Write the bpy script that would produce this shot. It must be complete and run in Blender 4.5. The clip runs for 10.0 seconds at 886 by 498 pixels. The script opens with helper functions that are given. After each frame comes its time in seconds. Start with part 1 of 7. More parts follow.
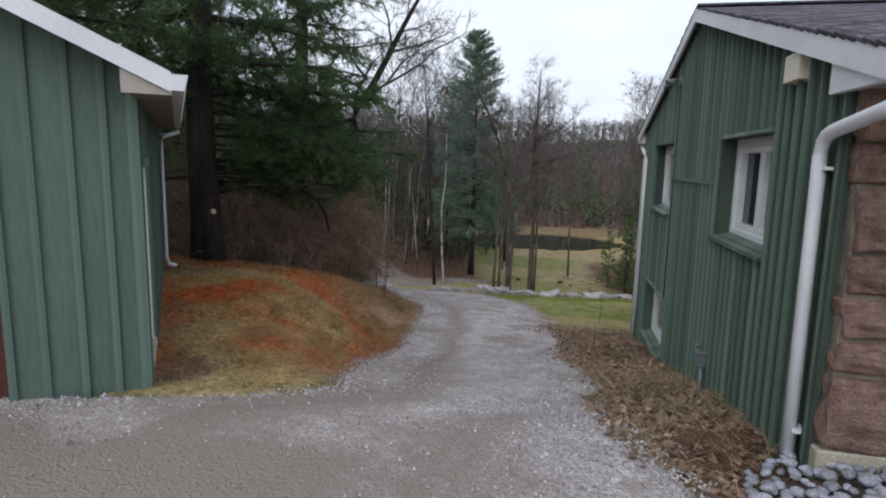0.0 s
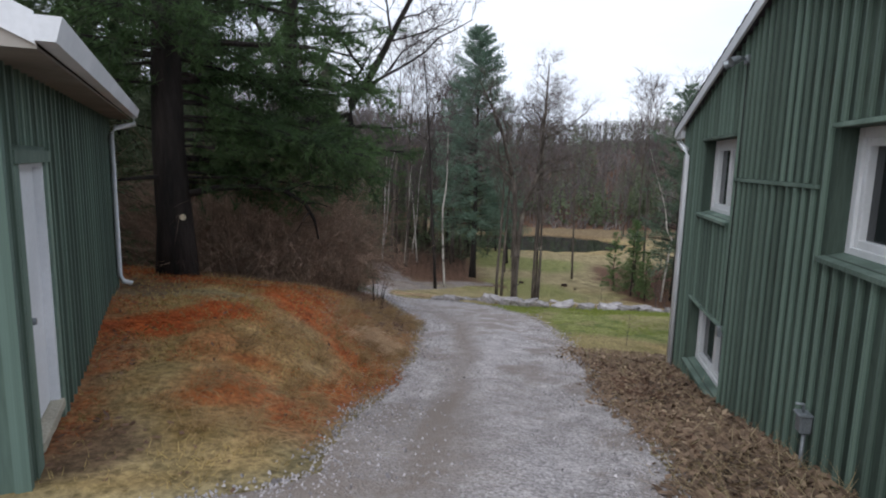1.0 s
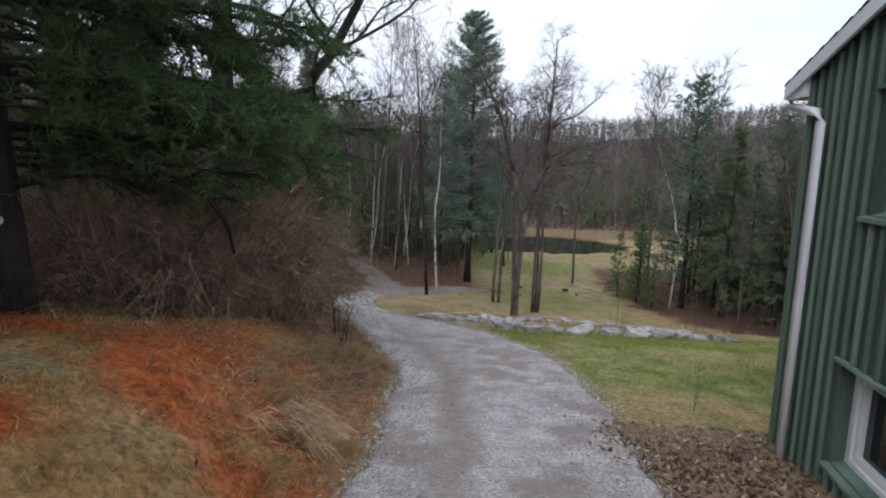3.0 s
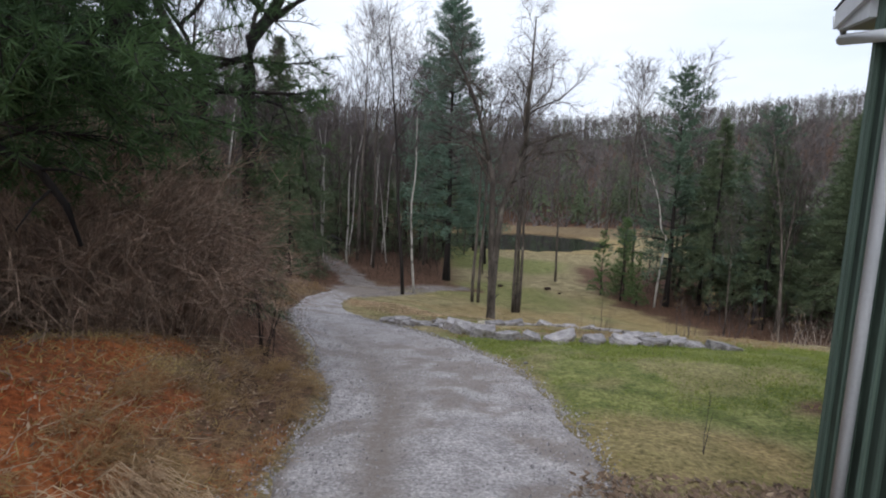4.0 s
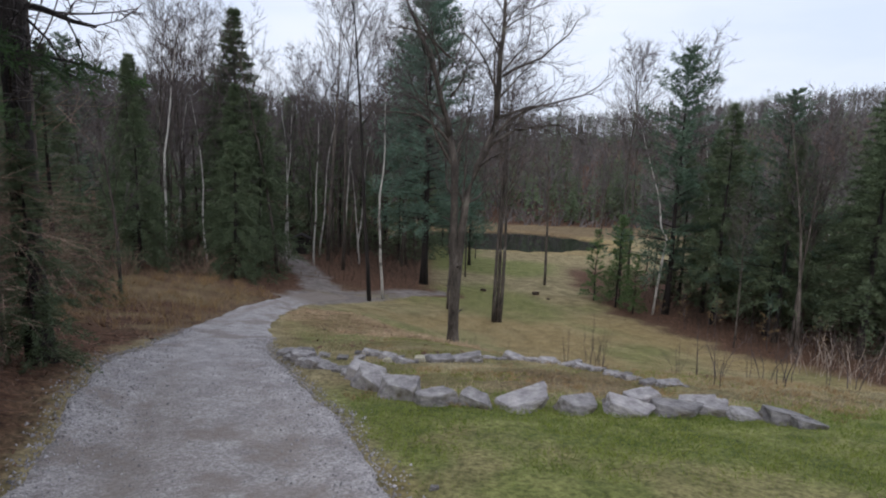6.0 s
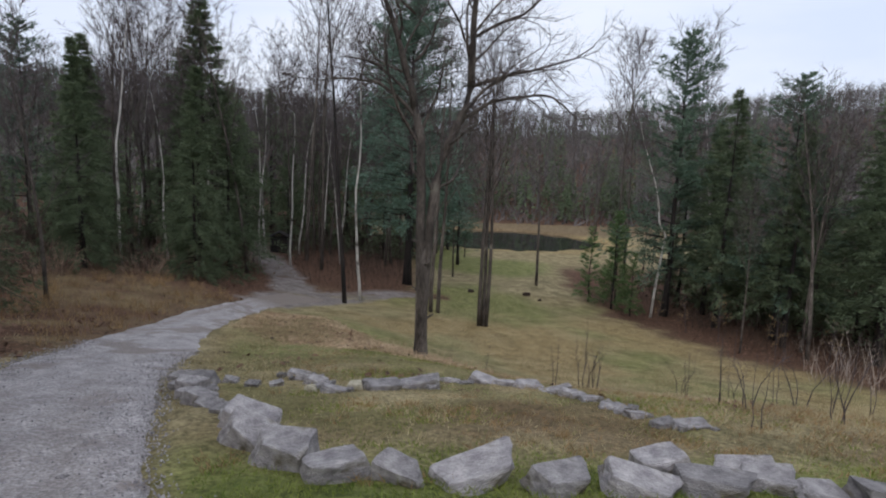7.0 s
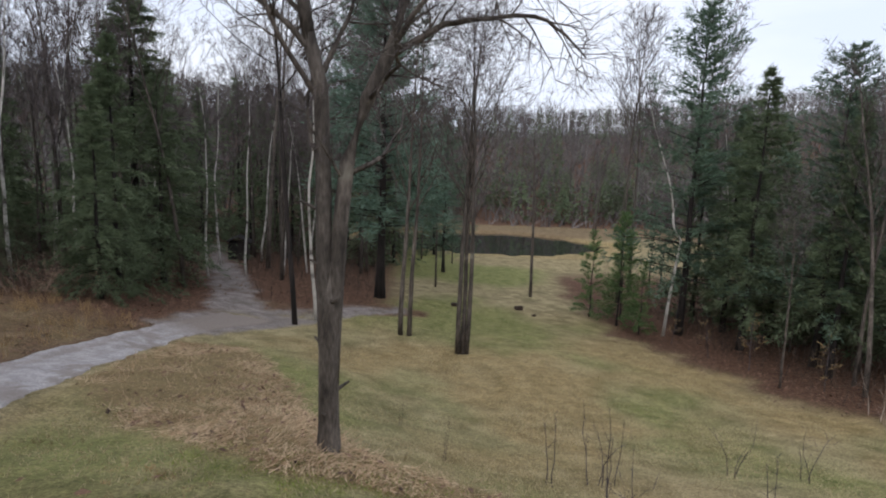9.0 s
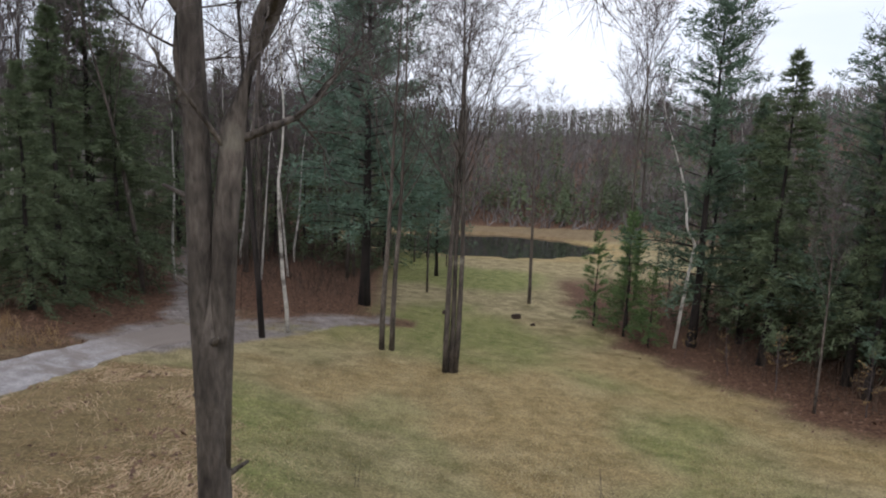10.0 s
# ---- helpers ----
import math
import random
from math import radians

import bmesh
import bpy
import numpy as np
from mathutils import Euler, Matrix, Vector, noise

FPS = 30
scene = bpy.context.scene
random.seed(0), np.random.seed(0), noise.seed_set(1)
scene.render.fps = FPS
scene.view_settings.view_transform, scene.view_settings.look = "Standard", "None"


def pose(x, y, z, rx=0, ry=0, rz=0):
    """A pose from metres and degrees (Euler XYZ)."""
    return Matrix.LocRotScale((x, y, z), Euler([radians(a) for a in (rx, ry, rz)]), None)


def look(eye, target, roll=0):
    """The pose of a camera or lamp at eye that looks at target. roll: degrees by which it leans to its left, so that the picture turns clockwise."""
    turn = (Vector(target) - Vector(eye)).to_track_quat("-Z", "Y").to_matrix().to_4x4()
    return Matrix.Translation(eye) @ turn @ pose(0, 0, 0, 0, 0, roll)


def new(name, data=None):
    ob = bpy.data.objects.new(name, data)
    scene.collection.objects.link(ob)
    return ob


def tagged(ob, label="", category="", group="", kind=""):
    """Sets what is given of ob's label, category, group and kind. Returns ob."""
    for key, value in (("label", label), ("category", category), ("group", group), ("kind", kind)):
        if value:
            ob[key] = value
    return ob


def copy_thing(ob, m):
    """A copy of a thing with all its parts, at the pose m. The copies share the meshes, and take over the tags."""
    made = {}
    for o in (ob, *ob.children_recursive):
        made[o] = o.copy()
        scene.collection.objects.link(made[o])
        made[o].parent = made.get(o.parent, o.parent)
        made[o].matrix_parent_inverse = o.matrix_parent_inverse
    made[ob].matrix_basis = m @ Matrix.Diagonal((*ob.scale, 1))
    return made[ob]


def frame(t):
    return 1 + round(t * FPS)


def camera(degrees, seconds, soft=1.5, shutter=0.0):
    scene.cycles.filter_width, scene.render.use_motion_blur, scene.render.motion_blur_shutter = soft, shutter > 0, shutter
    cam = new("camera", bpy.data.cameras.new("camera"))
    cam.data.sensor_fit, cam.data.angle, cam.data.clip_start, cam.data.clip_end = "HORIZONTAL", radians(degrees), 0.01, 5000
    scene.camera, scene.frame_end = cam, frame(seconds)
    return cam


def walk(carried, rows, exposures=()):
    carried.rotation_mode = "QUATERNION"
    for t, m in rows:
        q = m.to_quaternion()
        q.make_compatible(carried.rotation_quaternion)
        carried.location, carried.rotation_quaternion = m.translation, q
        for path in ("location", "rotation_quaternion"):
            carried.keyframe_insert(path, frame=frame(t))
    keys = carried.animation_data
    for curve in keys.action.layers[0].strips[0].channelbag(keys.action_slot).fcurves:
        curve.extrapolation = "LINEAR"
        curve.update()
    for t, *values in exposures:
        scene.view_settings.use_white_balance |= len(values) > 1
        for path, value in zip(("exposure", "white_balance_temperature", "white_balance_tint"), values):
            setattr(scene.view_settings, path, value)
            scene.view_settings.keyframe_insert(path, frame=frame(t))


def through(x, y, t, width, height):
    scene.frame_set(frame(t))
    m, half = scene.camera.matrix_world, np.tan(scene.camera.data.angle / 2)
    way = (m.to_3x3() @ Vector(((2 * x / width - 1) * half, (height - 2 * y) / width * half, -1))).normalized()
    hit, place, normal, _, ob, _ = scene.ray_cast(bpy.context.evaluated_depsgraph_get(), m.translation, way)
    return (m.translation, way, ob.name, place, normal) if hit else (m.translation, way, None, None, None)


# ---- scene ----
cam = camera(75.2, 10.0, soft=2.0)
PATH = [
    (0, (0.525, 1.976, 1.553), (0.513, 3.952, 1.251), 1.3),
    (0.5, (0.45, 2.786, 1.542), (0.437, 4.762, 1.240), 1.3),
    (1, (0.382, 3.75, 1.512), (0.371, 5.726, 1.210), 1.35),
    (1.5, (0.283, 4.753, 1.461), (0.272, 6.729, 1.158), 1.4),
    (2, (0.289, 5.817, 1.399), (0.277, 7.793, 1.096), 1.45),
    (2.5, (0.379, 6.831, 1.304), (0.367, 8.807, 1.001), 1.5),
    (3.8, (1.056, 9.558, 0.893), (1.111, 11.534, 0.586), 1.7),
    (4, (1.204, 9.965, 0.796), (1.264, 11.941, 0.488), 1.7),
    (4.5, (1.614, 11.043, 0.595), (1.677, 13.019, 0.286), 1.8),
    (5, (2.024, 12.294, 0.54), (2.092, 14.270, 0.230), 1.85),
    (5.5, (2.444, 13.738, 0.409), (2.515, 15.714, 0.098), 1.95),
    (7, (3.871, 18.203, -0.5), (3.967, 20.179, -0.809), 2.05),
    (7.5, (4.294, 19.689, -0.604), (4.392, 21.665, -0.912), 2.05),
    (8, (4.657, 21.246, -0.768), (4.758, 23.222, -1.073), 2.05),
    (8.5, (5.044, 22.903, -0.94), (5.147, 24.879, -1.245), 2.05),
    (9, (5.475, 24.642, -1.047), (5.581, 26.618, -1.351), 2.05),
    (9.5, (5.856, 26.264, -1.238), (5.963, 28.240, -1.539), 2.1),
    (10, (6.24, 28.06, -1.442), (6.347, 30.036, -1.742), 2.2),
]
walk(cam, [(t, look(eye, target, roll)) for t, eye, target, roll in PATH], [(0.0, -0.05, 6230, 11), (1.0, 0.1, 6200, 11), (2.5, 0.13, 6200, 11), (4.5, 0.0, 6140, 11), (5.5, -0.1, 6080, 12), (7.0, -0.18, 6120, 12), (8.5, -0.05, 6180, 12), (10.0, 0.08, 6340, 13)])

# ---- sky and light ----
world = bpy.data.worlds.new("overcast_sky")
scene.world = world
world.use_nodes = True
wn = world.node_tree
wn.nodes.clear()
w_out = wn.nodes.new("ShaderNodeOutputWorld")
w_bg = wn.nodes.new("ShaderNodeBackground")
w_sky = wn.nodes.new("ShaderNodeTexSky")
w_sky.sky_type = "NISHITA"
w_sky.sun_disc = False
w_sky.sun_elevation = radians(38)
w_sky.sun_rotation = radians(200)
w_sky.dust_density = 4.0
w_scale = wn.nodes.new("ShaderNodeVectorMath")
w_scale.operation = "SCALE"
w_scale.inputs["Scale"].default_value = 0.06
w_cloud = wn.nodes.new("ShaderNodeTexNoise")
w_cloud.inputs["Scale"].default_value = 2.2
w_cloud.inputs["Detail"].default_value = 5.0
w_map = wn.nodes.new("ShaderNodeMapping")
w_map.inputs["Scale"].default_value = (1.0, 1.0, 3.5)
w_tc = wn.nodes.new("ShaderNodeTexCoord")
w_ramp = wn.nodes.new("ShaderNodeValToRGB")
w_ramp.color_ramp.elements[0].position = 0.3
w_ramp.color_ramp.elements[0].color = (0.85, 0.93, 1.07, 1)
w_ramp.color_ramp.elements[1].position = 0.66
w_ramp.color_ramp.elements[1].color = (1.05, 1.08, 1.13, 1)
w_mix = wn.nodes.new("ShaderNodeMix")
w_mix.data_type = "RGBA"
w_mix.inputs[0].default_value = 0.85
w_bg.inputs["Strength"].default_value = 1.12
wn.links.new(w_tc.outputs["Generated"], w_map.inputs["Vector"])
wn.links.new(w_map.outputs[0], w_cloud.inputs["Vector"])
wn.links.new(w_cloud.outputs["Fac"], w_ramp.inputs["Fac"])
wn.links.new(w_sky.outputs[0], w_scale.inputs[0])
wn.links.new(w_scale.outputs[0], w_mix.inputs[6])
wn.links.new(w_ramp.outputs[0], w_mix.inputs[7])
wn.links.new(w_mix.outputs[2], w_bg.inputs["Color"])
wn.links.new(w_bg.outputs[0], w_out.inputs["Surface"])

sun = new("sun", bpy.data.lights.new("sun", "SUN"))
sun.data.energy = 1.25
sun.data.angle = radians(50)
sun.data.color = (1.0, 0.98, 0.96)
sun.matrix_world = look((-20, -30, 45), (0, 20, 0))


# ---- materials ----
def lin(r, g, b):
    """sRGB 0-255 to linear."""
    return tuple(((c / 255 + 0.055) / 1.055) ** 2.4 if c > 10 else c / 255 / 12.92 for c in (r, g, b)) + (1.0,)


def material(name, c1, c2, scale=4.0, fine=60.0, rough=0.85, bump=0.3, dist=0.01, metal=0.0, stretch=(1, 1, 1),
             per_object=0.0, stain=None, stain_at=0.6, spec=0.4, island=0.0, contrast=0.28):
    """Two colours mixed by coarse noise, darkened and lightened by fine grain, with a bump of the same grain."""
    m = bpy.data.materials.new(name)
    m.use_nodes = True
    nt = m.node_tree
    b = nt.nodes["Principled BSDF"]
    tc = nt.nodes.new("ShaderNodeTexCoord")
    mp = nt.nodes.new("ShaderNodeMapping")
    mp.inputs["Scale"].default_value = stretch
    nt.links.new(tc.outputs["Object"], mp.inputs["Vector"])
    n1 = nt.nodes.new("ShaderNodeTexNoise")
    n1.inputs["Scale"].default_value = scale
    n1.inputs["Detail"].default_value = 6.0
    n2 = nt.nodes.new("ShaderNodeTexNoise")
    n2.inputs["Scale"].default_value = fine
    n2.inputs["Detail"].default_value = 4.0
    for n in (n1, n2):
        nt.links.new(mp.outputs[0], n.inputs["Vector"])
    r1 = nt.nodes.new("ShaderNodeValToRGB")
    r1.color_ramp.elements[0].position, r1.color_ramp.elements[1].position = 0.35, 0.68
    r1.color_ramp.elements[0].color, r1.color_ramp.elements[1].color = c1, c2
    nt.links.new(n1.outputs["Fac"], r1.inputs["Fac"])
    grain = nt.nodes.new("ShaderNodeMapRange")
    grain.inputs["From Min"].default_value, grain.inputs["From Max"].default_value = 0.25, 0.75
    grain.inputs["To Min"].default_value, grain.inputs["To Max"].default_value = 1 - contrast, 1 + contrast
    nt.links.new(n2.outputs["Fac"], grain.inputs["Value"])
    mul = nt.nodes.new("ShaderNodeVectorMath")
    mul.operation = "SCALE"
    nt.links.new(r1.outputs[0], mul.inputs[0])
    nt.links.new(grain.outputs[0], mul.inputs["Scale"])
    last = mul.outputs[0]
    for amount, kind in ((per_object, "ShaderNodeObjectInfo"), (island, "ShaderNodeNewGeometry")):
        if amount:
            oi = nt.nodes.new(kind)
            mr = nt.nodes.new("ShaderNodeMapRange")
            mr.inputs["To Min"].default_value, mr.inputs["To Max"].default_value = 1 - amount, 1 + amount
            nt.links.new(oi.outputs["Random" if kind == "ShaderNodeObjectInfo" else "Random Per Island"], mr.inputs["Value"])
            m2 = nt.nodes.new("ShaderNodeVectorMath")
            m2.operation = "SCALE"
            nt.links.new(last, m2.inputs[0])
            nt.links.new(mr.outputs[0], m2.inputs["Scale"])
            last = m2.outputs[0]
    if stain:
        n3 = nt.nodes.new("ShaderNodeTexNoise")
        n3.inputs["Scale"].default_value = scale * 0.45
        n3.inputs["Detail"].default_value = 8.0
        nt.links.new(tc.outputs["Object"], n3.inputs["Vector"])
        r3 = nt.nodes.new("ShaderNodeMapRange")
        r3.inputs["From Min"].default_value, r3.inputs["From Max"].default_value = stain_at, stain_at + 0.12
        nt.links.new(n3.outputs["Fac"], r3.inputs["Value"])
        mx = nt.nodes.new("ShaderNodeMix")
        mx.data_type = "RGBA"
        mx.inputs[7].default_value = stain
        nt.links.new(r3.outputs[0], mx.inputs[0])
        nt.links.new(last, mx.inputs[6])
        last = mx.outputs[2]
    nt.links.new(last, b.inputs["Base Color"])
    b.inputs["Roughness"].default_value = rough
    b.inputs["Metallic"].default_value = metal
    b.inputs["Specular IOR Level"].default_value = spec
    if bump:
        bp = nt.nodes.new("ShaderNodeBump")
        bp.inputs["Strength"].default_value = bump
        bp.inputs["Distance"].default_value = dist
        nt.links.new(n2.outputs["Fac"], bp.inputs["Height"])
        nt.links.new(bp.outputs[0], b.inputs["Normal"])
    return m


def leafy(name, c1, c2, through=0.25, island=0.35, rough=0.6):
    """Foliage: colour varies from leaf to leaf and light comes through a little."""
    m = bpy.data.materials.new(name)
    m.use_nodes = True
    nt = m.node_tree
    b = nt.nodes["Principled BSDF"]
    out = nt.nodes["Material Output"]
    g = nt.nodes.new("ShaderNodeNewGeometry")
    tc = nt.nodes.new("ShaderNodeTexCoord")
    n1 = nt.nodes.new("ShaderNodeTexNoise")
    n1.inputs["Scale"].default_value = 0.9
    nt.links.new(tc.outputs["Object"], n1.inputs["Vector"])
    add = nt.nodes.new("ShaderNodeMath")
    add.operation = "MULTIPLY_ADD"
    add.inputs[1].default_value = island
    nt.links.new(g.outputs["Random Per Island"], add.inputs[0])
    nt.links.new(n1.outputs["Fac"], add.inputs[2])
    r = nt.nodes.new("ShaderNodeValToRGB")
    r.color_ramp.elements[0].position, r.color_ramp.elements[1].position = 0.35, 0.9
    r.color_ramp.elements[0].color, r.color_ramp.elements[1].color = c1, c2
    nt.links.new(add.outputs[0], r.inputs["Fac"])
    nt.links.new(r.outputs[0], b.inputs["Base Color"])
    b.inputs["Roughness"].default_value = rough
    b.inputs["Specular IOR Level"].default_value = 0.25
    if through:
        t = nt.nodes.new("ShaderNodeBsdfTranslucent")
        nt.links.new(r.outputs[0], t.inputs["Color"])
        mx = nt.nodes.new("ShaderNodeMixShader")
        mx.inputs[0].default_value = through
        nt.links.new(b.outputs[0], mx.inputs[1])
        nt.links.new(t.outputs[0], mx.inputs[2])
        nt.links.new(mx.outputs[0], out.inputs["Surface"])
    return m


# Boards toned darker, battens lighter: the shadow lines between them put into colour.
M_SIDING = material("green_stain_board_shade_toned", lin(46, 60, 52), lin(76, 90, 80), 2.6, 45, 0.8, 0.5, 0.006, stretch=(1, 1, 0.1), stain=lin(46, 54, 46), stain_at=0.56, contrast=0.22)
M_BATTEN = material("green_stain_batten_light_toned", lin(72, 90, 80), lin(112, 130, 118), 2.4, 50, 0.8, 0.5, 0.005, stretch=(1, 1, 0.14), per_object=0.28, contrast=0.22)
# Garage side and rear boards, a darker green than its front.
M_SHEDSIDE = material("darker_green_side_board", lin(56, 72, 63), lin(90, 106, 95), 2.6, 45, 0.8, 0.5, 0.006, stretch=(1, 1, 0.1), stain=lin(54, 63, 54), stain_at=0.58, contrast=0.2)
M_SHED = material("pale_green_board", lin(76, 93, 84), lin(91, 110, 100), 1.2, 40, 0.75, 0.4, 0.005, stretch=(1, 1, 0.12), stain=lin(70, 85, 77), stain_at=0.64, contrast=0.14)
M_SHEDBAT = material("pale_green_batten", lin(79, 97, 88), lin(95, 115, 105), 2.0, 50, 0.75, 0.4, 0.005, stretch=(1, 1, 0.1), per_object=0.08, contrast=0.14)
M_WHITE = material("white_painted_metal", lin(205, 208, 212), lin(222, 224, 228), 1.5, 30, 0.45, 0.08, 0.003, stain=lin(180, 180, 176), stain_at=0.68, contrast=0.05)
M_SOFFIT = material("pale_soffit_panel", lin(150, 144, 137), lin(172, 166, 159), 2.0, 30, 0.6, 0.1, 0.003, contrast=0.05)
# Darker copy of the soffit panel: eave underside shade put into the colour.
M_SHADEDSOFFIT = material("shaded_vented_soffit", lin(112, 106, 99), lin(136, 129, 122), 2.0, 30, 0.7, 0.2, 0.004, contrast=0.1)
M_CREAM = material("cream_painted_metal", lin(196, 188, 170), lin(212, 205, 188), 2.0, 30, 0.5, 0.1, 0.003, contrast=0.06)
M_GLASSW = material("white_window_vinyl", lin(205, 207, 208), lin(220, 222, 224), 2.0, 40, 0.4, 0.05, 0.002, contrast=0.05)
M_SHINGLE = material("brown_grey_asphalt_shingle", lin(38, 36, 41), lin(86, 80, 90), 6.0, 120, 0.9, 0.6, 0.004, per_object=0.55, island=0.25)
M_STONE = material("red_brown_sandstone", lin(118, 92, 84), lin(168, 138, 124), 5.0, 40, 0.95, 1.0, 0.04, per_object=0.22, stain=lin(108, 100, 90), stain_at=0.57)
M_MORTAR = material("grey_mortar", lin(100, 92, 82), lin(126, 117, 105), 6.0, 80, 0.95, 0.5, 0.008)
M_CONCRETE = material("weathered_concrete", lin(150, 144, 130), lin(172, 166, 150), 3.0, 60, 0.95, 0.4, 0.006, stain=lin(110, 104, 92))
M_METAL = material("grey_galvanised_metal", lin(120, 126, 130), lin(150, 156, 160), 4.0, 60, 0.45, 0.1, 0.002, metal=0.5)
M_CABLE = material("black_rubber_cable", lin(24, 25, 26), lin(34, 35, 36), 9.0, 90, 0.6, 0.1, 0.001)
M_DARK = material("dark_interior_plaster", lin(54, 52, 50), lin(70, 68, 64), 2.0, 30, 0.9, 0.2, 0.004)
M_REDDOOR = material("dark_red_door_paint", lin(74, 40, 34), lin(92, 50, 42), 2.0, 40, 0.6, 0.2, 0.003)
M_BARK = material("dark_furrowed_pine_bark", lin(28, 25, 24), lin(54, 47, 44), 3.0, 18, 0.95, 1.0, 0.05, stretch=(1, 1, 0.22), stain=lin(66, 64, 60), stain_at=0.72)
M_GREYBARK = material("grey_brown_bark", lin(60, 54, 49), lin(108, 99, 91), 4.0, 22, 0.95, 1.0, 0.05, stretch=(1, 1, 0.3), per_object=0.18, stain=lin(128, 122, 110), stain_at=0.62, contrast=0.45)
M_TWIG = material("brown_grey_twig", lin(70, 62, 62), lin(102, 93, 92), 2.0, 20, 0.9, 0.0, per_object=0.15)
M_REDTWIG = material("red_brown_brush_stem", lin(105, 86, 75), lin(169, 145, 125), 1.5, 20, 0.9, 0.0, per_object=0.15, island=0.5)
M_BIRCH = material("white_birch_bark", lin(164, 159, 152), lin(204, 199, 192), 2.0, 14, 0.8, 0.4, 0.01, stretch=(1, 1, 2.6), stain=lin(64, 57, 53), stain_at=0.53)
M_CUT = material("pale_cut_wood", lin(190, 176, 150), lin(214, 202, 178), 6, 60, 0.8, 0.2, 0.004)
M_ROCK = material("grey_limestone_boulder", lin(126, 121, 122), lin(186, 180, 178), 3.5, 26, 0.95, 0.9, 0.03, per_object=0.3, stain=lin(96, 88, 72), stain_at=0.55, contrast=0.2)
M_PALEROCK = material("pale_quartz_stone", lin(176, 168, 146), lin(206, 198, 178), 3.0, 40, 0.9, 0.6, 0.02, per_object=0.1)
M_COBBLE = material("smooth_grey_river_stone", lin(110, 112, 120), lin(160, 162, 170), 5.0, 40, 0.7, 0.2, 0.006, per_object=0.28)
M_NEEDLE = leafy("dark_pine_needles", lin(54, 74, 48), lin(96, 122, 76), 0.38, 0.2)
M_BLEACHED = leafy("bleached_curled_leaf", lin(126, 106, 86), lin(182, 160, 134), 0.2, 0.5, 0.8)
M_PINE = leafy("blue_green_white_pine_needles", lin(86, 111, 95), lin(132, 153, 134), 0.35, 0.15)
M_OPENPINE = leafy("dull_green_pine_needles", lin(70, 90, 74), lin(112, 131, 108), 0.35, 0.15)
M_SPRUCE = leafy("dark_spruce_needles", lin(82, 96, 70), lin(120, 131, 100), 0.35, 0.15)
M_YOUNG = leafy("fresh_green_conifer_needles", lin(68, 95, 56), lin(114, 136, 86), 0.35)
M_GRASS = leafy("short_green_lawn_blades", lin(82, 106, 40), lin(144, 152, 76), 0.3, 0.5)
M_STRAW = leafy("dry_straw_grass_blades", lin(118, 102, 62), lin(192, 168, 114), 0.25, 0.5)
M_BROWNGRASS = leafy("brown_dead_grass_blades", lin(118, 94, 66), lin(176, 148, 108), 0.2, 0.5)
M_FLATGRASS = leafy("bleached_pinkish_flattened_grass", lin(158, 130, 102), lin(216, 190, 158), 0.2, 0.5)
M_PALESTRAW = leafy("pale_dry_meadow_blades", lin(128, 112, 82), lin(180, 164, 130), 0.25, 0.5)
M_MEADOW = leafy("dull_olive_meadow_blades", lin(128, 119, 82), lin(190, 175, 136), 0.25, 0.5)
M_LITTER = leafy("brown_dead_leaf", lin(55, 41, 35), lin(126, 99, 82), 0.1, 0.6, 0.8)
M_BEDLEAF = leafy("dull_brown_bed_leaf", lin(60, 49, 41), lin(134, 112, 93), 0.1, 0.6, 0.8)
M_TANLEAF = leafy("dry_tan_beech_leaf", lin(112, 92, 62), lin(168, 142, 100), 0.3, 0.4, 0.8)
M_PEBBLE = material("crushed_grey_gravel", lin(132, 127, 128), lin(186, 181, 182), 8.0, 60, 0.95, 0.2, 0.004, island=0.45)


# ---- mesh helpers ----
def mesh_object(name, verts, faces, mat, parent=None, smooth=False):
    me = bpy.data.meshes.new(name)
    me.from_pydata([tuple(v) for v in verts], [], [tuple(int(i) for i in f) for f in faces])
    me.materials.append(mat)
    if smooth:
        me.shade_smooth()
    ob = new(name, me)
    if parent is not None:
        ob.parent = parent
    return ob


def soup(name, verts, mat, n=3, parent=None):
    """Many loose triangles (n=3) or quads (n=4) from one vertex array of shape (k*n, 3)."""
    verts = np.asarray(verts, dtype=np.float32).reshape(-1, 3)
    k = len(verts) // n
    me = bpy.data.meshes.new(name)
    me.vertices.add(k * n)
    me.vertices.foreach_set("co", verts.ravel())
    me.loops.add(k * n)
    me.loops.foreach_set("vertex_index", np.arange(k * n, dtype=np.int32))
    me.polygons.add(k)
    me.polygons.foreach_set("loop_start", np.arange(0, k * n, n, dtype=np.int32))
    me.update(calc_edges=True)
    me.materials.append(mat)
    ob = new(name, me)
    if parent is not None:
        ob.parent = parent
    return ob


def part(name, bm, mat, parent, label=""):
    me = bpy.data.meshes.new(name)
    bm.to_mesh(me)
    bm.free()
    me.materials.append(mat)
    ob = new(name, me)
    ob.parent = parent
    if label:
        tagged(ob, label=label)
    return ob


def box_bm(x0, x1, y0, y1, z0, z1, bevel=0.0, bm=None):
    own = bm or bmesh.new()
    g = bmesh.ops.create_cube(own, size=1.0)["verts"]
    bmesh.ops.scale(own, vec=(x1 - x0, y1 - y0, z1 - z0), verts=g)
    bmesh.ops.translate(own, vec=((x0 + x1) / 2, (y0 + y1) / 2, (z0 + z1) / 2), verts=g)
    if bevel:
        e = list({ed for v in g for ed in v.link_edges})
        bmesh.ops.bevel(own, geom=e, offset=bevel, segments=1, affect="EDGES")
    return own


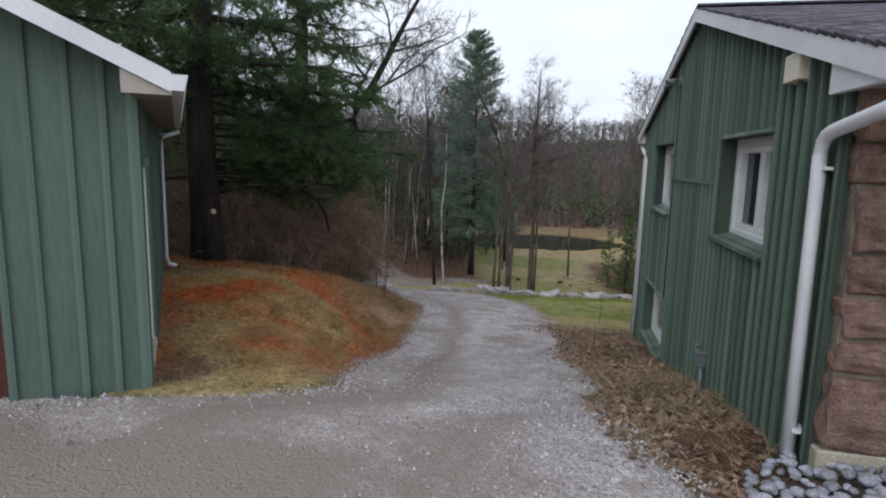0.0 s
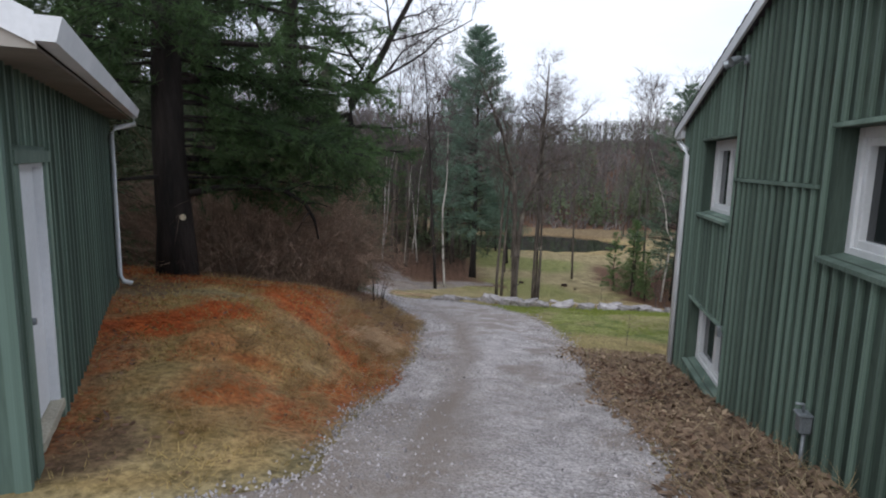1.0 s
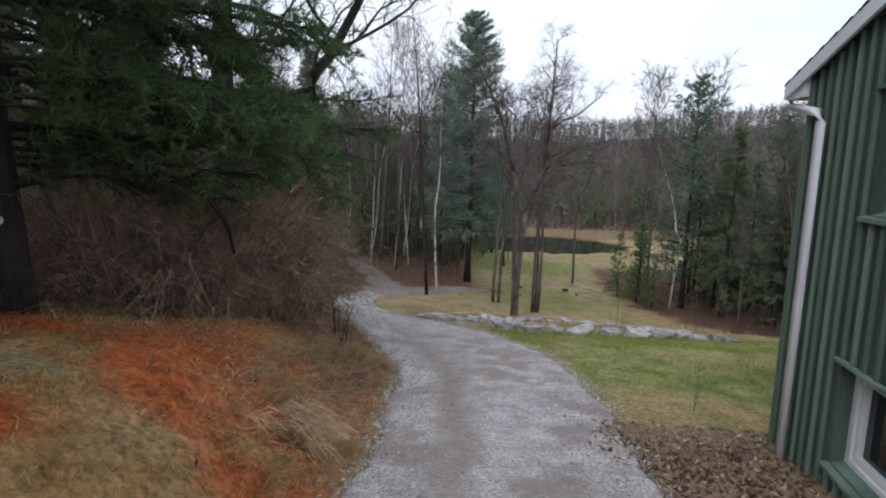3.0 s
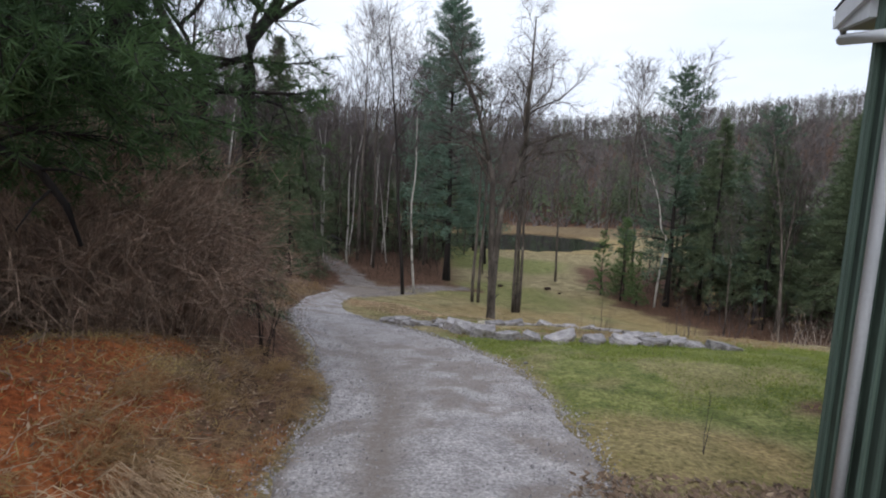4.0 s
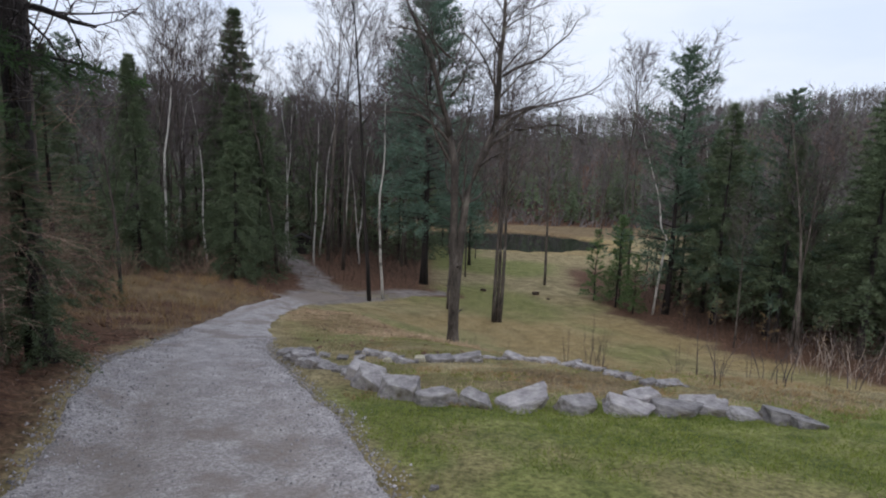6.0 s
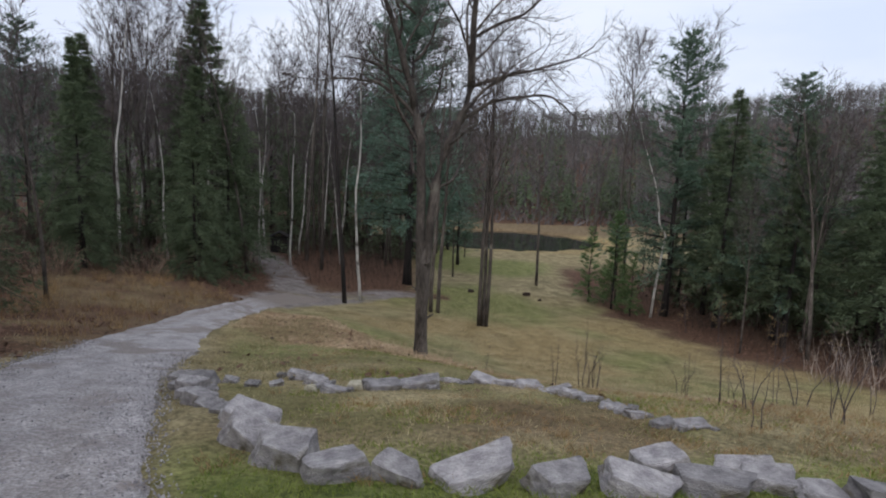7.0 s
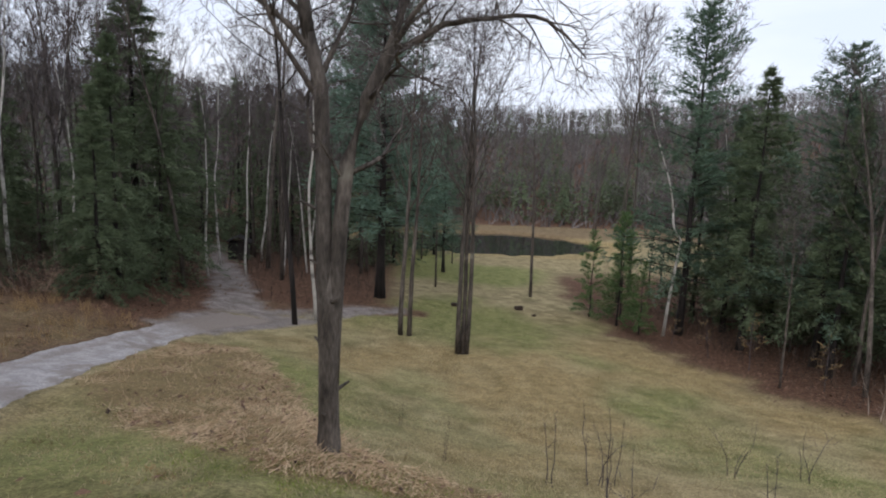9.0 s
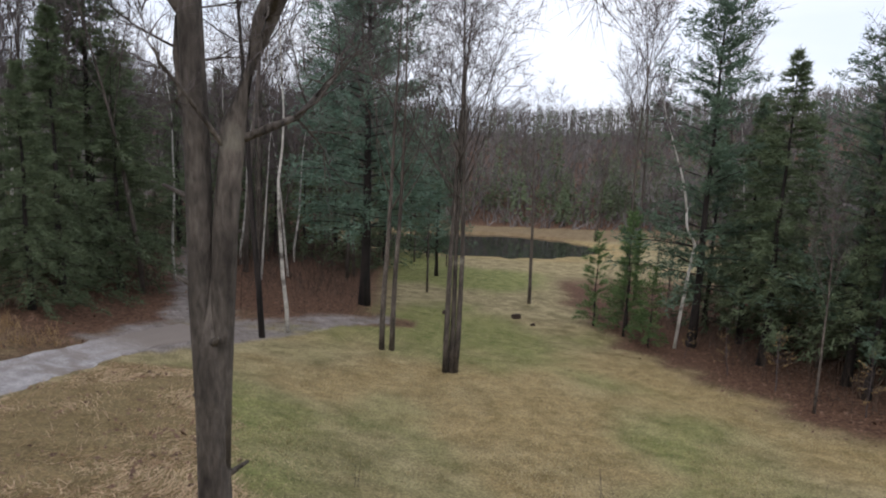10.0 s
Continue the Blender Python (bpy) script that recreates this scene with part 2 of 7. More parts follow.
def prism_bm(poly, y0, y1, bm=None):
    """A polygon in x, z pulled along y."""
    own = bm or bmesh.new()
    a = [own.verts.new((x, y0, z)) for x, z in poly]
    b = [own.verts.new((x, y1, z)) for x, z in poly]
    n = len(poly)
    own.faces.new(a)
    own.faces.new(b[::-1])
    for i in range(n):
        own.faces.new((a[i], b[i], b[(i + 1) % n], a[(i + 1) % n]))
    bmesh.ops.recalc_face_normals(own, faces=own.faces)
    return own


def tube(acc, pts, radii, sides=6):
    """Adds a tapered tube to acc = (verts, faces)."""
    V, F = acc
    base = len(V)
    pts = [Vector(p) for p in pts]
    n = len(pts)
    for i, p in enumerate(pts):
        d = (pts[min(i + 1, n - 1)] - pts[max(i - 1, 0)]).normalized()
        a = d.orthogonal().normalized() if abs(d.z) > 0.95 else d.cross(Vector((0, 0, 1))).normalized()
        b = d.cross(a)
        for k in range(sides):
            w = 2 * math.pi * k / sides
            V.append(p + (a * math.cos(w) + b * math.sin(w)) * radii[i])
    for i in range(n - 1):
        for k in range(sides):
            k2 = (k + 1) % sides
            F.append((base + i * sides + k, base + i * sides + k2, base + (i + 1) * sides + k2, base + (i + 1) * sides + k))
    if sides > 3:
        F.append(tuple(base + (n - 1) * sides + k for k in range(sides)))
        F.append(tuple(base + k for k in range(sides))[::-1])


def pipe(name, pts, r, mat, parent, label="", sides=8):
    acc = ([], [])
    tube(acc, pts, [r] * len(pts), sides)
    ob = mesh_object(name, *acc, mat, parent, True)
    if label:
        tagged(ob, label=label)
    return ob


def empty(name, m=None):
    e = new(name)
    if m is not None:
        e.matrix_world = m
    return e


# ---- ground ----
LANE_Y = (-15, 6.5, 9, 11.5, 14, 17, 20, 23, 27, 33, 40, 47, 54, 63, 72, 90)
LANE_A = (.5, .3, .3, .3, .2, 0, -.3, -.8, -1.5, -2.8, -3.8, -4.8, -5.8, -7.2, -8.2, -9.2)
LANE_B = (-.3, -.4, -.4, -.45, -.55, -1.0, -1.7, -2.4, -3.4, -5.0, -6.5, -7.2, -8.4, -9.4, -10.0, -10.6)
LANE_C = (-.45, -.62, -.74, -.62, -.88, -1.5, -2.3, -3.0, -4.1, -5.5, -7.05, -8.6, -9.5, -10.1, -10.5, -11)
LANE_D = (-.45, -.68, -1.15, -1.75, -2.05, -2.45, -2.95, -3.35, -4.2, -5.65, -7.2, -8.7, -9.75, -10.5, -11.0, -11.5)
LANE_E = (-.45, -.75, -1.2, -1.75, -2.07, -2.5, -2.88, -3.35, -4.2, -5.62, -7.6, -9.2, -10.0, -10.6, -11.2, -11.9)
LANE_F = (-.45, -.75, -1.2, -1.8, -2.35, -2.7, -2.85, -3.45, -4.35, -6.6, -8.8, -10.0, -10.5, -11.3, -11.6, -12.1)
LANE_G = (-.5, -.8, -1.2, -1.9, -2.4, -2.8, -3.4, -4.2, -5.5, -7.7, -9.7, -10.8, -11.5, -12.2, -12.2, -12.4)
LANE_X = (-25, -8, -2.6, -0.4, 2.5, 8, 22)


def hermite(xs, ys, x):
    """Monotone cubic through (xs, ys); ys may hold one row of values for each x."""
    xs = np.asarray(xs, float)
    x = np.clip(x, xs[0], xs[-1])
    i = np.clip(np.searchsorted(xs, x) - 1, 0, len(xs) - 2)
    h = np.diff(xs)
    ys = np.asarray(ys, float)
    hh = h.reshape((-1,) + (1,) * (ys.ndim - 1))
    s = np.diff(ys, axis=0) / hh
    m = np.zeros_like(ys)
    m[0], m[-1] = s[0], s[-1]
    a, b = s[:-1], s[1:]
    den = np.where(np.abs(a + b) < 1e-9, 1.0, a + b)
    m[1:-1] = np.where(a * b <= 0, 0, 2 * a * b / den)
    t = (x - xs[i]) / h[i]
    if ys.ndim == 1:
        y0, y1, m0, m1 = ys[i], ys[i + 1], m[i], m[i + 1]
    else:
        j = np.arange(len(x))
        y0, y1, m0, m1 = ys[i, j], ys[i + 1, j], m[i, j], m[i + 1, j]
    return (1 + 2 * t) * (1 - t) ** 2 * y0 + t * (1 - t) ** 2 * h[i] * m0 + t * t * (3 - 2 * t) * y1 + t * t * (t - 1) * h[i] * m1


def smooth01(v):
    v = np.clip(v, 0, 1)
    return v * v * (3 - 2 * v)


POND = (14.0, 107.5, 19.0, 12.0)
WATER_Z = -12.75


def pond_d(x, y):
    """Under 1 inside the pond."""
    a = radians(-6)
    dx, dy = x - POND[0], y - POND[1]
    u, v = dx * math.cos(a) + dy * math.sin(a), -dx * math.sin(a) + dy * math.cos(a)
    return np.sqrt((u / POND[2]) ** 2 + (v / (POND[3] + 0.1 * u)) ** 2) + 0.05 * np.sin(u * 0.9) * np.cos(v)


def height(x, y):
    x, y = np.atleast_1d(np.asarray(x, float)), np.atleast_1d(np.asarray(y, float))
    rows = np.array([hermite(LANE_Y, lane, y) for lane in (LANE_A, LANE_B, LANE_C, LANE_D, LANE_E, LANE_F, LANE_G)])
    z = hermite(LANE_X, rows, x)
    z = z - 2.0 * smooth01((y - 88) / 12) * smooth01((6 - x) / 20) * 0.5
    z = z + 20 * smooth01((y - 132) / 90) + 6 * smooth01((y - 300) / 500)
    z = z + 16 * smooth01((x - 40) / 170) * smooth01((y - 10) / 60) + 6 * smooth01((-30 - x) / 70)
    d = pond_d(x, y)
    z = np.where(d < 1.35, z + (np.minimum(z, -12.3) - z) * smooth01((1.35 - d) / 0.3), z)
    z = np.where(d < 1.0, z - 1.2 * smooth01((1.0 - d) / 0.12), z)
    return z


def ground_z(x, y):
    return float(height(x, y)[0])


ROAD_Y = (-14, 2, 5.4, 6.4, 7.2, 8, 10, 12.5, 15, 17.4, 20, 22, 24, 26, 29, 32, 35, 38, 41.6, 46, 50, 54)
ROAD_L = (-5, -4.8, -4.7, -4.4, -1.3, -.62, -.66, -.3, -.17, -.17, -.75, -1.4, -2.2, -2.8, -3.4, -4.0, -4.55, -5.0, -5.5, -5.3, -5.0, -4.4)
ROAD_R = (4.0, 3.0, 2.5, 2.3, 2.22, 2.3, 2.6, 2.75, 3.1, 3.15, 2.75, 2.05, 1.2, .35, -.75, -1.4, -2.3, -2.85, -3.4, -3.75, -3.4, -1.6)


def road_edges(y):
    y = np.atleast_1d(np.asarray(y, float))
    wob = 0.05 * np.sin(y * 1.9 + 0.7 * np.sin(y * 0.9)) + 0.035 * np.sin(y * 5.3 + 1.7 * np.sin(y * 1.3)) + 0.02 * np.sin(y * 13.7)
    return hermite(ROAD_Y, ROAD_L, y) + wob, hermite(ROAD_Y, ROAD_R, y) - 0.8 * wob


def in_road(x, y, pad=0.0):
    l, r = road_edges(y)
    return (x > l - pad) & (x < r + pad) & (y < 54)


NOISE_GRID = np.random.default_rng(17).uniform(-1, 1, (256, 256))


def fractal(x, y, scale, seed=0.0):
    """Smooth value noise in about -1..1, four octaves."""
    x, y = np.asarray(x, float), np.asarray(y, float)
    v = np.zeros_like(x)
    a, s = 1.0, scale * 0.45
    for k in range(4):
        c, q = math.cos(0.7 * k + seed), math.sin(0.7 * k + seed)
        u, w = (x * c - y * q) * s + 31.7 * k + seed * 7, (x * q + y * c) * s + 11.3 * k
        i, j = np.floor(u).astype(int), np.floor(w).astype(int)
        f, g = smooth01(u - i), smooth01(w - j)
        n00, n10 = NOISE_GRID[i % 256, j % 256], NOISE_GRID[(i + 1) % 256, j % 256]
        n01, n11 = NOISE_GRID[i % 256, (j + 1) % 256], NOISE_GRID[(i + 1) % 256, (j + 1) % 256]
        v = v + a * ((n00 * (1 - f) + n10 * f) * (1 - g) + (n01 * (1 - f) + n11 * f) * g)
        a *= 0.55
        s *= 2.1
    return v * 0.85


TAN = ((-2.6, 45.0, 2.4), (-0.2, 40.2, 2.7), (1.9, 36.6, 2.0), (3.8, 33.7, 1.2), (5.5, 33.3, 0.9), (8.8, 32.0, 1.0), (11.0, 30.0, 0.7))


def strip_d(line, x, y):
    """Under 1 inside a strip along a line of (x, y, half width)."""
    best = np.full(np.shape(x), 99.0)
    for (ax, ay, aw), (bx, by, bw) in zip(line[:-1], line[1:]):
        f = np.clip(((x - ax) * (bx - ax) + (y - ay) * (by - ay)) / ((bx - ax) ** 2 + (by - ay) ** 2), 0, 1)
        best = np.minimum(best, np.hypot(x - ax - f * (bx - ax), y - ay - f * (by - ay)) / (aw + f * (bw - aw)))
    return best


def tan_d(x, y):
    """The strip of bleached grass along the foot of the terrace."""
    return strip_d(TAN, x, y)


# needle drifts on the bank: line, strength
DRIFTS = ((((-8.0, 15.4, 1.2), (-4.5, 14.6, 0.75), (-3.25, 14.3, 0.65), (-2.5, 13.8, 0.6), (-2.05, 12.95, 0.6), (-1.65, 12.65, 0.62), (-1.1, 12.6, 0.62), (-0.6, 12.7, 0.5)), 0.9),
          (((-1.9, 13.4, 0.55), (-1.75, 14.8, 0.5), (-1.6, 16.2, 0.4)), 0.75),
          (((-2.5, 14.2, 0.6), (-2.4, 15.7, 0.65), (-2.15, 17.6, 0.4)), 0.7),
          (((-4.4, 10.4, 0.5), (-3.4, 10.8, 0.6), (-2.75, 11.65, 0.46)), 1.0),
          (((-2.0, 9.0, 0.18), (-1.65, 9.6, 0.22), (-1.35, 9.3, 0.2)), 0.7),
          (((-2.5, 10.3, 0.14), (-2.3, 10.6, 0.2)), 0.5),
          (((-4.3, 11.5, 0.5), (-3.5, 9.9, 0.42), (-3.1, 8.6, 0.35), (-2.75, 7.8, 0.28)), 0.55))
# dirt tracks that leave the drive at the fork
TRACKS = (((-4.4, 49.0, 1.2), (-3.6, 54.0, 1.9), (-4.6, 58.0, 1.6), (-6.4, 62.5, 1.3), (-9.6, 70.0, 1.2), (-13.5, 80.0, 1.1)), ((-4.0, 50.0, 1.2), (-1.4, 55.4, 1.8), (1.2, 58.5, 1.4), (4.8, 60.7, 0.7)))
DULL = ((-4.3, 12.35, 0.3), (-3.6, 12.6, 0.34), (-2.7, 12.6, 0.24))


def track_share(x, y):
    d = np.minimum(strip_d(TRACKS[0], x, y), strip_d(TRACKS[1], x, y))
    return smooth01((1.15 + 0.25 * fractal(x, y, 0.9, 33.0) + 0.2 * fractal(x, y, 2.4, 35.0) - d) / 0.35) * smooth01(1.15 + 0.7 * fractal(x, y, 1.3, 37.0) - 0.012 * (y - 56))


def zones(x, y):
    """Shares of green lawn, orange needles, dry straw and brown leaf litter; the rest is olive meadow."""
    n1, n2 = fractal(x, y, 0.55, 0.4), fractal(x, y, 1.7, 2.0)
    l, r = road_edges(y)
    green = smooth01((x - r + 0.12 + 0.15 * n2) / 0.5) * smooth01((y - 14.2 + 0.5 * n1) / 1.6) * smooth01((24.5 + 0.35 * n1 - y) / 1.4)
    green = np.maximum(green, 0.8 * smooth01((x - r - 0.4) / 0.7) * smooth01((y - 24) / 1) * smooth01((37 - y) / 4) * smooth01((10 - x) / 3) * smooth01(0.5 + 0.7 * n1 + 0.8 * n2))
    n0 = fractal(x, y, 0.22, 3.3)
    green = np.maximum(green, 0.85 * smooth01((x - r) / 2) * smooth01((y - 34) / 4) * smooth01((104 - y) / 14) * smooth01(0.65 - 0.045 * (x - 6) + 0.012 * (y - 50) + 1.1 * n0))
    n3 = fractal(x, y, 4.2, 17.0)
    orange = 0.24 * smooth01((l - 0.1 - x) / 0.3) * smooth01((y - 8) / 1) * smooth01((17 - y) / 2) * smooth01(0.5 + 1.2 * n3)
    for line, strength in DRIFTS:
        orange = np.maximum(orange, strength * smooth01((1.5 + 0.7 * n2 + 0.4 * n1 + 0.5 * n3 - strip_d(line, x, y)) / 1.0))
    cut = smooth01((l - 0.02 - x) / 0.15) * smooth01((x - l + 0.62 + 0.35 * n1 + 0.2 * n2) / 0.35) * smooth01((y - 8.2) / 0.5) * smooth01((17 - y) / 2)
    orange = np.maximum(orange, cut * (0.35 + 0.45 * smooth01(0.5 + 1.2 * n2)))
    slope = smooth01((l - 0.05 - x) / 0.3) * smooth01((x + 2.4) / 0.3) * smooth01((y - 8.2) / 0.8) * smooth01((16.5 - y) / 2)
    orange = np.maximum(orange, slope * (0.15 + 0.6 * smooth01((n2 - 0.25 + 0.3 * n1 + 0.5 * n3 + 0.7 * smooth01((y - 11.8) / 1.2)) / 0.6)))
    dull = smooth01((1.25 + 0.5 * n2 - strip_d(DULL, x, y)) / 0.6)
    orange = orange * (1 - 0.85 * dull)
    straw = smooth01((l - 0.1 - x) / 0.4) * smooth01((21 - y) / 4) * smooth01((y - 6.9) / 0.4) * (1 - 0.8 * dull) * (1 - 0.55 * smooth01(0.3 + 1.3 * fractal(x, y, 2.6, 31.0)))
    straw = np.maximum(straw, 0.4 * smooth01((x - r) / 0.6) * smooth01((y - 24.5) / 2) * smooth01((52 - y) / 16) * smooth01(0.35 + 0.9 * n1))
    bank = smooth01((l - x) / 0.6) * smooth01((y - 29) / 4) * smooth01((x + 14) / 3) * smooth01((49 - y) / 6)
    straw = np.maximum(straw, 0.75 * bank * smooth01(0.25 + 0.9 * n1 + 0.5 * n2))
    straw = np.maximum(straw, 0.6 * smooth01((x - r) / 2) * smooth01((y - 34) / 4) * smooth01((68 - y) / 16) * smooth01(0.1 + 0.07 * (x - 6) - 1.2 * n0 + 0.5 * n1))
    straw = np.maximum(straw, 0.15 * smooth01((y - 70) / 25) * smooth01((x - 4) / 4) * smooth01((34 - x) / 6) * smooth01((140 - y) / 10))
    straw = np.maximum(straw, 0.95 * smooth01((1.15 + 0.25 * n1 + 0.15 * n2 - tan_d(x, y)) / 0.35) * smooth01((x - r) / 0.6))
    litter = smooth01((l - 0.05 - x) / 0.5) * np.maximum(0.95 * smooth01((y - 13.9 + 0.8 * n1) / 1.6) * smooth01(0.8 + 0.9 * n2), smooth01((y - 17) / 3))
    litter = np.maximum(litter, (0.3 + 0.55 * smooth01((y - 13.0) / 1.5)) * smooth01((l - x) / 0.2) * smooth01((x - l + 0.35 + 0.3 * n1 + 0.7 * smooth01((y - 12) / 3)) / 0.4) * smooth01((y - 9) / 1) * smooth01(0.8 + 0.9 * n2))
    litter = np.maximum(litter, 0.8 * smooth01((-3.6 - x + 0.4 * n1) / 0.8) * smooth01((y - 11) / 2))
    litter = np.maximum(litter, 0.8 * smooth01((1.0 + 0.5 * n2 - np.hypot((x + 2.5) / 0.7, (y - 7.7) / 0.7)) / 0.5))
    litter = np.maximum(litter, 0.45 * smooth01((1.2 + 0.4 * n2 - strip_d(DRIFTS[-1][0], x, y)) / 0.6))
    litter = litter * (1 - 0.8 * orange)
    green = np.where((y < 24) & (x > r), green * (1 - 0.75 * smooth01((1.1 + 0.5 * n1 + 0.3 * n2 - np.hypot((x - 4.3) / 1.3, (y - 15.9) / 1.3)) / 0.7)), green)
    straw = np.maximum(straw, 0.8 * smooth01((1.2 + 0.5 * n1 + 0.3 * n2 - np.hypot((x - 4.3) / 1.4, (y - 15.9) / 1.4)) / 0.8))
    litter = litter * (1 - 0.6 * bank * smooth01(0.25 + 0.9 * n1 + 0.5 * n2))
    litter = np.maximum(litter, smooth01((x - 16.4 - 0.34 * (63 - np.maximum(y, 41)) - 0.45 * np.maximum(0, y - 61) - 1.2 * n1 - 0.6 * n2) / 2.2) * smooth01((y - 26) / 5) * smooth01((86 - y) / 8))
    litter = np.maximum(litter, smooth01((y - 57 - 1.0 * n1 - 0.6 * np.maximum(x, 0)) / 2.5) * smooth01((5.5 - x) / 3) * smooth01((100 - y) / 6))
    litter = np.maximum(litter, 0.9 * smooth01((1.2 + 0.3 * n1 + 0.3 * n2 - strip_d(((-3.4, 57.0, 1.0), (0.5, 59.0, 1.6), (5.2, 60.6, 1.3)), x, y)) / 0.5))
    litter = np.maximum(litter, 0.34 * smooth01((x - r - 0.2) / 0.4) * smooth01((y - 23.4) / 0.8) * smooth01((33 - y) / 3) * smooth01((12 - x) / 2) * smooth01(0.35 + 1.1 * n2 + 0.5 * n1))
    litter = np.maximum(litter, 0.55 * smooth01((y - POND[1] - 2) / 6))
    litter = np.maximum(litter, smooth01((y - 126 - 2 * n1) / 4))
    litter = np.maximum(litter, smooth01((x - r + 0.25 + 0.3 * n2) / 0.35) * smooth01((14.8 - y + 0.5 * n1) / 1.0) * smooth01((6.5 - x) / 1))
    litter = np.maximum(litter, smooth01((np.abs(x) - 45) / 10))
    litter = np.maximum(litter, 0.38 * smooth01((1.15 + 0.25 * n1 + 0.15 * n2 - tan_d(x, y)) / 0.35) * smooth01((x - r) / 0.6))
    litter = np.maximum(litter, smooth01((0.55 + 0.3 * n2 - np.hypot(x - 7.35, y - 18.0)) / 0.25))
    litter = np.maximum(litter, 0.55 * smooth01((1.1 + 0.5 * n1 + 0.3 * n2 - np.hypot((x - 5.6) / 1.9, (y - 25.3) / 1.5)) / 0.5))
    green = green * (1 - 0.7 * litter) * (1 - 0.8 * smooth01((1.15 + 0.25 * n1 - tan_d(x, y)) / 0.3))
    bare = smooth01((fractal(x, y, 1.6, 6.0) - 0.12) / 0.45) * smooth01((25 - y) / 1.5)
    straw = np.maximum(straw, 0.55 * bare * (x > r) * (y > 14))
    green = green * (1 - 0.5 * bare)
    rim = pond_d(x, y)
    green = green * (1 - 0.8 * smooth01((1.3 - rim) / 0.1))
    straw = np.maximum(straw, 0.6 * smooth01((1.22 - rim) / 0.08))
    straw = straw * (1 - litter) * (1 - green)
    return green, orange, straw, litter


def lines(spans):
    out = []
    for a, b, step in spans:
        out += list(np.arange(a, b - 1e-6, step))
    return np.array(out + [spans[-1][1]])


GX = lines([(-900, -300, 100), (-300, -80, 20), (-80, -24, 4), (-24, -8, 0.8), (-8, 11, 0.2), (11, 32, 0.8), (32, 80, 4), (80, 300, 20), (300, 900, 100)])
GY = lines([(-400, -60, 40), (-60, -12, 6), (-12, 4, 0.8), (4, 32, 0.2), (32, 60, 0.6), (60, 130, 1.2), (130, 340, 8), (340, 1500, 80)])
gx, gy = np.meshgrid(GX, GY)
gx, gy = gx.ravel(), gy.ravel()
gzv = height(gx, gy)
near = smooth01((40 - np.hypot(gx - 2, gy - 18)) / 15)
rough_z = 0.035 * fractal(gx, gy, 2.2, 1.0) + 0.02 * fractal(gx, gy, 6.5, 3.0) + 0.05 * fractal(gx, gy, 0.8, 5.0)
gzv = gzv + rough_z * near * ~in_road(gx, gy, 0.2)
gzv = gzv - 0.07 * in_road(gx, gy, -0.12)
nx, ny = len(GX), len(GY)
gi = np.arange(nx * ny).reshape(ny, nx)
quads = np.stack([gi[:-1, :-1], gi[:-1, 1:], gi[1:, 1:], gi[1:, :-1]], -1).reshape(-1, 4)


def sheet(name, v, q, mat):
    me = bpy.data.meshes.new(name)
    me.vertices.add(len(v))
    me.vertices.foreach_set("co", np.asarray(v, np.float32).ravel())
    me.loops.add(q.size)
    me.loops.foreach_set("vertex_index", q.ravel().astype(np.int32))
    me.polygons.add(len(q))
    me.polygons.foreach_set("loop_start", np.arange(0, q.size, 4, dtype=np.int32))
    me.update(calc_edges=True)
    me.shade_smooth()
    me.materials.append(mat)
    return new(name, me)


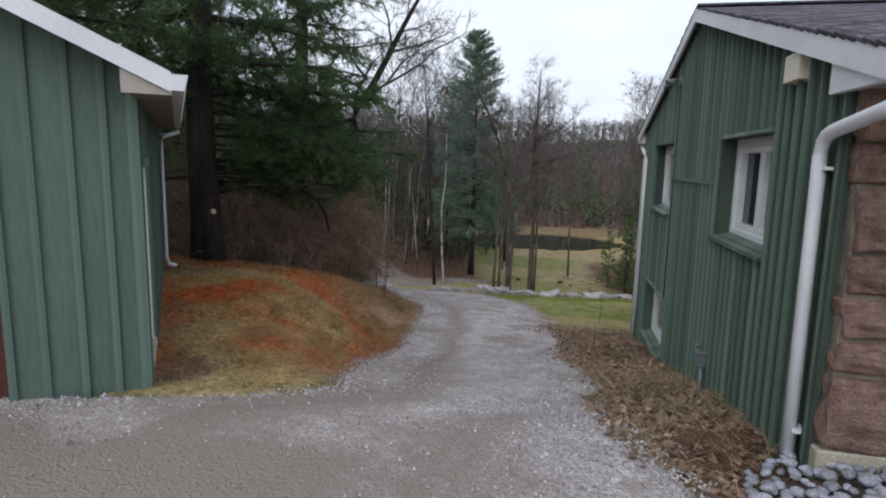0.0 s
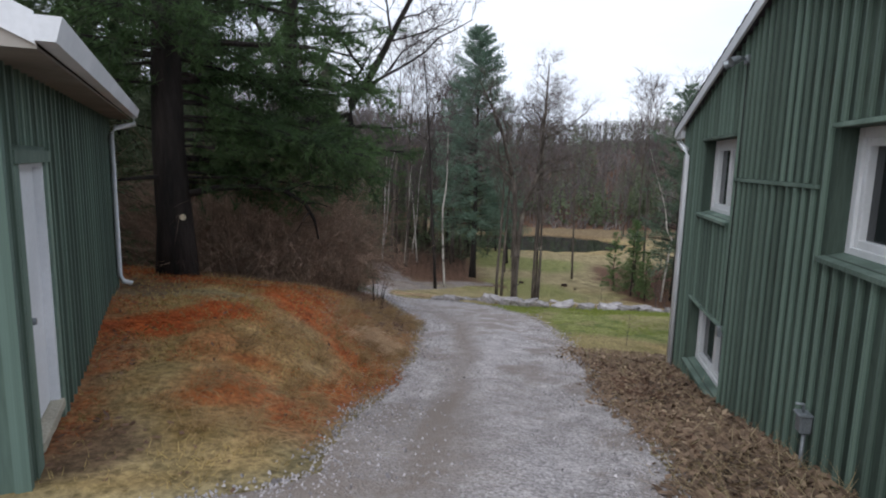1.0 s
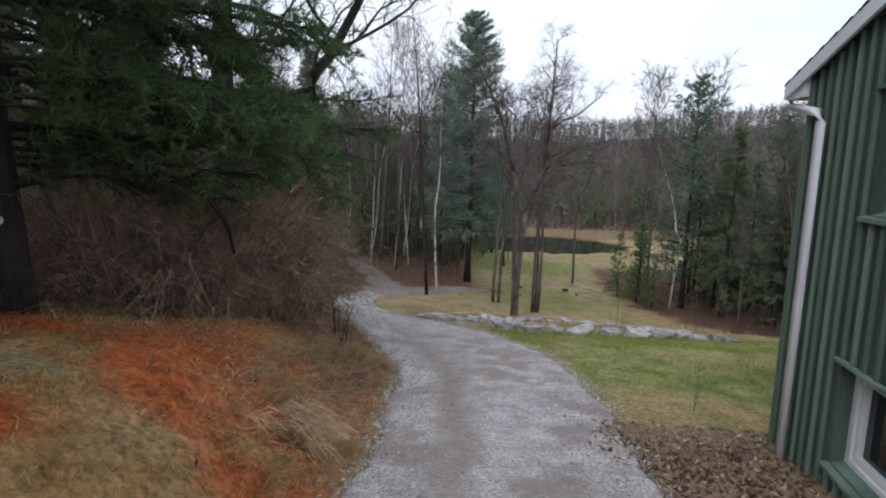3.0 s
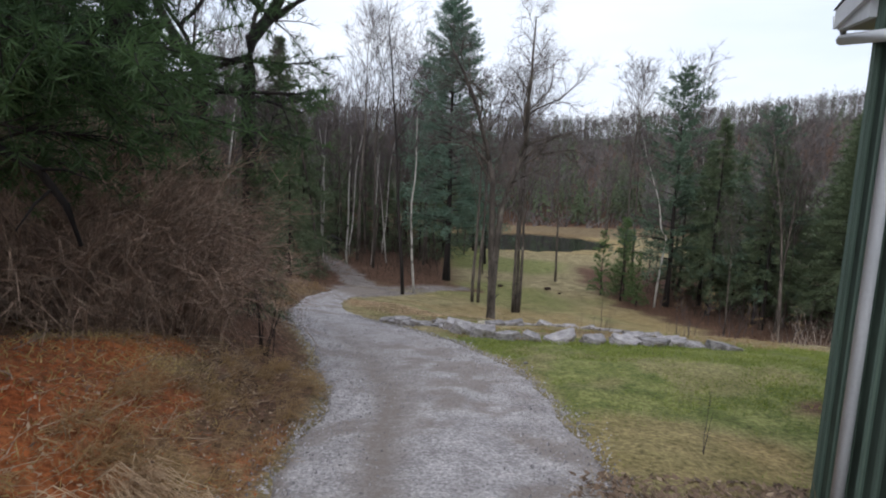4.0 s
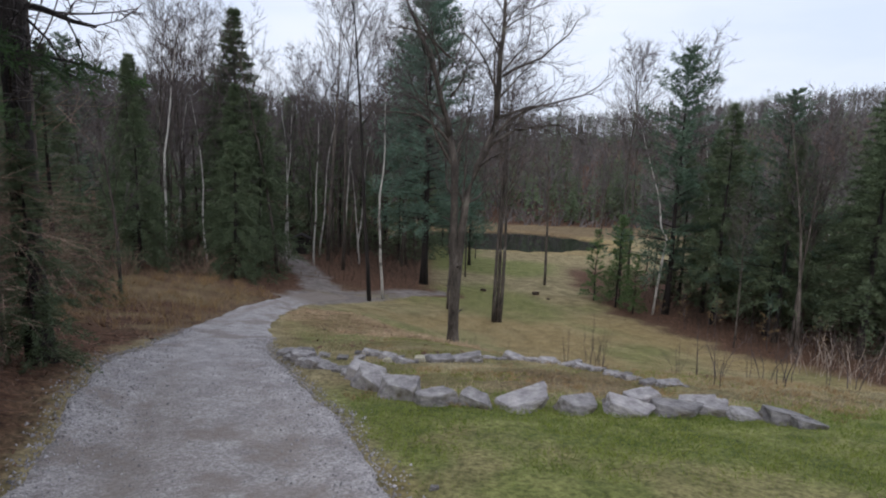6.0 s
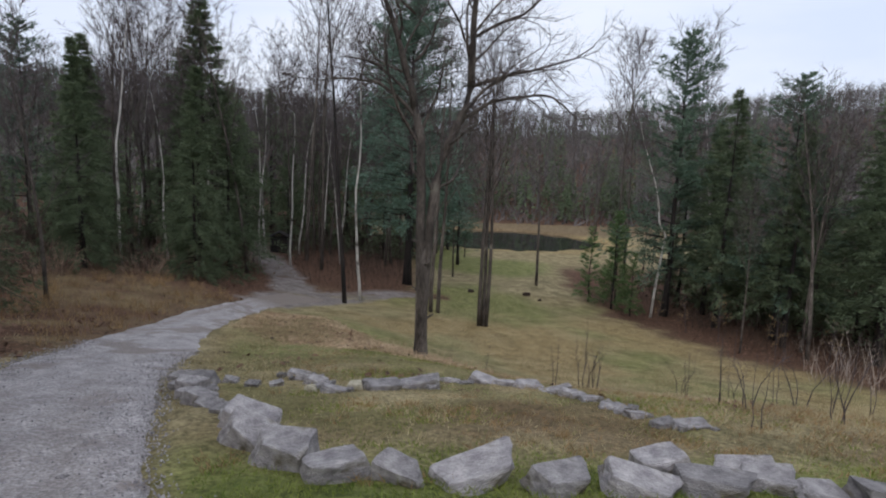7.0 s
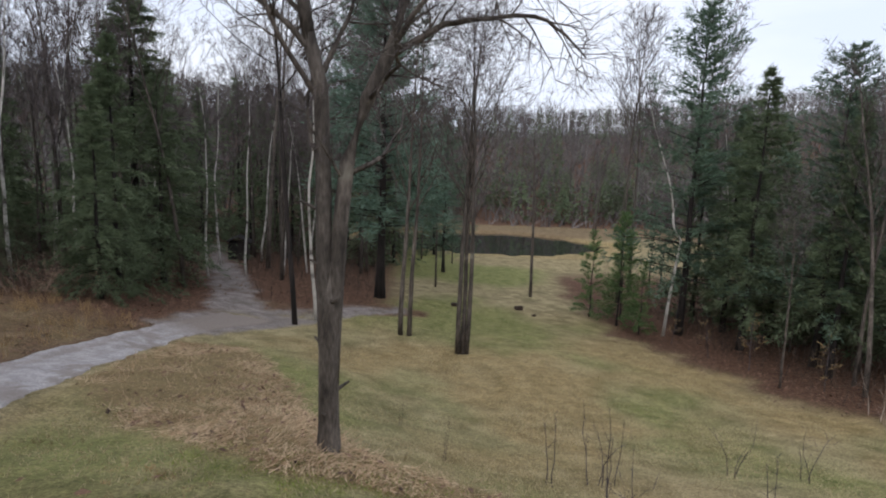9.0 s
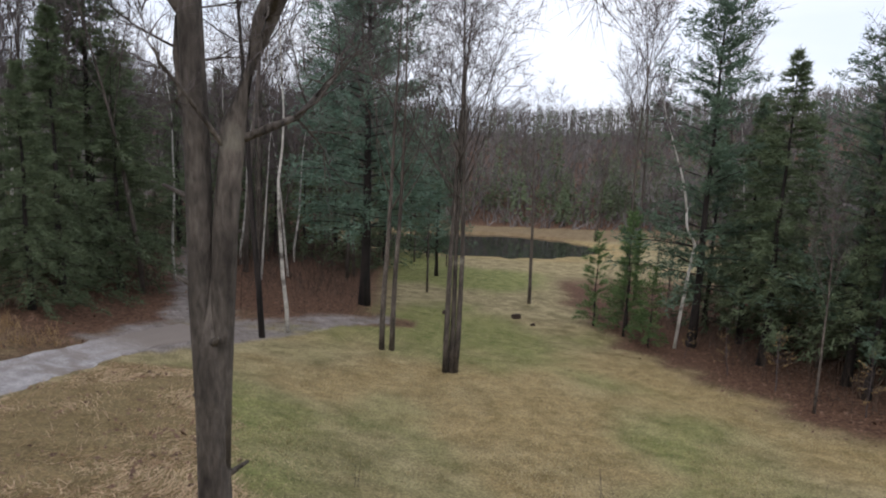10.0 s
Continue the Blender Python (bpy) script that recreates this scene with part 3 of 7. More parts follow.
def ground_material():
    m = bpy.data.materials.new("meadow_lawn_needle_and_leaf_ground")
    m.use_nodes = True
    nt = m.node_tree
    b = nt.nodes["Principled BSDF"]
    tc = nt.nodes.new("ShaderNodeTexCoord")
    at = nt.nodes.new("ShaderNodeAttribute")
    at.attribute_name = "cover"
    sp = nt.nodes.new("ShaderNodeSeparateColor")
    nt.links.new(at.outputs["Color"], sp.inputs[0])

    def tone(c1, c2, scale, detail=8.0):
        n = nt.nodes.new("ShaderNodeTexNoise")
        n.inputs["Scale"].default_value = scale
        n.inputs["Detail"].default_value = detail
        n.inputs["Roughness"].default_value = 0.65
        nt.links.new(tc.outputs["Object"], n.inputs["Vector"])
        r = nt.nodes.new("ShaderNodeValToRGB")
        r.color_ramp.elements[0].position, r.color_ramp.elements[1].position = 0.36, 0.64
        r.color_ramp.elements[0].color, r.color_ramp.elements[1].color = c1, c2
        nt.links.new(n.outputs["Fac"], r.inputs["Fac"])
        return r.outputs[0], n.outputs["Fac"]

    base, _ = tone(lin(112, 102, 73), lin(164, 150, 115), 0.9)
    grain, gfac = tone((0.52, 0.52, 0.52, 1), (1.38, 1.38, 1.38, 1), 14.0)
    last = base
    for channel, c1, c2, scale in ((2, lin(122, 103, 64), lin(172, 147, 102), 2.2), (0, lin(89, 98, 50), lin(135, 136, 82), 1.6), (1, lin(136, 64, 30), lin(188, 98, 50), 3.4)):
        col, f = tone(c1, c2, scale)
        mx = nt.nodes.new("ShaderNodeMix")
        mx.data_type = "RGBA"
        nt.links.new(sp.outputs[channel], mx.inputs[0])
        nt.links.new(last, mx.inputs[6])
        nt.links.new(col, mx.inputs[7])
        last = mx.outputs[2]
    col, f = tone(lin(68, 48, 38), lin(116, 88, 70), 5.0)
    mx = nt.nodes.new("ShaderNodeMix")
    mx.data_type = "RGBA"
    nt.links.new(at.outputs["Alpha"], mx.inputs[0])
    nt.links.new(last, mx.inputs[6])
    nt.links.new(col, mx.inputs[7])
    dirt, f = tone(lin(112, 103, 97), lin(150, 141, 136), 1.3)
    where = nt.nodes.new("ShaderNodeAttribute")
    where.attribute_name = "track"
    last = mx
    mx = nt.nodes.new("ShaderNodeMix")
    mx.data_type = "RGBA"
    nt.links.new(where.outputs["Fac"], mx.inputs[0])
    nt.links.new(last.outputs[2], mx.inputs[6])
    nt.links.new(dirt, mx.inputs[7])
    mul = nt.nodes.new("ShaderNodeMix")
    mul.data_type = "RGBA"
    mul.blend_type = "MULTIPLY"
    mul.inputs[0].default_value = 1.0
    nt.links.new(mx.outputs[2], mul.inputs[6])
    nt.links.new(grain, mul.inputs[7])
    nt.links.new(mul.outputs[2], b.inputs["Base Color"])
    b.inputs["Roughness"].default_value = 0.95
    b.inputs["Specular IOR Level"].default_value = 0.15
    bp = nt.nodes.new("ShaderNodeBump")
    bp.inputs["Strength"].default_value = 0.8
    bp.inputs["Distance"].default_value = 0.04
    nt.links.new(gfac, bp.inputs["Height"])
    nt.links.new(bp.outputs[0], b.inputs["Normal"])
    return m


ground = sheet("ground", np.stack([gx, gy, gzv], -1), quads, ground_material())
zg, zo, zs, zl = zones(gx, gy)
cover = ground.data.color_attributes.new("cover", "FLOAT_COLOR", "POINT")
cover.data.foreach_set("color", np.stack([zg, zo, zs, zl], -1).astype(np.float32).ravel())
worn = ground.data.color_attributes.new("track", "FLOAT_COLOR", "POINT")
worn.data.foreach_set("color", np.repeat(track_share(gx, gy)[:, None], 4, 1).astype(np.float32).ravel())
tagged(ground, "sloping ground with lawn, dry grass, needles and dirt tracks", "ground", kind="structure")


# ---- gravel road ----
def gravel_material():
    m = material("crushed_stone_road", lin(156, 150, 149), lin(189, 183, 182), 2.2, 26, 0.95, 0.8, 0.03)
    nt = m.node_tree
    b = nt.nodes["Principled BSDF"]
    tc = [n for n in nt.nodes if n.type == "TEX_COORD"][0]
    vo = nt.nodes.new("ShaderNodeTexVoronoi")
    vo.inputs["Scale"].default_value = 42.0
    nt.links.new(tc.outputs["Object"], vo.inputs["Vector"])
    hsv = nt.nodes.new("ShaderNodeSeparateColor")
    nt.links.new(vo.outputs["Color"], hsv.inputs[0])
    mr = nt.nodes.new("ShaderNodeMapRange")
    mr.inputs["To Min"].default_value, mr.inputs["To Max"].default_value = 0.66, 1.34
    nt.links.new(hsv.outputs[0], mr.inputs["Value"])
    sc = nt.nodes.new("ShaderNodeVectorMath")
    sc.operation = "SCALE"
    old = b.inputs["Base Color"].links[0].from_socket
    nt.links.new(old, sc.inputs[0])
    nt.links.new(mr.outputs[0], sc.inputs["Scale"])
    nt.links.new(sc.outputs[0], b.inputs["Base Color"])
    bp = nt.nodes.new("ShaderNodeBump")
    bp.inputs["Strength"].default_value = 0.7
    bp.inputs["Distance"].default_value = 0.02
    bp.invert = True
    nt.links.new(vo.outputs["Distance"], bp.inputs["Height"])
    nt.links.new(b.inputs["Normal"].links[0].from_socket, bp.inputs["Normal"])
    nt.links.new(bp.outputs[0], b.inputs["Normal"])
    return m


M_GRAVEL = gravel_material()


def add_wear(m):
    """Browner dirt where wheels have pressed the stone in."""
    nt = m.node_tree
    b = nt.nodes["Principled BSDF"]
    at = nt.nodes.new("ShaderNodeAttribute")
    at.attribute_name = "wear"
    mx = nt.nodes.new("ShaderNodeMix")
    mx.data_type = "RGBA"
    mx.inputs[7].default_value = lin(137, 126, 118)
    tc = [n for n in nt.nodes if n.type == "TEX_COORD"][0]
    grit = nt.nodes.new("ShaderNodeTexNoise")
    grit.inputs["Scale"].default_value, grit.inputs["Detail"].default_value, grit.inputs["Roughness"].default_value = 7.0, 8.0, 0.75
    nt.links.new(tc.outputs["Object"], grit.inputs["Vector"])
    half, total = nt.nodes.new("ShaderNodeMath"), nt.nodes.new("ShaderNodeMath")
    half.operation, total.operation = "MULTIPLY", "MULTIPLY_ADD"
    half.inputs[1].default_value, total.inputs[1].default_value = 0.75, 0.7
    nt.links.new(grit.outputs["Fac"], half.inputs[0])
    nt.links.new(at.outputs["Fac"], total.inputs[0])
    nt.links.new(half.outputs[0], total.inputs[2])
    edge = nt.nodes.new("ShaderNodeMapRange")
    edge.inputs["From Min"].default_value, edge.inputs["From Max"].default_value = 0.36, 0.84
    nt.links.new(total.outputs[0], edge.inputs["Value"])
    nt.links.new(edge.outputs[0], mx.inputs[0])
    nt.links.new(b.inputs["Base Color"].links[0].from_socket, mx.inputs[6])
    nt.links.new(mx.outputs[2], b.inputs["Base Color"])


add_wear(M_GRAVEL)
ry = lines([(-14, 4, 0.5), (4, 30, 0.12), (30, 54, 0.2)])
rl, rr = road_edges(ry)
NS = 28
fs = np.linspace(0, 1, NS)
rx = rl[:, None] + (rr - rl)[:, None] * fs[None, :]
ryy = np.repeat(ry[:, None], NS, 1)
rz = height(rx.ravel(), ryy.ravel()).reshape(rx.shape)
crown = 0.05 * np.sin(np.pi * fs) - 0.03 * (np.exp(-((fs - 0.28) / 0.09) ** 2) + np.exp(-((fs - 0.72) / 0.09) ** 2))
edge_drop = np.where((fs < 0.02) | (fs > 0.98), -0.09, 0.0)
rz = rz + 0.015 + crown[None, :] + edge_drop[None, :] + np.where(ryy < 28, 0.0045, 0.002) * fractal(rx, ryy, 5.0, 2.0)
ri = np.arange(rx.size).reshape(rx.shape)
rq = np.stack([ri[:-1, :-1], ri[:-1, 1:], ri[1:, 1:], ri[1:, :-1]], -1).reshape(-1, 4)
road = sheet("road", np.stack([rx.ravel(), ryy.ravel(), rz.ravel()], -1), rq, M_GRAVEL)
across = fs[None, :] * (rr - rl)[:, None]
streak = fractal(across * 1.5, ryy * 0.22, 1.0, 4.0)
fine_streak = fractal(across * 5.0, ryy * 0.5, 1.0, 9.0)
weave = 0.05 * fractal(ryy * 0.25, ryy * 0.1, 1.0, 14.0)
tracks = np.maximum(np.exp(-((fs[None, :] - 0.28 - weave) / 0.1) ** 2), np.exp(-((fs[None, :] - 0.7 - weave) / 0.1) ** 2))
wear = (0.34 + 0.4 * tracks) * smooth01(0.6 + 0.9 * streak) * (1 - np.abs(2 * fs - 1) ** 4)[None, :]
wear = np.clip(wear + 0.22 * tracks * smooth01(fine_streak) - 0.1, 0, 1) * (1 - 0.35 * smooth01((ryy - 17) / 6))
wear = np.maximum(wear, 0.95 * smooth01((7.0 - ryy + 0.5 * fractal(rx, ryy, 1.2, 6.0)) / 1.2) * smooth01((0.9 - rx + 0.6 * fractal(rx, ryy, 0.8, 2.0)) / 1.4))
wear = np.maximum(wear, 0.5 * smooth01((fractal(rx, ryy, 2.6, 8.0) - 0.2) / 0.4))
wear = np.maximum(wear, 0.75 * smooth01((12 - ryy) / 5) * smooth01(0.45 + 0.9 * fractal(rx, ryy * 0.6, 0.9, 13.0)))
wear = np.maximum(wear, 0.9 * smooth01((ryy - 46) / 6))
wa = road.data.color_attributes.new("wear", "FLOAT_COLOR", "POINT")
wa.data.foreach_set("color", np.repeat(wear.ravel()[:, None], 4, 1).astype(np.float32).ravel())
tagged(road, "grey crushed gravel drive with worn wheel tracks", "road", kind="structure")


pond_mat = material("dark_still_pond_water", lin(30, 32, 30), lin(40, 42, 38), 0.6, 5, 0.06, 0.05, 0.01, spec=0.5)
pv = [(POND[0], POND[1], WATER_Z)]
for k in range(64):
    a = 2 * math.pi * k / 64
    pv.append((POND[0] + 22.5 * math.cos(a), POND[1] + 15.5 * math.sin(a), WATER_Z))
pond = mesh_object("water", pv, [(0, 1 + k, 1 + (k + 1) % 64) for k in range(64)], pond_mat)
tagged(pond, "dark still pond reflecting the woods", "pond", kind="structure")


# ---- house ----
HOUSE = Matrix.Translation((3.402, 7.152, 0)) @ Matrix.Rotation(math.atan2(0.982, 0.187), 4, "Z")
HX0, HX1, APEX, ROOF_TOP, SLOPE = -1.35, 7.75, 3.15, 3.58, 0.288
W_OPEN = [(0.0, 1.62, 0.78, 1.87), (4.56, 6.20, 0.79, 1.93), (4.25, 6.30, -1.74, -0.68)]


def under_roof(x):
    return ROOF_TOP - abs(x - APEX) * SLOPE


house = empty("house", HOUSE)
tagged(house, "dark green board-and-batten house with white trim and stone corner", "house")
UNIT = bpy.data.meshes.new("batten")
ub = box_bm(-0.5, 0.5, -0.5, 0.5, -0.5, 0.5)
ub.to_mesh(UNIT)
ub.free()
UNIT_MESHES = {}


def unit_piece(name, x0, x1, y0, y1, z0, z1, mat, parent, tilt=0.0):
    """A box-shaped piece that shares one mesh with its like."""
    if mat.name not in UNIT_MESHES:
        me = UNIT.copy()
        me.materials.append(mat)
        UNIT_MESHES[mat.name] = me
    ob = new(name, UNIT_MESHES[mat.name])
    ob.parent = parent
    ob.location = ((x0 + x1) / 2, (y0 + y1) / 2, (z0 + z1) / 2)
    ob.scale = (x1 - x0, y1 - y0, z1 - z0)
    if tilt:
        ob.rotation_euler = (0, tilt, 0)
    return ob


def wall_with_openings(name, x0, x1, z0, top, opens, y0, y1, mat, parent, breaks=()):
    cuts = sorted({x0, x1, *breaks, *[o[0] for o in opens], *[o[1] for o in opens]})
    for a, b in zip(cuts[:-1], cuts[1:]):
        inside = sorted([(o[2], o[3]) for o in opens if o[0] <= a + 1e-6 and o[1] >= b - 1e-6])
        lo = z0
        for c, d in inside:
            if c - lo > 0.01:
                part(name, prism_bm([(a, lo), (b, lo), (b, c), (a, c)], y0, y1), mat, parent)
            lo = d
        part(name, prism_bm([(a, lo), (b, lo), (b, top(b)), (a, top(a))], y0, y1), mat, parent)


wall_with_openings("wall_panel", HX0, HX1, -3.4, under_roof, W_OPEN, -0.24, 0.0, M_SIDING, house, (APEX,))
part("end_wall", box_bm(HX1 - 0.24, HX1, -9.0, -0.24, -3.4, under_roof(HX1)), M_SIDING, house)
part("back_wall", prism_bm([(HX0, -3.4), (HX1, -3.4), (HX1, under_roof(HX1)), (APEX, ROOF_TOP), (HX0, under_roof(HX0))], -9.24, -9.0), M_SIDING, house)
part("front_wall", box_bm(HX0, HX0 + 0.2, -9.0, -0.24, -3.4, under_roof(HX0)), M_MORTAR, house, "mortared backing of the stone wall")
part("inner_floor", box_bm(HX0 + 0.2, HX1 - 0.24, -9.0, -0.24, -0.4, -0.2), M_DARK, house)
part("inner_wall", box_bm(HX0 + 0.2, HX1 - 0.24, -3.6, -3.5, -3.3, 2.0), M_DARK, house)
k = 0
xb = HX0 + 0.05
rng = random.Random(4)
while xb < HX1 - 0.02:
    w = 0.036
    spans = [(-3.3, under_roof(xb) - 0.02)]
    for o in W_OPEN:
        if o[0] - 0.03 < xb < o[1] + 0.03:
            spans = [s for lo, hi in spans for s in ((lo, min(hi, o[2] - 0.07)), (max(lo, o[3] + 0.05), hi)) if s[1] - s[0] > 0.04]
    if 1.92 < xb < 4.4:
        spans = [s for lo, hi in spans for s in ((lo, min(hi, 1.335)), (max(lo, 1.385), hi)) if s[1] - s[0] > 0.04]
    for lo, hi in spans:
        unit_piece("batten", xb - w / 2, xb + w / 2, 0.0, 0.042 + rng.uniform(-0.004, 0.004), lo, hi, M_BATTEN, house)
    xb += 0.205 + rng.uniform(-0.006, 0.006)
unit_piece("cross_batten", 1.90, 4.42, 0.0, 0.045, 1.34, 1.38, M_BATTEN, house)
unit_piece("corner_board", HX0 - 0.02, HX0 + 0.1, 0.0, 0.035, -0.75, under_roof(HX0) - 0.02, M_SIDING, house)
unit_piece("corner_board", HX1 - 0.08, HX1 + 0.02, 0.0, 0.035, -3.3, under_roof(HX1) - 0.02, M_BATTEN, house)


def glass_material():
    m = bpy.data.materials.new("window_glass")
    m.use_nodes = True
    b = m.node_tree.nodes["Principled BSDF"]
    b.inputs["Base Color"].default_value = (0.03, 0.035, 0.04, 1)
    b.inputs["Roughness"].default_value = 0.03
    b.inputs["IOR"].default_value = 1.5
    b.inputs["Transmission Weight"].default_value = 0.6
    return m


M_PANE = glass_material()


def window(name, o, label, recess=0.19):
    x0, x1, z0, z1 = o
    win = empty(name)
    win.parent = house
    tagged(win, label=label)
    y = -recess
    f = 0.09
    bm = box_bm(x0, x0 + f, y - 0.05, y + 0.055, z0, z1, 0.006)
    box_bm(x1 - f, x1, y - 0.05, y + 0.055, z0, z1, 0.006, bm)
    box_bm(x0 + f, x1 - f, y - 0.05, y + 0.055, z0, z0 + f, 0.006, bm)
    box_bm(x0 + f, x1 - f, y - 0.05, y + 0.055, z1 - f, z1, 0.006, bm)
    part("window_frame", bm, M_GLASSW, win, "white vinyl window frame")
    mid = (x0 + x1) / 2
    for a, b in ((x0 + f, mid), (mid, x1 - f)):
        s = 0.066
        bm = box_bm(a, a + s, y - 0.045, y + 0.03, z0 + f, z1 - f, 0.004)
        box_bm(b - s, b, y - 0.045, y + 0.03, z0 + f, z1 - f, 0.004, bm)
        box_bm(a + s, b - s, y - 0.045, y + 0.03, z0 + f, z0 + f + s, 0.004, bm)
        box_bm(a + s, b - s, y - 0.045, y + 0.03, z1 - f - s, z1 - f, 0.004, bm)
        part("sash", bm, M_GLASSW, win)
        part("pane", box_bm(a + s, b - s, y - 0.036, y - 0.03, z0 + f + s, z1 - f - s), M_PANE, win, "dark reflecting glass pane")
    bm = bmesh.new()
    prof = [(y + 0.056, z0 + 0.03), (0.07, z0 - 0.025), (0.07, z0 - 0.065), (y + 0.056, z0 - 0.035)]
    a = [bm.verts.new((x0 - 0.05 if p[0] > 0 else x0, p[0], p[1])) for p in prof]
    b = [bm.verts.new((x1 + 0.05 if p[0] > 0 else x1, p[0], p[1])) for p in prof]
    bm.faces.new(a)
    bm.faces.new(b[::-1])
    for i in range(4):
        bm.faces.new((a[i], b[i], b[(i + 1) % 4], a[(i + 1) % 4]))
    bmesh.ops.recalc_face_normals(bm, faces=bm.faces)
    part("window_sill", bm, M_BATTEN, win, "sloping green painted sill")
    part("drip_cap", box_bm(x0 - 0.05, x1 + 0.05, 0.0, 0.06, z1, z1 + 0.04, 0.004), M_BATTEN, win, "narrow green cap board")
    return win


window("window", W_OPEN[0], "deep-set two-sash window of the main floor")
window("window", W_OPEN[1], "small deep-set window near the corner")
window("window", W_OPEN[2], "wide basement window just above the ground")

# roof, rake boards, soffit, gutters
EAVE0, EAVE1 = HX0 - 0.75, HX1 + 0.5


def slab(x0, x1, y0, y1, lift, thick, bm=None):
    z = lambda x: ROOF_TOP + lift - abs(x - APEX) * SLOPE
    return prism_bm([(x0, z(x0)), (x1, z(x1)), (x1, z(x1) + thick), (x0, z(x0) + thick)], y0, y1, bm)


bm = slab(EAVE0, APEX, -9.4, 0.10, 0.0, 0.10)
slab(APEX, EAVE1, -9.4, 0.10, 0.0, 0.10, bm)
part("roof_deck", bm, M_SHINGLE, house, "dark roof deck under the shingles")
bm = slab(EAVE0, APEX, 0.10, 0.135, -0.06, 0.165)
part("rake_board", bm, M_WHITE, house, "white metal-clad rake board")
bm = slab(APEX, EAVE1, 0.10, 0.135, -0.06, 0.165)
part("rake_board", bm, M_WHITE, house, "white metal-clad rake board")
for a, b in ((EAVE0, HX0 + 0.16), (HX1, EAVE1)):
    zz = 2.075 if a < 0 else under_roof(b) - 0.05
    part("eave_return", prism_bm([(a, zz - 0.02), (b, zz - 0.02), (b, under_roof(b) - 0.005), (a, under_roof(a) - 0.005)], 0.04, 0.098), M_WHITE, house, "white boxed eave return")
    part("soffit", box_bm(a, b if a > 0 else HX0, -9.3, 0.04, zz - 0.02, zz), M_SOFFIT, house)
    e = a if a < 0 else b
    s = -1 if a < 0 else 1
    zt = under_roof(e) + 0.08
    prof = [(e, zt - 0.12), (e, zt), (e + s * 0.005, zt), (e + s * 0.005, zt - 0.112), (e + s * 0.085, zt - 0.112), (e + s * 0.115, zt), (e + s * 0.125, zt), (e + s * 0.09, zt - 0.12)]
    part("gutter", prism_bm(prof, -9.3, 0.1), M_WHITE, house, "white metal eaves gutter")
pipe("downspout", [(EAVE0 - 0.06, 0.0, under_roof(EAVE0)), (EAVE0 - 0.05, 0.04, 1.96), (EAVE0 + 0.02, 0.08, 1.915), (-1.93, 0.09, 1.895), (-1.32, 0.09, 1.81), (-1.23, 0.09, 1.785), (-1.175, 0.09, 1.735), (-1.15, 0.09, 1.65), (-1.15, 0.088, 1.5), (-1.18, 0.085, -0.62)], 0.048, M_WHITE, house, "white metal downspout at the stone corner", 10)
pipe("downspout", [(EAVE1 + 0.05, 0.02, under_roof(EAVE1) - 0.04), (EAVE1 + 0.05, 0.03, under_roof(EAVE1) - 0.14), (HX1 - 0.3, 0.085, 1.84), (HX1 - 0.42, 0.085, 1.82), (HX1 - 0.5, 0.085, 1.7), (HX1 - 0.5, 0.085, -2.45)], 0.05, M_WHITE, house, "white metal downspout at the far corner", 10)
for z in (1.55, -0.35):
    unit_piece("bracket", -1.25, -1.05, 0.0, 0.09, z, z + 0.025, M_WHITE, house)
# shingles
SH = bmesh.new()
box_bm(-0.09, 0.09, -0.147, 0.147, 0.0, 0.024, 0.0, SH)
SHM = bpy.data.meshes.new("shingle")
SH.to_mesh(SHM)
SH.free()
SHM.materials.append(M_SHINGLE)
ang = math.atan(SLOPE)
rest = []
cube = [(-1, -1, 0), (1, -1, 0), (1, 1, 0), (-1, 1, 0)]
for side in (-1, 1):
    length = (APEX - EAVE0) / math.cos(ang)
    rows_n = int(length / 0.145)
    for r in range(rows_n + 1):
        d = 0.07 + r * 0.145
        if side == -1:
            x = EAVE0 + d * math.cos(ang)
        else:
            x = EAVE1 - d * math.cos(ang)
        if side * (x - APEX) < 0.03:
            continue
        z = ROOF_TOP + 0.10 - abs(x - APEX) * SLOPE
        for c in range(30):
            y = -c * 0.3 + (0.15 if r % 2 else 0)
            if y < -9.2:
                continue
            half = 0.5 if y > 0.1 else 1.0
            y = 0.066 if y > 0.1 else y
            tilt = side * ang + (0.1 if side == 1 else -0.1)
            m = Matrix.Translation((x, y, z + 0.008)) @ Matrix.Rotation(tilt, 4, "Y") @ Matrix.Rotation(rng.uniform(-0.01, 0.01), 4, "Z") @ Matrix.Diagonal((1, half, 1, 1))
            if side == -1 and r < 33 and c < 8:
                ob = new("shingle", SHM)
                ob.parent = house
                ob.matrix_local = m
            else:
                for q in cube:
                    rest.append(m @ Vector((q[0] * 0.09, q[1] * 0.148, 0.012)))
sh_rest = soup("shingle_field", [tuple(v) for v in rest], M_SHINGLE, 4, house)
sh_rest["kind"] = "stuff"
for s in (-1, 1):
    edge = [(APEX, ROOF_TOP + 0.15), (APEX + s * 0.17, ROOF_TOP + 0.105), (APEX + s * 0.17, ROOF_TOP + 0.13), (APEX, ROOF_TOP + 0.175)]
    part("ridge_cap", prism_bm(edge if s > 0 else edge[::-1], -9.4, 0.12), M_SHINGLE, house)


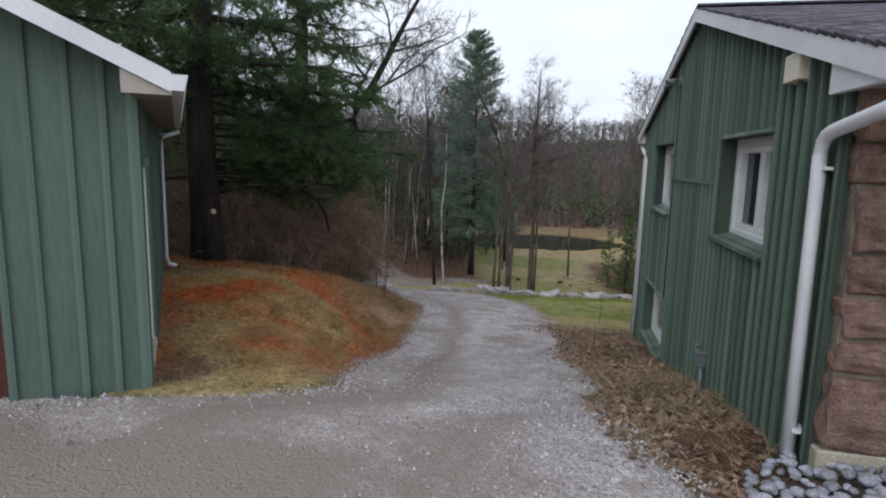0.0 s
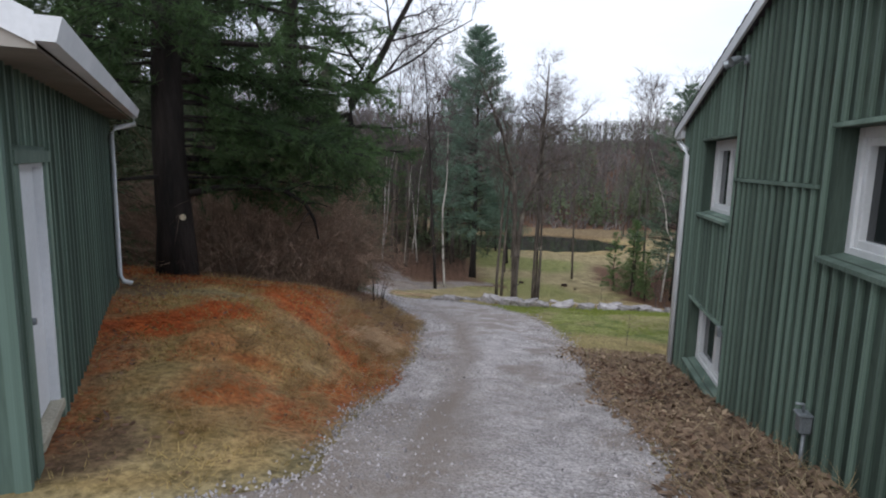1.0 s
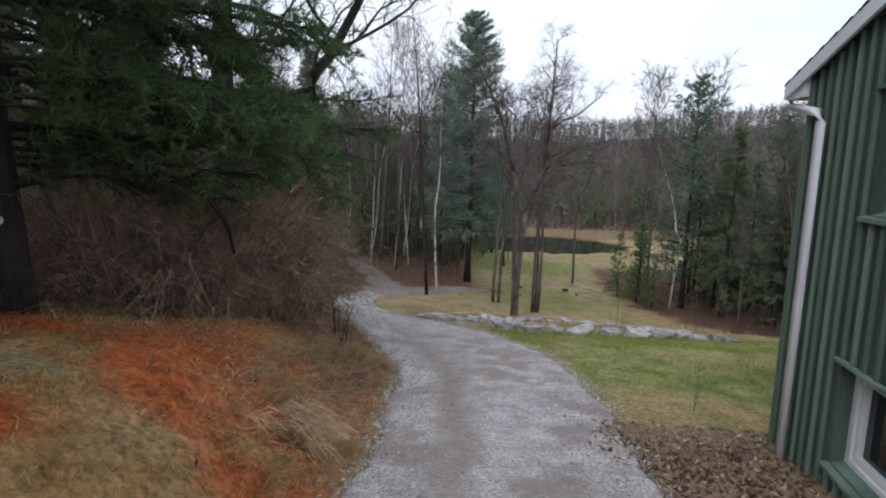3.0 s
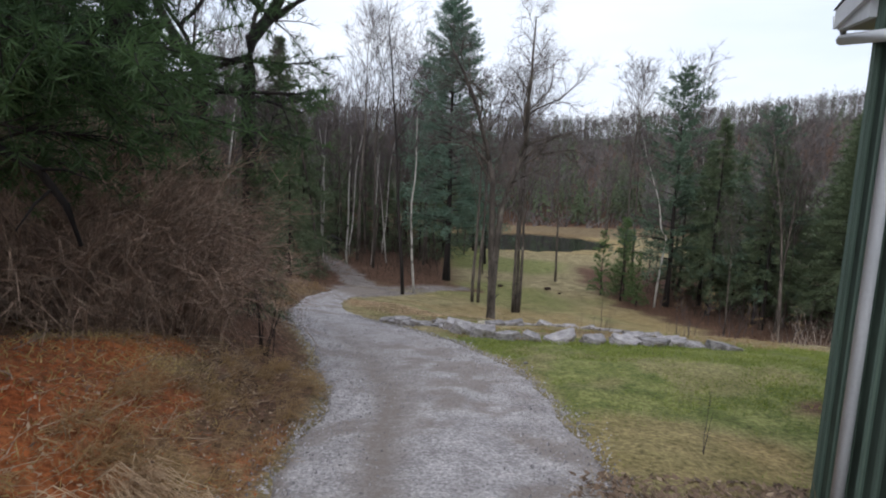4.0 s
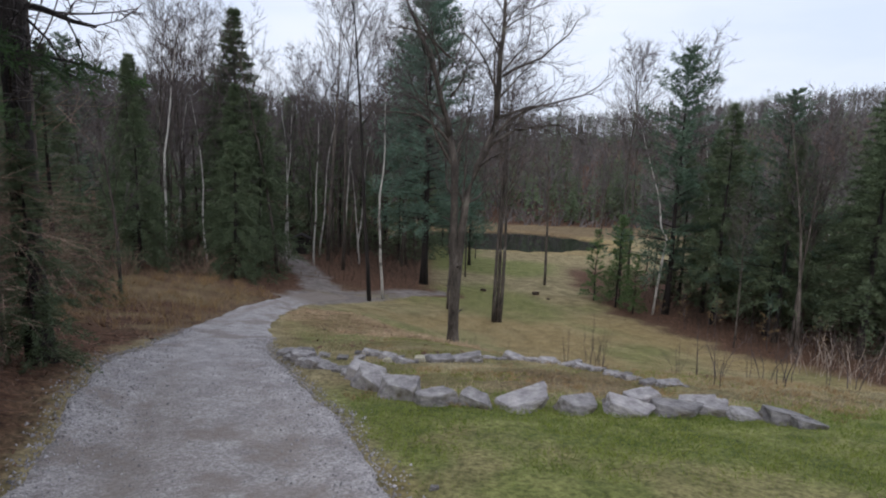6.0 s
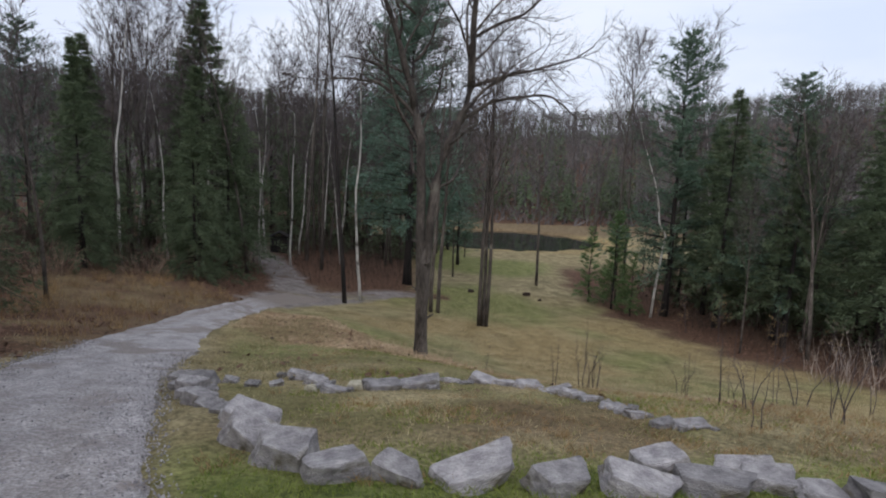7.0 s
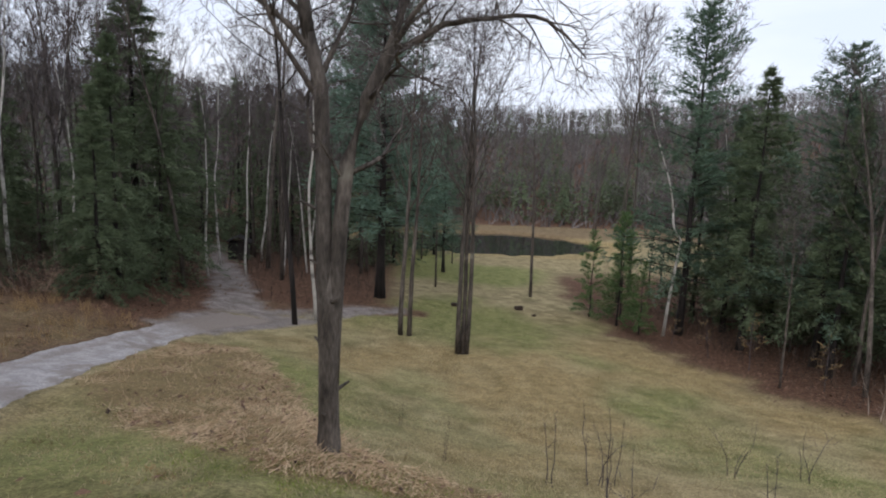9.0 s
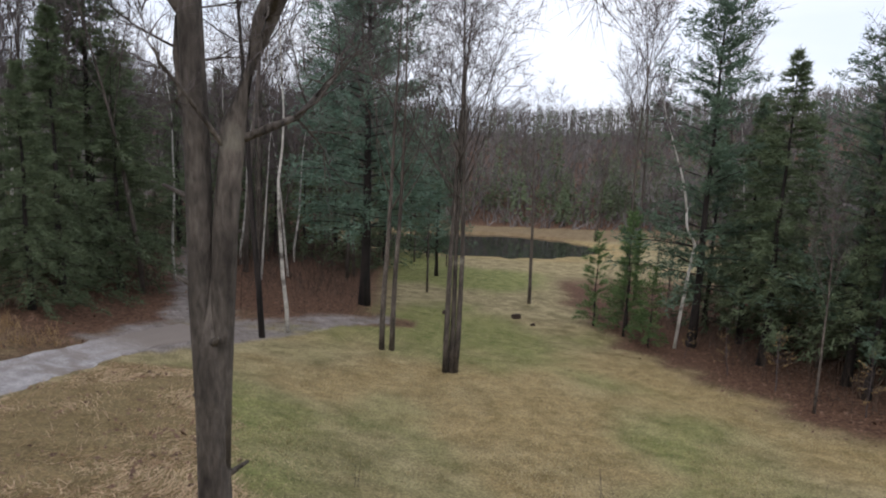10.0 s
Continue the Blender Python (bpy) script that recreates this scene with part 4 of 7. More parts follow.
def rough_block(name, mat, seed):
    """A quarry-faced stone of unit size, its face along -x broken and bulging."""
    r = random.Random(seed)
    bm = bmesh.new()
    bmesh.ops.create_cube(bm, size=1.0)
    bmesh.ops.bevel(bm, geom=list(bm.edges), offset=0.05, segments=1, affect="EDGES")
    bmesh.ops.subdivide_edges(bm, edges=list(bm.edges), cuts=2, use_grid_fill=True)
    for v in bm.verts:
        p = v.co.copy()
        bulge = max(0.0, 1 - 3.2 * max(abs(p.y), abs(p.z)) ** 2.0)
        shift = Vector((seed * 2.3, seed * 1.1, 0))
        v.co += noise.noise_vector(p * 2.2 + shift) * 0.09 + noise.noise_vector(p * 6.0 + shift) * 0.045
        v.co.x -= 0.3 * bulge * (p.x < -0.3)
    bmesh.ops.recalc_face_normals(bm, faces=bm.faces)
    me = bpy.data.meshes.new(name)
    bm.to_mesh(me)
    bm.free()
    me.materials.append(mat)
    return me


# stone wall on the front, from the corner inwards
STONES = [rough_block("stone", M_STONE, 20 + i) for i in range(7)]
z = -0.36
row = 0
while z < 1.78:
    h = (0.56, 0.24, 0.29, 0.28, 0.44, 0.29)[row % 6]
    y = 0.01 + rng.uniform(-0.05, 0.03)
    while y > -3.4:
        w = rng.uniform(0.3, 0.62) if row % 2 else rng.uniform(0.55, 0.95)
        ob = new("stone", STONES[rng.randrange(7)])
        ob.parent = house
        ob.location = (HX0 - 0.01 + rng.uniform(-0.012, 0.012), y - w / 2, z + h / 2)
        ob.scale = (0.22, w - 0.028, h - 0.024 + rng.uniform(-0.02, 0.006))
        ob.rotation_euler = (rng.uniform(-0.03, 0.03), 0, 0)
        y -= w
    z += h
    row += 1
part("mortar", box_bm(HX0 - 0.095, HX0, -6, -0.03, -0.4, 1.9), M_MORTAR, house, "pale grey mortar between the stones")
part("footing", box_bm(HX0 - 0.13, HX0 + 0.02, -6, 0.02, -1.0, -0.36, 0.01), M_CONCRETE, house, "weathered concrete footing")
# fixtures on the gable wall
vent = empty("vent_box")
vent.parent = house
tagged(vent, label="small cream metal vent hood under the rake")
bm = prism_bm([(-0.62, 2.24), (-0.32, 2.24), (-0.32, 2.45), (-0.62, 2.45)], 0.0, 0.10)
part("hood", bm, M_CREAM, vent)
part("flange", box_bm(-0.64, -0.30, 0.0, 0.015, 2.23, 2.47), M_CREAM, vent)
meter = empty("outlet_box")
meter.parent = house
tagged(meter, label="grey weatherproof electrical box on a conduit")
part("box", box_bm(1.40, 1.52, 0.03, 0.13, -0.80, -0.63, 0.012), M_METAL, meter)
part("cover", box_bm(1.385, 1.535, 0.03, 0.15, -0.645, -0.615, 0.008), M_METAL, meter)
pipe("conduit", [(1.46, 0.07, -0.80), (1.46, 0.07, -1.3)], 0.018, M_METAL, meter)
pipe("tap", [(1.46, 0.09, -0.62), (1.46, 0.10, -0.54), (1.46, 0.16, -0.54)], 0.014, M_METAL, meter)
flood = empty("floodlight")
flood.parent = house
tagged(flood, label="twin-head metal floodlight under the rake")
part("mount", box_bm(4.33, 4.45, 0.0, 0.05, 2.83, 2.95, 0.01), M_METAL, flood)
for s in (-0.1, 0.1):
    acc = ([], [])
    tube(acc, [(4.39, 0.05, 2.9), (4.39 + s, 0.12, 2.9), (4.39 + s * 1.3, 0.16, 2.88), (4.39 + s * 1.6, 0.26, 2.84)], [0.015, 0.02, 0.045, 0.06], 10)
    mesh_object("lamp_head", *acc, M_METAL, flood)
pipe("cable", [(4.30, 0.04, 2.86), (4.28, 0.04, 1.4), (4.32, 0.04, -0.62)], 0.008, M_CABLE, house, "thin black cable running down the wall", 5)
part("cable_box", box_bm(4.27, 4.38, 0.03, 0.09, -0.78, -0.64, 0.01), M_METAL, house, "small grey junction box")

# ---- garage ----
SHED = Matrix.Translation((-2.25, 7.13, 0)) @ Matrix.Rotation(radians(115.1), 4, "Z")
garage = empty("garage", SHED)
tagged(garage, "pale green board-and-batten garage with white trim and side door", "garage")
SX1, SY1, SZ0, SZ1 = 6.2, 6.6, -0.64, 2.26
SMID, SSL = 3.3, 0.48
D0, D1, DZ0, DZ1 = 0.33, 1.16, -0.50, 1.43


def shed_roof(y):
    return SZ1 + 0.02 + (SMID - abs(y - SMID)) * SSL


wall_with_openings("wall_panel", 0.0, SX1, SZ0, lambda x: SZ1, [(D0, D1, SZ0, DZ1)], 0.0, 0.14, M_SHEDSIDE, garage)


def yz_prism(poly, x0, x1, bm=None):
    own = bm or bmesh.new()
    a = [own.verts.new((x0, y, z)) for y, z in poly]
    b = [own.verts.new((x1, y, z)) for y, z in poly]
    n = len(poly)
    own.faces.new(a)
    own.faces.new(b[::-1])
    for i in range(n):
        own.faces.new((a[i], b[i], b[(i + 1) % n], a[(i + 1) % n]))
    bmesh.ops.recalc_face_normals(own, faces=own.faces)
    return own


# front gable: the panel beside the wide door, the lintel and the far panel
bm = yz_prism([(0.0, SZ0), (1.07, SZ0), (1.07, shed_roof(1.07)), (0.0, shed_roof(0.0))], -0.02, 0.13)
yz_prism([(1.07, 1.75), (5.55, 1.75), (5.55, shed_roof(5.55)), (SMID, shed_roof(SMID)), (1.07, shed_roof(1.07))], -0.02, 0.13, bm)
yz_prism([(5.55, SZ0), (SY1, SZ0), (SY1, shed_roof(SY1)), (5.55, shed_roof(5.55))], -0.02, 0.13, bm)
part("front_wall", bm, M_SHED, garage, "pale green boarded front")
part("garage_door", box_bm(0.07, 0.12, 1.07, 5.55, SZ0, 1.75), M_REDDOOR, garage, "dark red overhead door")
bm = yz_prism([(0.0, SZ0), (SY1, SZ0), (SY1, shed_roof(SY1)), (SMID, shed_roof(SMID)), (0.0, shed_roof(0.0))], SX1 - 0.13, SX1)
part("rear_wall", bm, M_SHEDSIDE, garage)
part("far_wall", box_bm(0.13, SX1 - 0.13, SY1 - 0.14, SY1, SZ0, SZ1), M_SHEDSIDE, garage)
part("footing", box_bm(-0.0, SX1, 0.03, SY1 - 0.03, -1.05, SZ0), M_CONCRETE, garage, "low concrete footing")
for y in (0.24, 0.50, 0.79, 1.04):
    unit_piece("batten", -0.05, -0.02, y - 0.03, y + 0.03, SZ0 - 0.02, shed_roof(y) - 0.02, M_SHEDBAT, garage)
for y in (1.35, 1.6, 1.85, 2.1, 2.4, 2.7, 3.0, 3.3, 3.6, 3.9):
    unit_piece("batten", -0.05, -0.02, y - 0.03, y + 0.03, 1.75, shed_roof(y) - 0.02, M_SHEDBAT, garage)
unit_piece("corner_board", -0.052, 0.02, -0.03, 0.06, SZ0 - 0.02, SZ1, M_SHEDBAT, garage)
x = 0.16
while x < SX1:
    if not (D0 - 0.12 < x < D1 + 0.12):
        unit_piece("batten", x - 0.022, x + 0.022, -0.032, 0.0, SZ0 - 0.03, SZ1, M_BATTEN, garage)
    else:
        unit_piece("batten", x - 0.022, x + 0.022, -0.032, 0.0, DZ1 + 0.12, SZ1, M_BATTEN, garage)
    x += 0.2
door = empty("door")
door.parent = garage
tagged(door, label="plain white side door with a green header board")
part("door_leaf", box_bm(D0 + 0.04, D1 - 0.04, 0.05, 0.09, DZ0 + 0.04, DZ1 - 0.03, 0.004), M_WHITE, door)
bm = box_bm(D0, D0 + 0.04, -0.01, 0.13, DZ0, DZ1)
box_bm(D1 - 0.04, D1, -0.01, 0.13, DZ0, DZ1, 0, bm)
box_bm(D0 + 0.04, D1 - 0.04, -0.01, 0.13, DZ1 - 0.03, DZ1, 0, bm)
part("door_jamb", bm, M_WHITE, door)
part("door_trim", box_bm(D0 - 0.13, D0, -0.03, 0.0, SZ0, DZ1), M_BATTEN, door)
part("door_trim", box_bm(D1, D1 + 0.10, -0.03, 0.0, SZ0, DZ1), M_BATTEN, door)
part("header_board", box_bm(D0 - 0.15, D1 + 0.14, -0.045, 0.0, DZ1 + 0.002, DZ1 + 0.09), M_BATTEN, door)
part("threshold", box_bm(D0, D1, -0.04, 0.13, DZ0 - 0.05, DZ0 + 0.03, 0.008), M_CONCRETE, door)
acc = ([], [])
tube(acc, [(D0 + 0.12, 0.05, 0.36), (D0 + 0.12, 0.0, 0.36), (D0 + 0.12, -0.03, 0.36)], [0.012, 0.028, 0.022], 10)
mesh_object("door_knob", *acc, M_METAL, door)
# garage roof and eaves
FO, EO = 0.45, 0.31
for s in (0, 1):
    f = (lambda y: y) if s == 0 else (lambda y: SY1 - y)
    bm = yz_prism([(f(-EO), shed_roof(0) - EO * SSL + 0.0), (f(SMID), shed_roof(SMID)), (f(SMID), shed_roof(SMID) + 0.085), (f(-EO), shed_roof(0) - EO * SSL + 0.085)], -FO, SX1 + 0.25)
    part("roof_slope", bm, M_SHINGLE, garage, "asphalt shingled roof slope")
    bm = yz_prism([(f(-EO), shed_roof(0) - EO * SSL - 0.07), (f(SMID), shed_roof(SMID) - 0.07), (f(SMID), shed_roof(SMID) + 0.095), (f(-EO), shed_roof(0) - EO * SSL + 0.095)], -FO - 0.03, -FO)
    part("rake_board", bm, M_WHITE, garage, "white metal-clad rake board")
    zs = shed_roof(0) - EO * SSL - 0.07
    part("soffit", box_bm(-FO + 0.01, SX1 + 0.24, min(f(-EO), f(0.0)), max(f(-EO), f(0.0)), zs - 0.02, zs), M_SHADEDSOFFIT, garage, "beige vented soffit with the eave's shade in its colour")
    part("eave_return", yz_prism([(f(-EO), zs - 0.02), (f(0.06), zs - 0.02), (f(0.06), shed_roof(0.06) - 0.01), (f(-EO), shed_roof(0) - EO * SSL - 0.005)], -FO + 0.0, -FO + 0.02), M_SOFFIT, garage, "beige boxed eave return")
    part("soffit", yz_prism([(f(0.0), shed_roof(0) - 0.03), (f(SMID), shed_roof(SMID) - 0.03), (f(SMID), shed_roof(SMID) - 0.005), (f(0.0), shed_roof(0) - 0.005)], -FO, -0.02), M_SOFFIT, garage)
    e = f(-EO)
    q = -1 if s == 0 else 1
    zt = shed_roof(0) - EO * SSL + 0.075
    part("gutter_cap", yz_prism([(e, zt - 0.13), (e, zt), (e + q * 0.13, zt), (e + q * 0.095, zt - 0.13)], -FO - 0.046, -FO - 0.04), M_WHITE, garage)
    part("gutter", yz_prism([(e, zt - 0.13), (e, zt), (e + q * 0.006, zt), (e + q * 0.006, zt - 0.12), (e + q * 0.09, zt - 0.12), (e + q * 0.12, zt), (e + q * 0.13, zt), (e + q * 0.095, zt - 0.13)], -FO - 0.04, SX1 + 0.2), M_WHITE, garage, "white metal eaves gutter")
zg0 = shed_roof(0) - EO * SSL
pipe("downspout", [(SX1 + 0.0, -EO - 0.06, zg0 - 0.03), (SX1 + 0.0, -EO - 0.06, zg0 - 0.16), (SX1 - 0.22, -0.12, zg0 - 0.24), (SX1 - 0.3, -0.07, zg0 - 0.34), (SX1 - 0.3, -0.07, -0.36), (SX1 - 0.3, -0.12, -0.46), (SX1 - 0.3, -0.24, -0.5)], 0.036, M_WHITE, garage, "white metal downspout with a kicked foot", 10)


# ---- plants ----
def unit(v):
    return v / (np.linalg.norm(v, axis=-1, keepdims=True) + 1e-9)


def slivers(p, d, length, width, R):
    """Thin triangles from p along d; all arrays."""
    n = len(p)
    side = unit(np.cross(d, R.normal(size=(n, 3))))
    w = np.broadcast_to(np.asarray(width, float).reshape(-1, 1), (n, 1))
    ln = np.broadcast_to(np.asarray(length, float).reshape(-1, 1), (n, 1))
    a = p - side * w / 2
    b = p + side * w / 2
    c = p + d * ln
    return np.stack([a, b, c], 1).reshape(-1, 3)


def grow(accs, tips, p, d, L, r, level, rng, P):
    """One limb with its side limbs. accs: mesh lists for each level; tips gathers places and directions for twigs."""
    if level == 1 and "limb_list" in P:
        fresh = ([], [])
        P["limb_list"].append(fresh)
        accs = [accs[0], fresh]
    segs = P["segs"][min(level, len(P["segs"]) - 1)]
    pts, rad = [Vector(p)], [r]
    d = Vector(d).normalized()
    wander = P["wander"][min(level, len(P["wander"]) - 1)]
    lift = P["lift"][min(level, len(P["lift"]) - 1)]
    end_r = r * (P["taper0"] if level == 0 else 0.25)
    for i in range(segs):
        d = (d + Vector((rng.gauss(0, 1), rng.gauss(0, 1), rng.gauss(0, 0.6))) * wander + Vector((0, 0, lift))).normalized()
        pts.append(pts[-1] + d * (L / segs))
        rad.append(r + (end_r - r) * (i + 1) / segs)
    tube(accs[min(level, len(accs) - 1)], pts, rad, P["sides"][min(level, len(P["sides"]) - 1)])
    last = level >= P["levels"]
    if level >= P["levels"] - 1:
        n = P["twigs"] if last else P["twigs"] // 2
        for _ in range(n):
            f = rng.uniform(0.2, 1.0)
            i = min(int(f * segs), segs - 1)
            q = pts[i].lerp(pts[i + 1], f * segs - i)
            dd = (pts[i + 1] - pts[i]).normalized()
            t = (dd + Vector((rng.gauss(0, 1), rng.gauss(0, 1), rng.gauss(0.2, 0.8))) * 0.55).normalized()
            tips.append((q, t, P["twig_len"] * rng.uniform(0.5, 1.2)))
    if last:
        return pts
    kids = P["kids"][level]
    for k in range(kids):
        f = P["start"][level] + (1 - P["start"][level]) * ((k + rng.random()) / kids)
        f = min(f, 0.99)
        i = min(int(f * segs), segs - 1)
        q = pts[i].lerp(pts[i + 1], f * segs - i)
        dd = (pts[i + 1] - pts[i]).normalized()
        a = 2 * math.pi * (k * 0.382 + rng.uniform(-0.1, 0.1))
        o1 = dd.orthogonal().normalized()
        o2 = dd.cross(o1)
        out = o1 * math.cos(a) + o2 * math.sin(a)
        ang = radians(P["angle"][level] + rng.uniform(-14, 14))
        cd = dd * math.cos(ang) + out * math.sin(ang)
        rr = max((r + (end_r - r) * f) * P["ratio_r"], 0.011)
        cl = L * P["ratio_l"][level] * (1.15 - 0.75 * f) * rng.uniform(0.7, 1.25)
        grow(accs, tips, q, cd, cl, rr, level + 1, rng, P)
    return pts


BARE = dict(segs=(9, 5, 3, 2), wander=(0.05, 0.13, 0.16, 0.18), lift=(0.04, 0.10, 0.06, 0.03), sides=(8, 5, 4, 3), levels=3, kids=(11, 5, 3), start=(0.35, 0.25, 0.2),
            angle=(46, 42, 40), ratio_l=(0.42, 0.5, 0.55), ratio_r=0.45, taper0=0.15, twigs=4, twig_len=0.6)


def finish_tree(name, accs, tips, bark, twig, label, category, seed, m=None, twig_w=0.014, limb_list=()):
    tree = empty(name)
    tagged(tree, label, category)
    mesh_object("trunk", *accs[0], bark, tree, True)
    if len(accs) > 1 and accs[1][0]:
        mesh_object("branching", *accs[1], twig if bark is M_BIRCH else bark, tree, True)["kind"] = "stuff"
    for one in limb_list:
        mesh_object("limb", *one, bark, tree, True)
    if tips:
        R = np.random.default_rng(seed)
        p = np.array([t[0][:] for t in tips])
        d = np.array([t[1][:] for t in tips])
        ln = np.array([t[2] for t in tips])
        v = slivers(p, d, ln, twig_w, R)
        q = p + d * (ln * 0.4)[:, None]
        d2 = unit(d + R.normal(size=d.shape) * 0.6)
        v2 = slivers(q, d2, ln * 0.7, twig_w * 0.7, R)
        tw = soup("twig_growth", np.concatenate([v, v2]), twig, 3, tree)
        tw["kind"] = "stuff"
    if m is not None:
        tree.matrix_world = m
    return tree


def bare_tree(seed, h, r, lean=(0, 0, 1), name="bare_tree", bark=None, label="leafless grey-brown deciduous tree", twig_w=0.02, **over):
    rng = random.Random(seed)
    P = dict(BARE)
    P.update(over)
    accs, tips = [([], []), ([], [])], []
    grow(accs, tips, (0, 0, -0.3), lean, h, r, 0, rng, P)
    return finish_tree(name, accs, tips, bark or M_GREYBARK, M_TWIG, label, "tree", seed, twig_w=twig_w)


def conifer(seed, h, radius, base, name, label, needles, whorl=0.42, per=6, droop=-0.25, spray=0.42, wide=0.10, n_spray=13, ragged=0.2, power=0.8, trunk_r=None, bark=None, rise=0.0):
    """A conifer of whorled boughs, each a stick set with many small needle sprays."""
    R = np.random.default_rng(seed)
    tr = trunk_r or h * 0.012
    tree = empty(name)
    tagged(tree, label, "tree")
    acc = ([], [])
    n = 9
    tube(acc, [(0.04 * math.sin(i * 1.3 + seed), 0.04 * math.cos(i * 1.7), -0.3 + (h + 0.3) * i / n) for i in range(n + 1)], [tr * (1 - 0.97 * i / n) * (1.35 if i == 0 else 1) for i in range(n + 1)], 8)
    mesh_object("trunk", *acc, bark or M_BARK, tree, True)
    sticks, sprays = ([], []), []
    z = h * base
    while z < h - 0.15:
        f = (z - h * base) / (h * (1 - base))
        for k in range(per):
            if R.random() < ragged * 0.5:
                continue
            ln = radius * (1 - f) ** power * R.uniform(1 - ragged, 1 + ragged) + 0.12
            a = R.uniform(0, 2 * math.pi)
            up = rise + (0.55 if rise else 0.25) * f
            pts = []
            for s in np.linspace(0, 1, 5):
                pts.append((math.cos(a) * ln * s, math.sin(a) * ln * s, z + ln * (up * s + droop * s * s * (1 - f))))
            tube(sticks, pts[::2], [max(0.012, 0.02 * ln * 0.5) * (1 - 0.8 * s) for s in np.linspace(0, 1, 3)], 3)
            P = np.array(pts)
            m = max(3, int(n_spray * (0.35 + 0.65 * ln / radius)))
            s = R.uniform(0.18 if f < 0.7 else 0.05, 1.0, m) ** 0.8 * 3.999
            i = s.astype(int)
            q = P[i] + (P[i + 1] - P[i]) * (s - i)[:, None]
            d = unit(P[i + 1] - P[i])
            side = unit(np.cross(d, np.array([0, 0, 1.0])))
            sg = np.where(R.random(m) < 0.5, -1, 1)[:, None]
            dd = unit(d * 0.8 + side * sg * R.uniform(0.3, 1.1, (m, 1)) + R.normal(size=(m, 3)) * 0.4)
            q = q + R.normal(size=(m, 3)) * 0.05 * ln
            sprays.append(slivers(q, dd, spray * R.uniform(0.6, 1.3, m) * (0.6 + 0.4 * (1 - f)), wide * R.uniform(0.7, 1.4, m), R))
            sprays.append(slivers(q + R.normal(size=(m, 3)) * 0.06, unit(dd + R.normal(size=(m, 3)) * 0.5), spray * 0.8, wide * 0.8, R))
        z += whorl * R.uniform(0.75, 1.3) * (1.0 if f < 0.6 else 0.75)
    mesh_object("branching", *sticks, bark or M_BARK, tree)["kind"] = "stuff"
    c = soup("crown", np.concatenate(sprays), needles, 3, tree)
    c["kind"] = "stuff"
    return tree


def old_pine(seed, h, r, boughs, reach, zmin, needles, label, zmax=None, dense=1.0, nl=0.15, dead=3, low=()):
    """A large pine near the path: heavy trunk, long boughs, and needle tufts on every twig."""
    R = np.random.default_rng(seed)
    rng = random.Random(seed)
    tree = empty("pine_tree")
    tagged(tree, label, "tree")
    acc = ([], [])
    n = 14
    pts = [(0.05 * math.sin(i * 0.9 + seed) * (i > 1), 0.06 * math.cos(i * 1.1 + seed) * (i > 1), -0.4 + (h + 0.4) * i / n) for i in range(n + 1)]
    tube(acc, pts, [r * (1 - 0.9 * i / n) * (1.28 if i == 0 else 1.05 if i == 1 else 1) for i in range(n + 1)], 14)
    mesh_object("trunk", *acc, M_BARK, tree, True)
    sticks, tuft_p, tuft_d = ([], []), [], []
    zmax = zmax or h * 0.95
    for b in range(boughs + dead + len(low)):
        is_dead = boughs <= b < boughs + dead
        z = zmin + (zmax - zmin) * ((b + rng.random()) / boughs) if not is_dead else zmin * rng.uniform(0.35, 1.0)
        a = b * 2.4 + rng.uniform(-0.4, 0.4)
        ln = reach * rng.uniform(0.65, 1.15) * (1 - 0.65 * max(0, (z - zmin) / (h - zmin)) ** 1.4) * (0.5 if is_dead else 1)
        d = Vector((math.cos(a), math.sin(a), rng.uniform(0.0, 0.25)))
        if b >= boughs + dead:
            z, a, ln, tip = low[b - boughs - dead]
            d = Vector((math.cos(a), math.sin(a), tip))
        P = [Vector((0, 0, z))]
        for i in range(7):
            d = (d + Vector((rng.gauss(0, 0.10), rng.gauss(0, 0.10), -0.09 + 0.02 * i + rng.gauss(0, 0.05)))).normalized()
            P.append(P[-1] + d * ln / 7)
        br = (0.022 + 0.013 * ln) * (0.55 if b >= boughs + dead else 1)
        tube(sticks, P, [br * (1 - 0.85 * i / 7) for i in range(8)], 5)
        if is_dead:
            continue
        for s in range(int(ln * 7 * dense)):
            f = rng.uniform(0.1, 1.0) * 6.999
            i = int(f)
            q = P[i].lerp(P[i + 1], f - i)
            dd = (P[i + 1] - P[i]).normalized()
            sd = dd.cross(Vector((0, 0, 1))).normalized() * rng.choice((-1, 1))
            t = (dd * rng.uniform(0.3, 1.0) + sd * rng.uniform(0.2, 1.0) + Vector((0, 0, rng.gauss(-0.12, 0.3)))).normalized()
            tl = rng.uniform(0.35, 1.05) * (0.6 + 0.1 * ln)
            e = q + t * tl + Vector((0, 0, -0.06 * tl))
            tube(sticks, [q, q.lerp(e, 0.55) + Vector((0, 0, 0.03)), e], [0.009, 0.006, 0.003], 3)
            for w in range(max(3, int(tl * 8))):
                g = rng.uniform(0.25, 1.0)
                tuft_p.append(q.lerp(e, g)[:])
                tuft_d.append(t[:])
    mesh_object("branching", *sticks, M_BARK, tree)["kind"] = "stuff"
    p, d = np.array(tuft_p), np.array(tuft_d)
    m = 7
    p, d = np.repeat(p, m, 0), np.repeat(d, m, 0)
    dd = unit(d * 0.55 + R.normal(size=p.shape) * 0.6 + np.array([0, 0, 0.12]))
    c = soup("crown", slivers(p, dd, nl * R.uniform(0.7, 1.25, len(p)), 0.017, R), needles, 3, tree)
    c["kind"] = "stuff"
    return tree


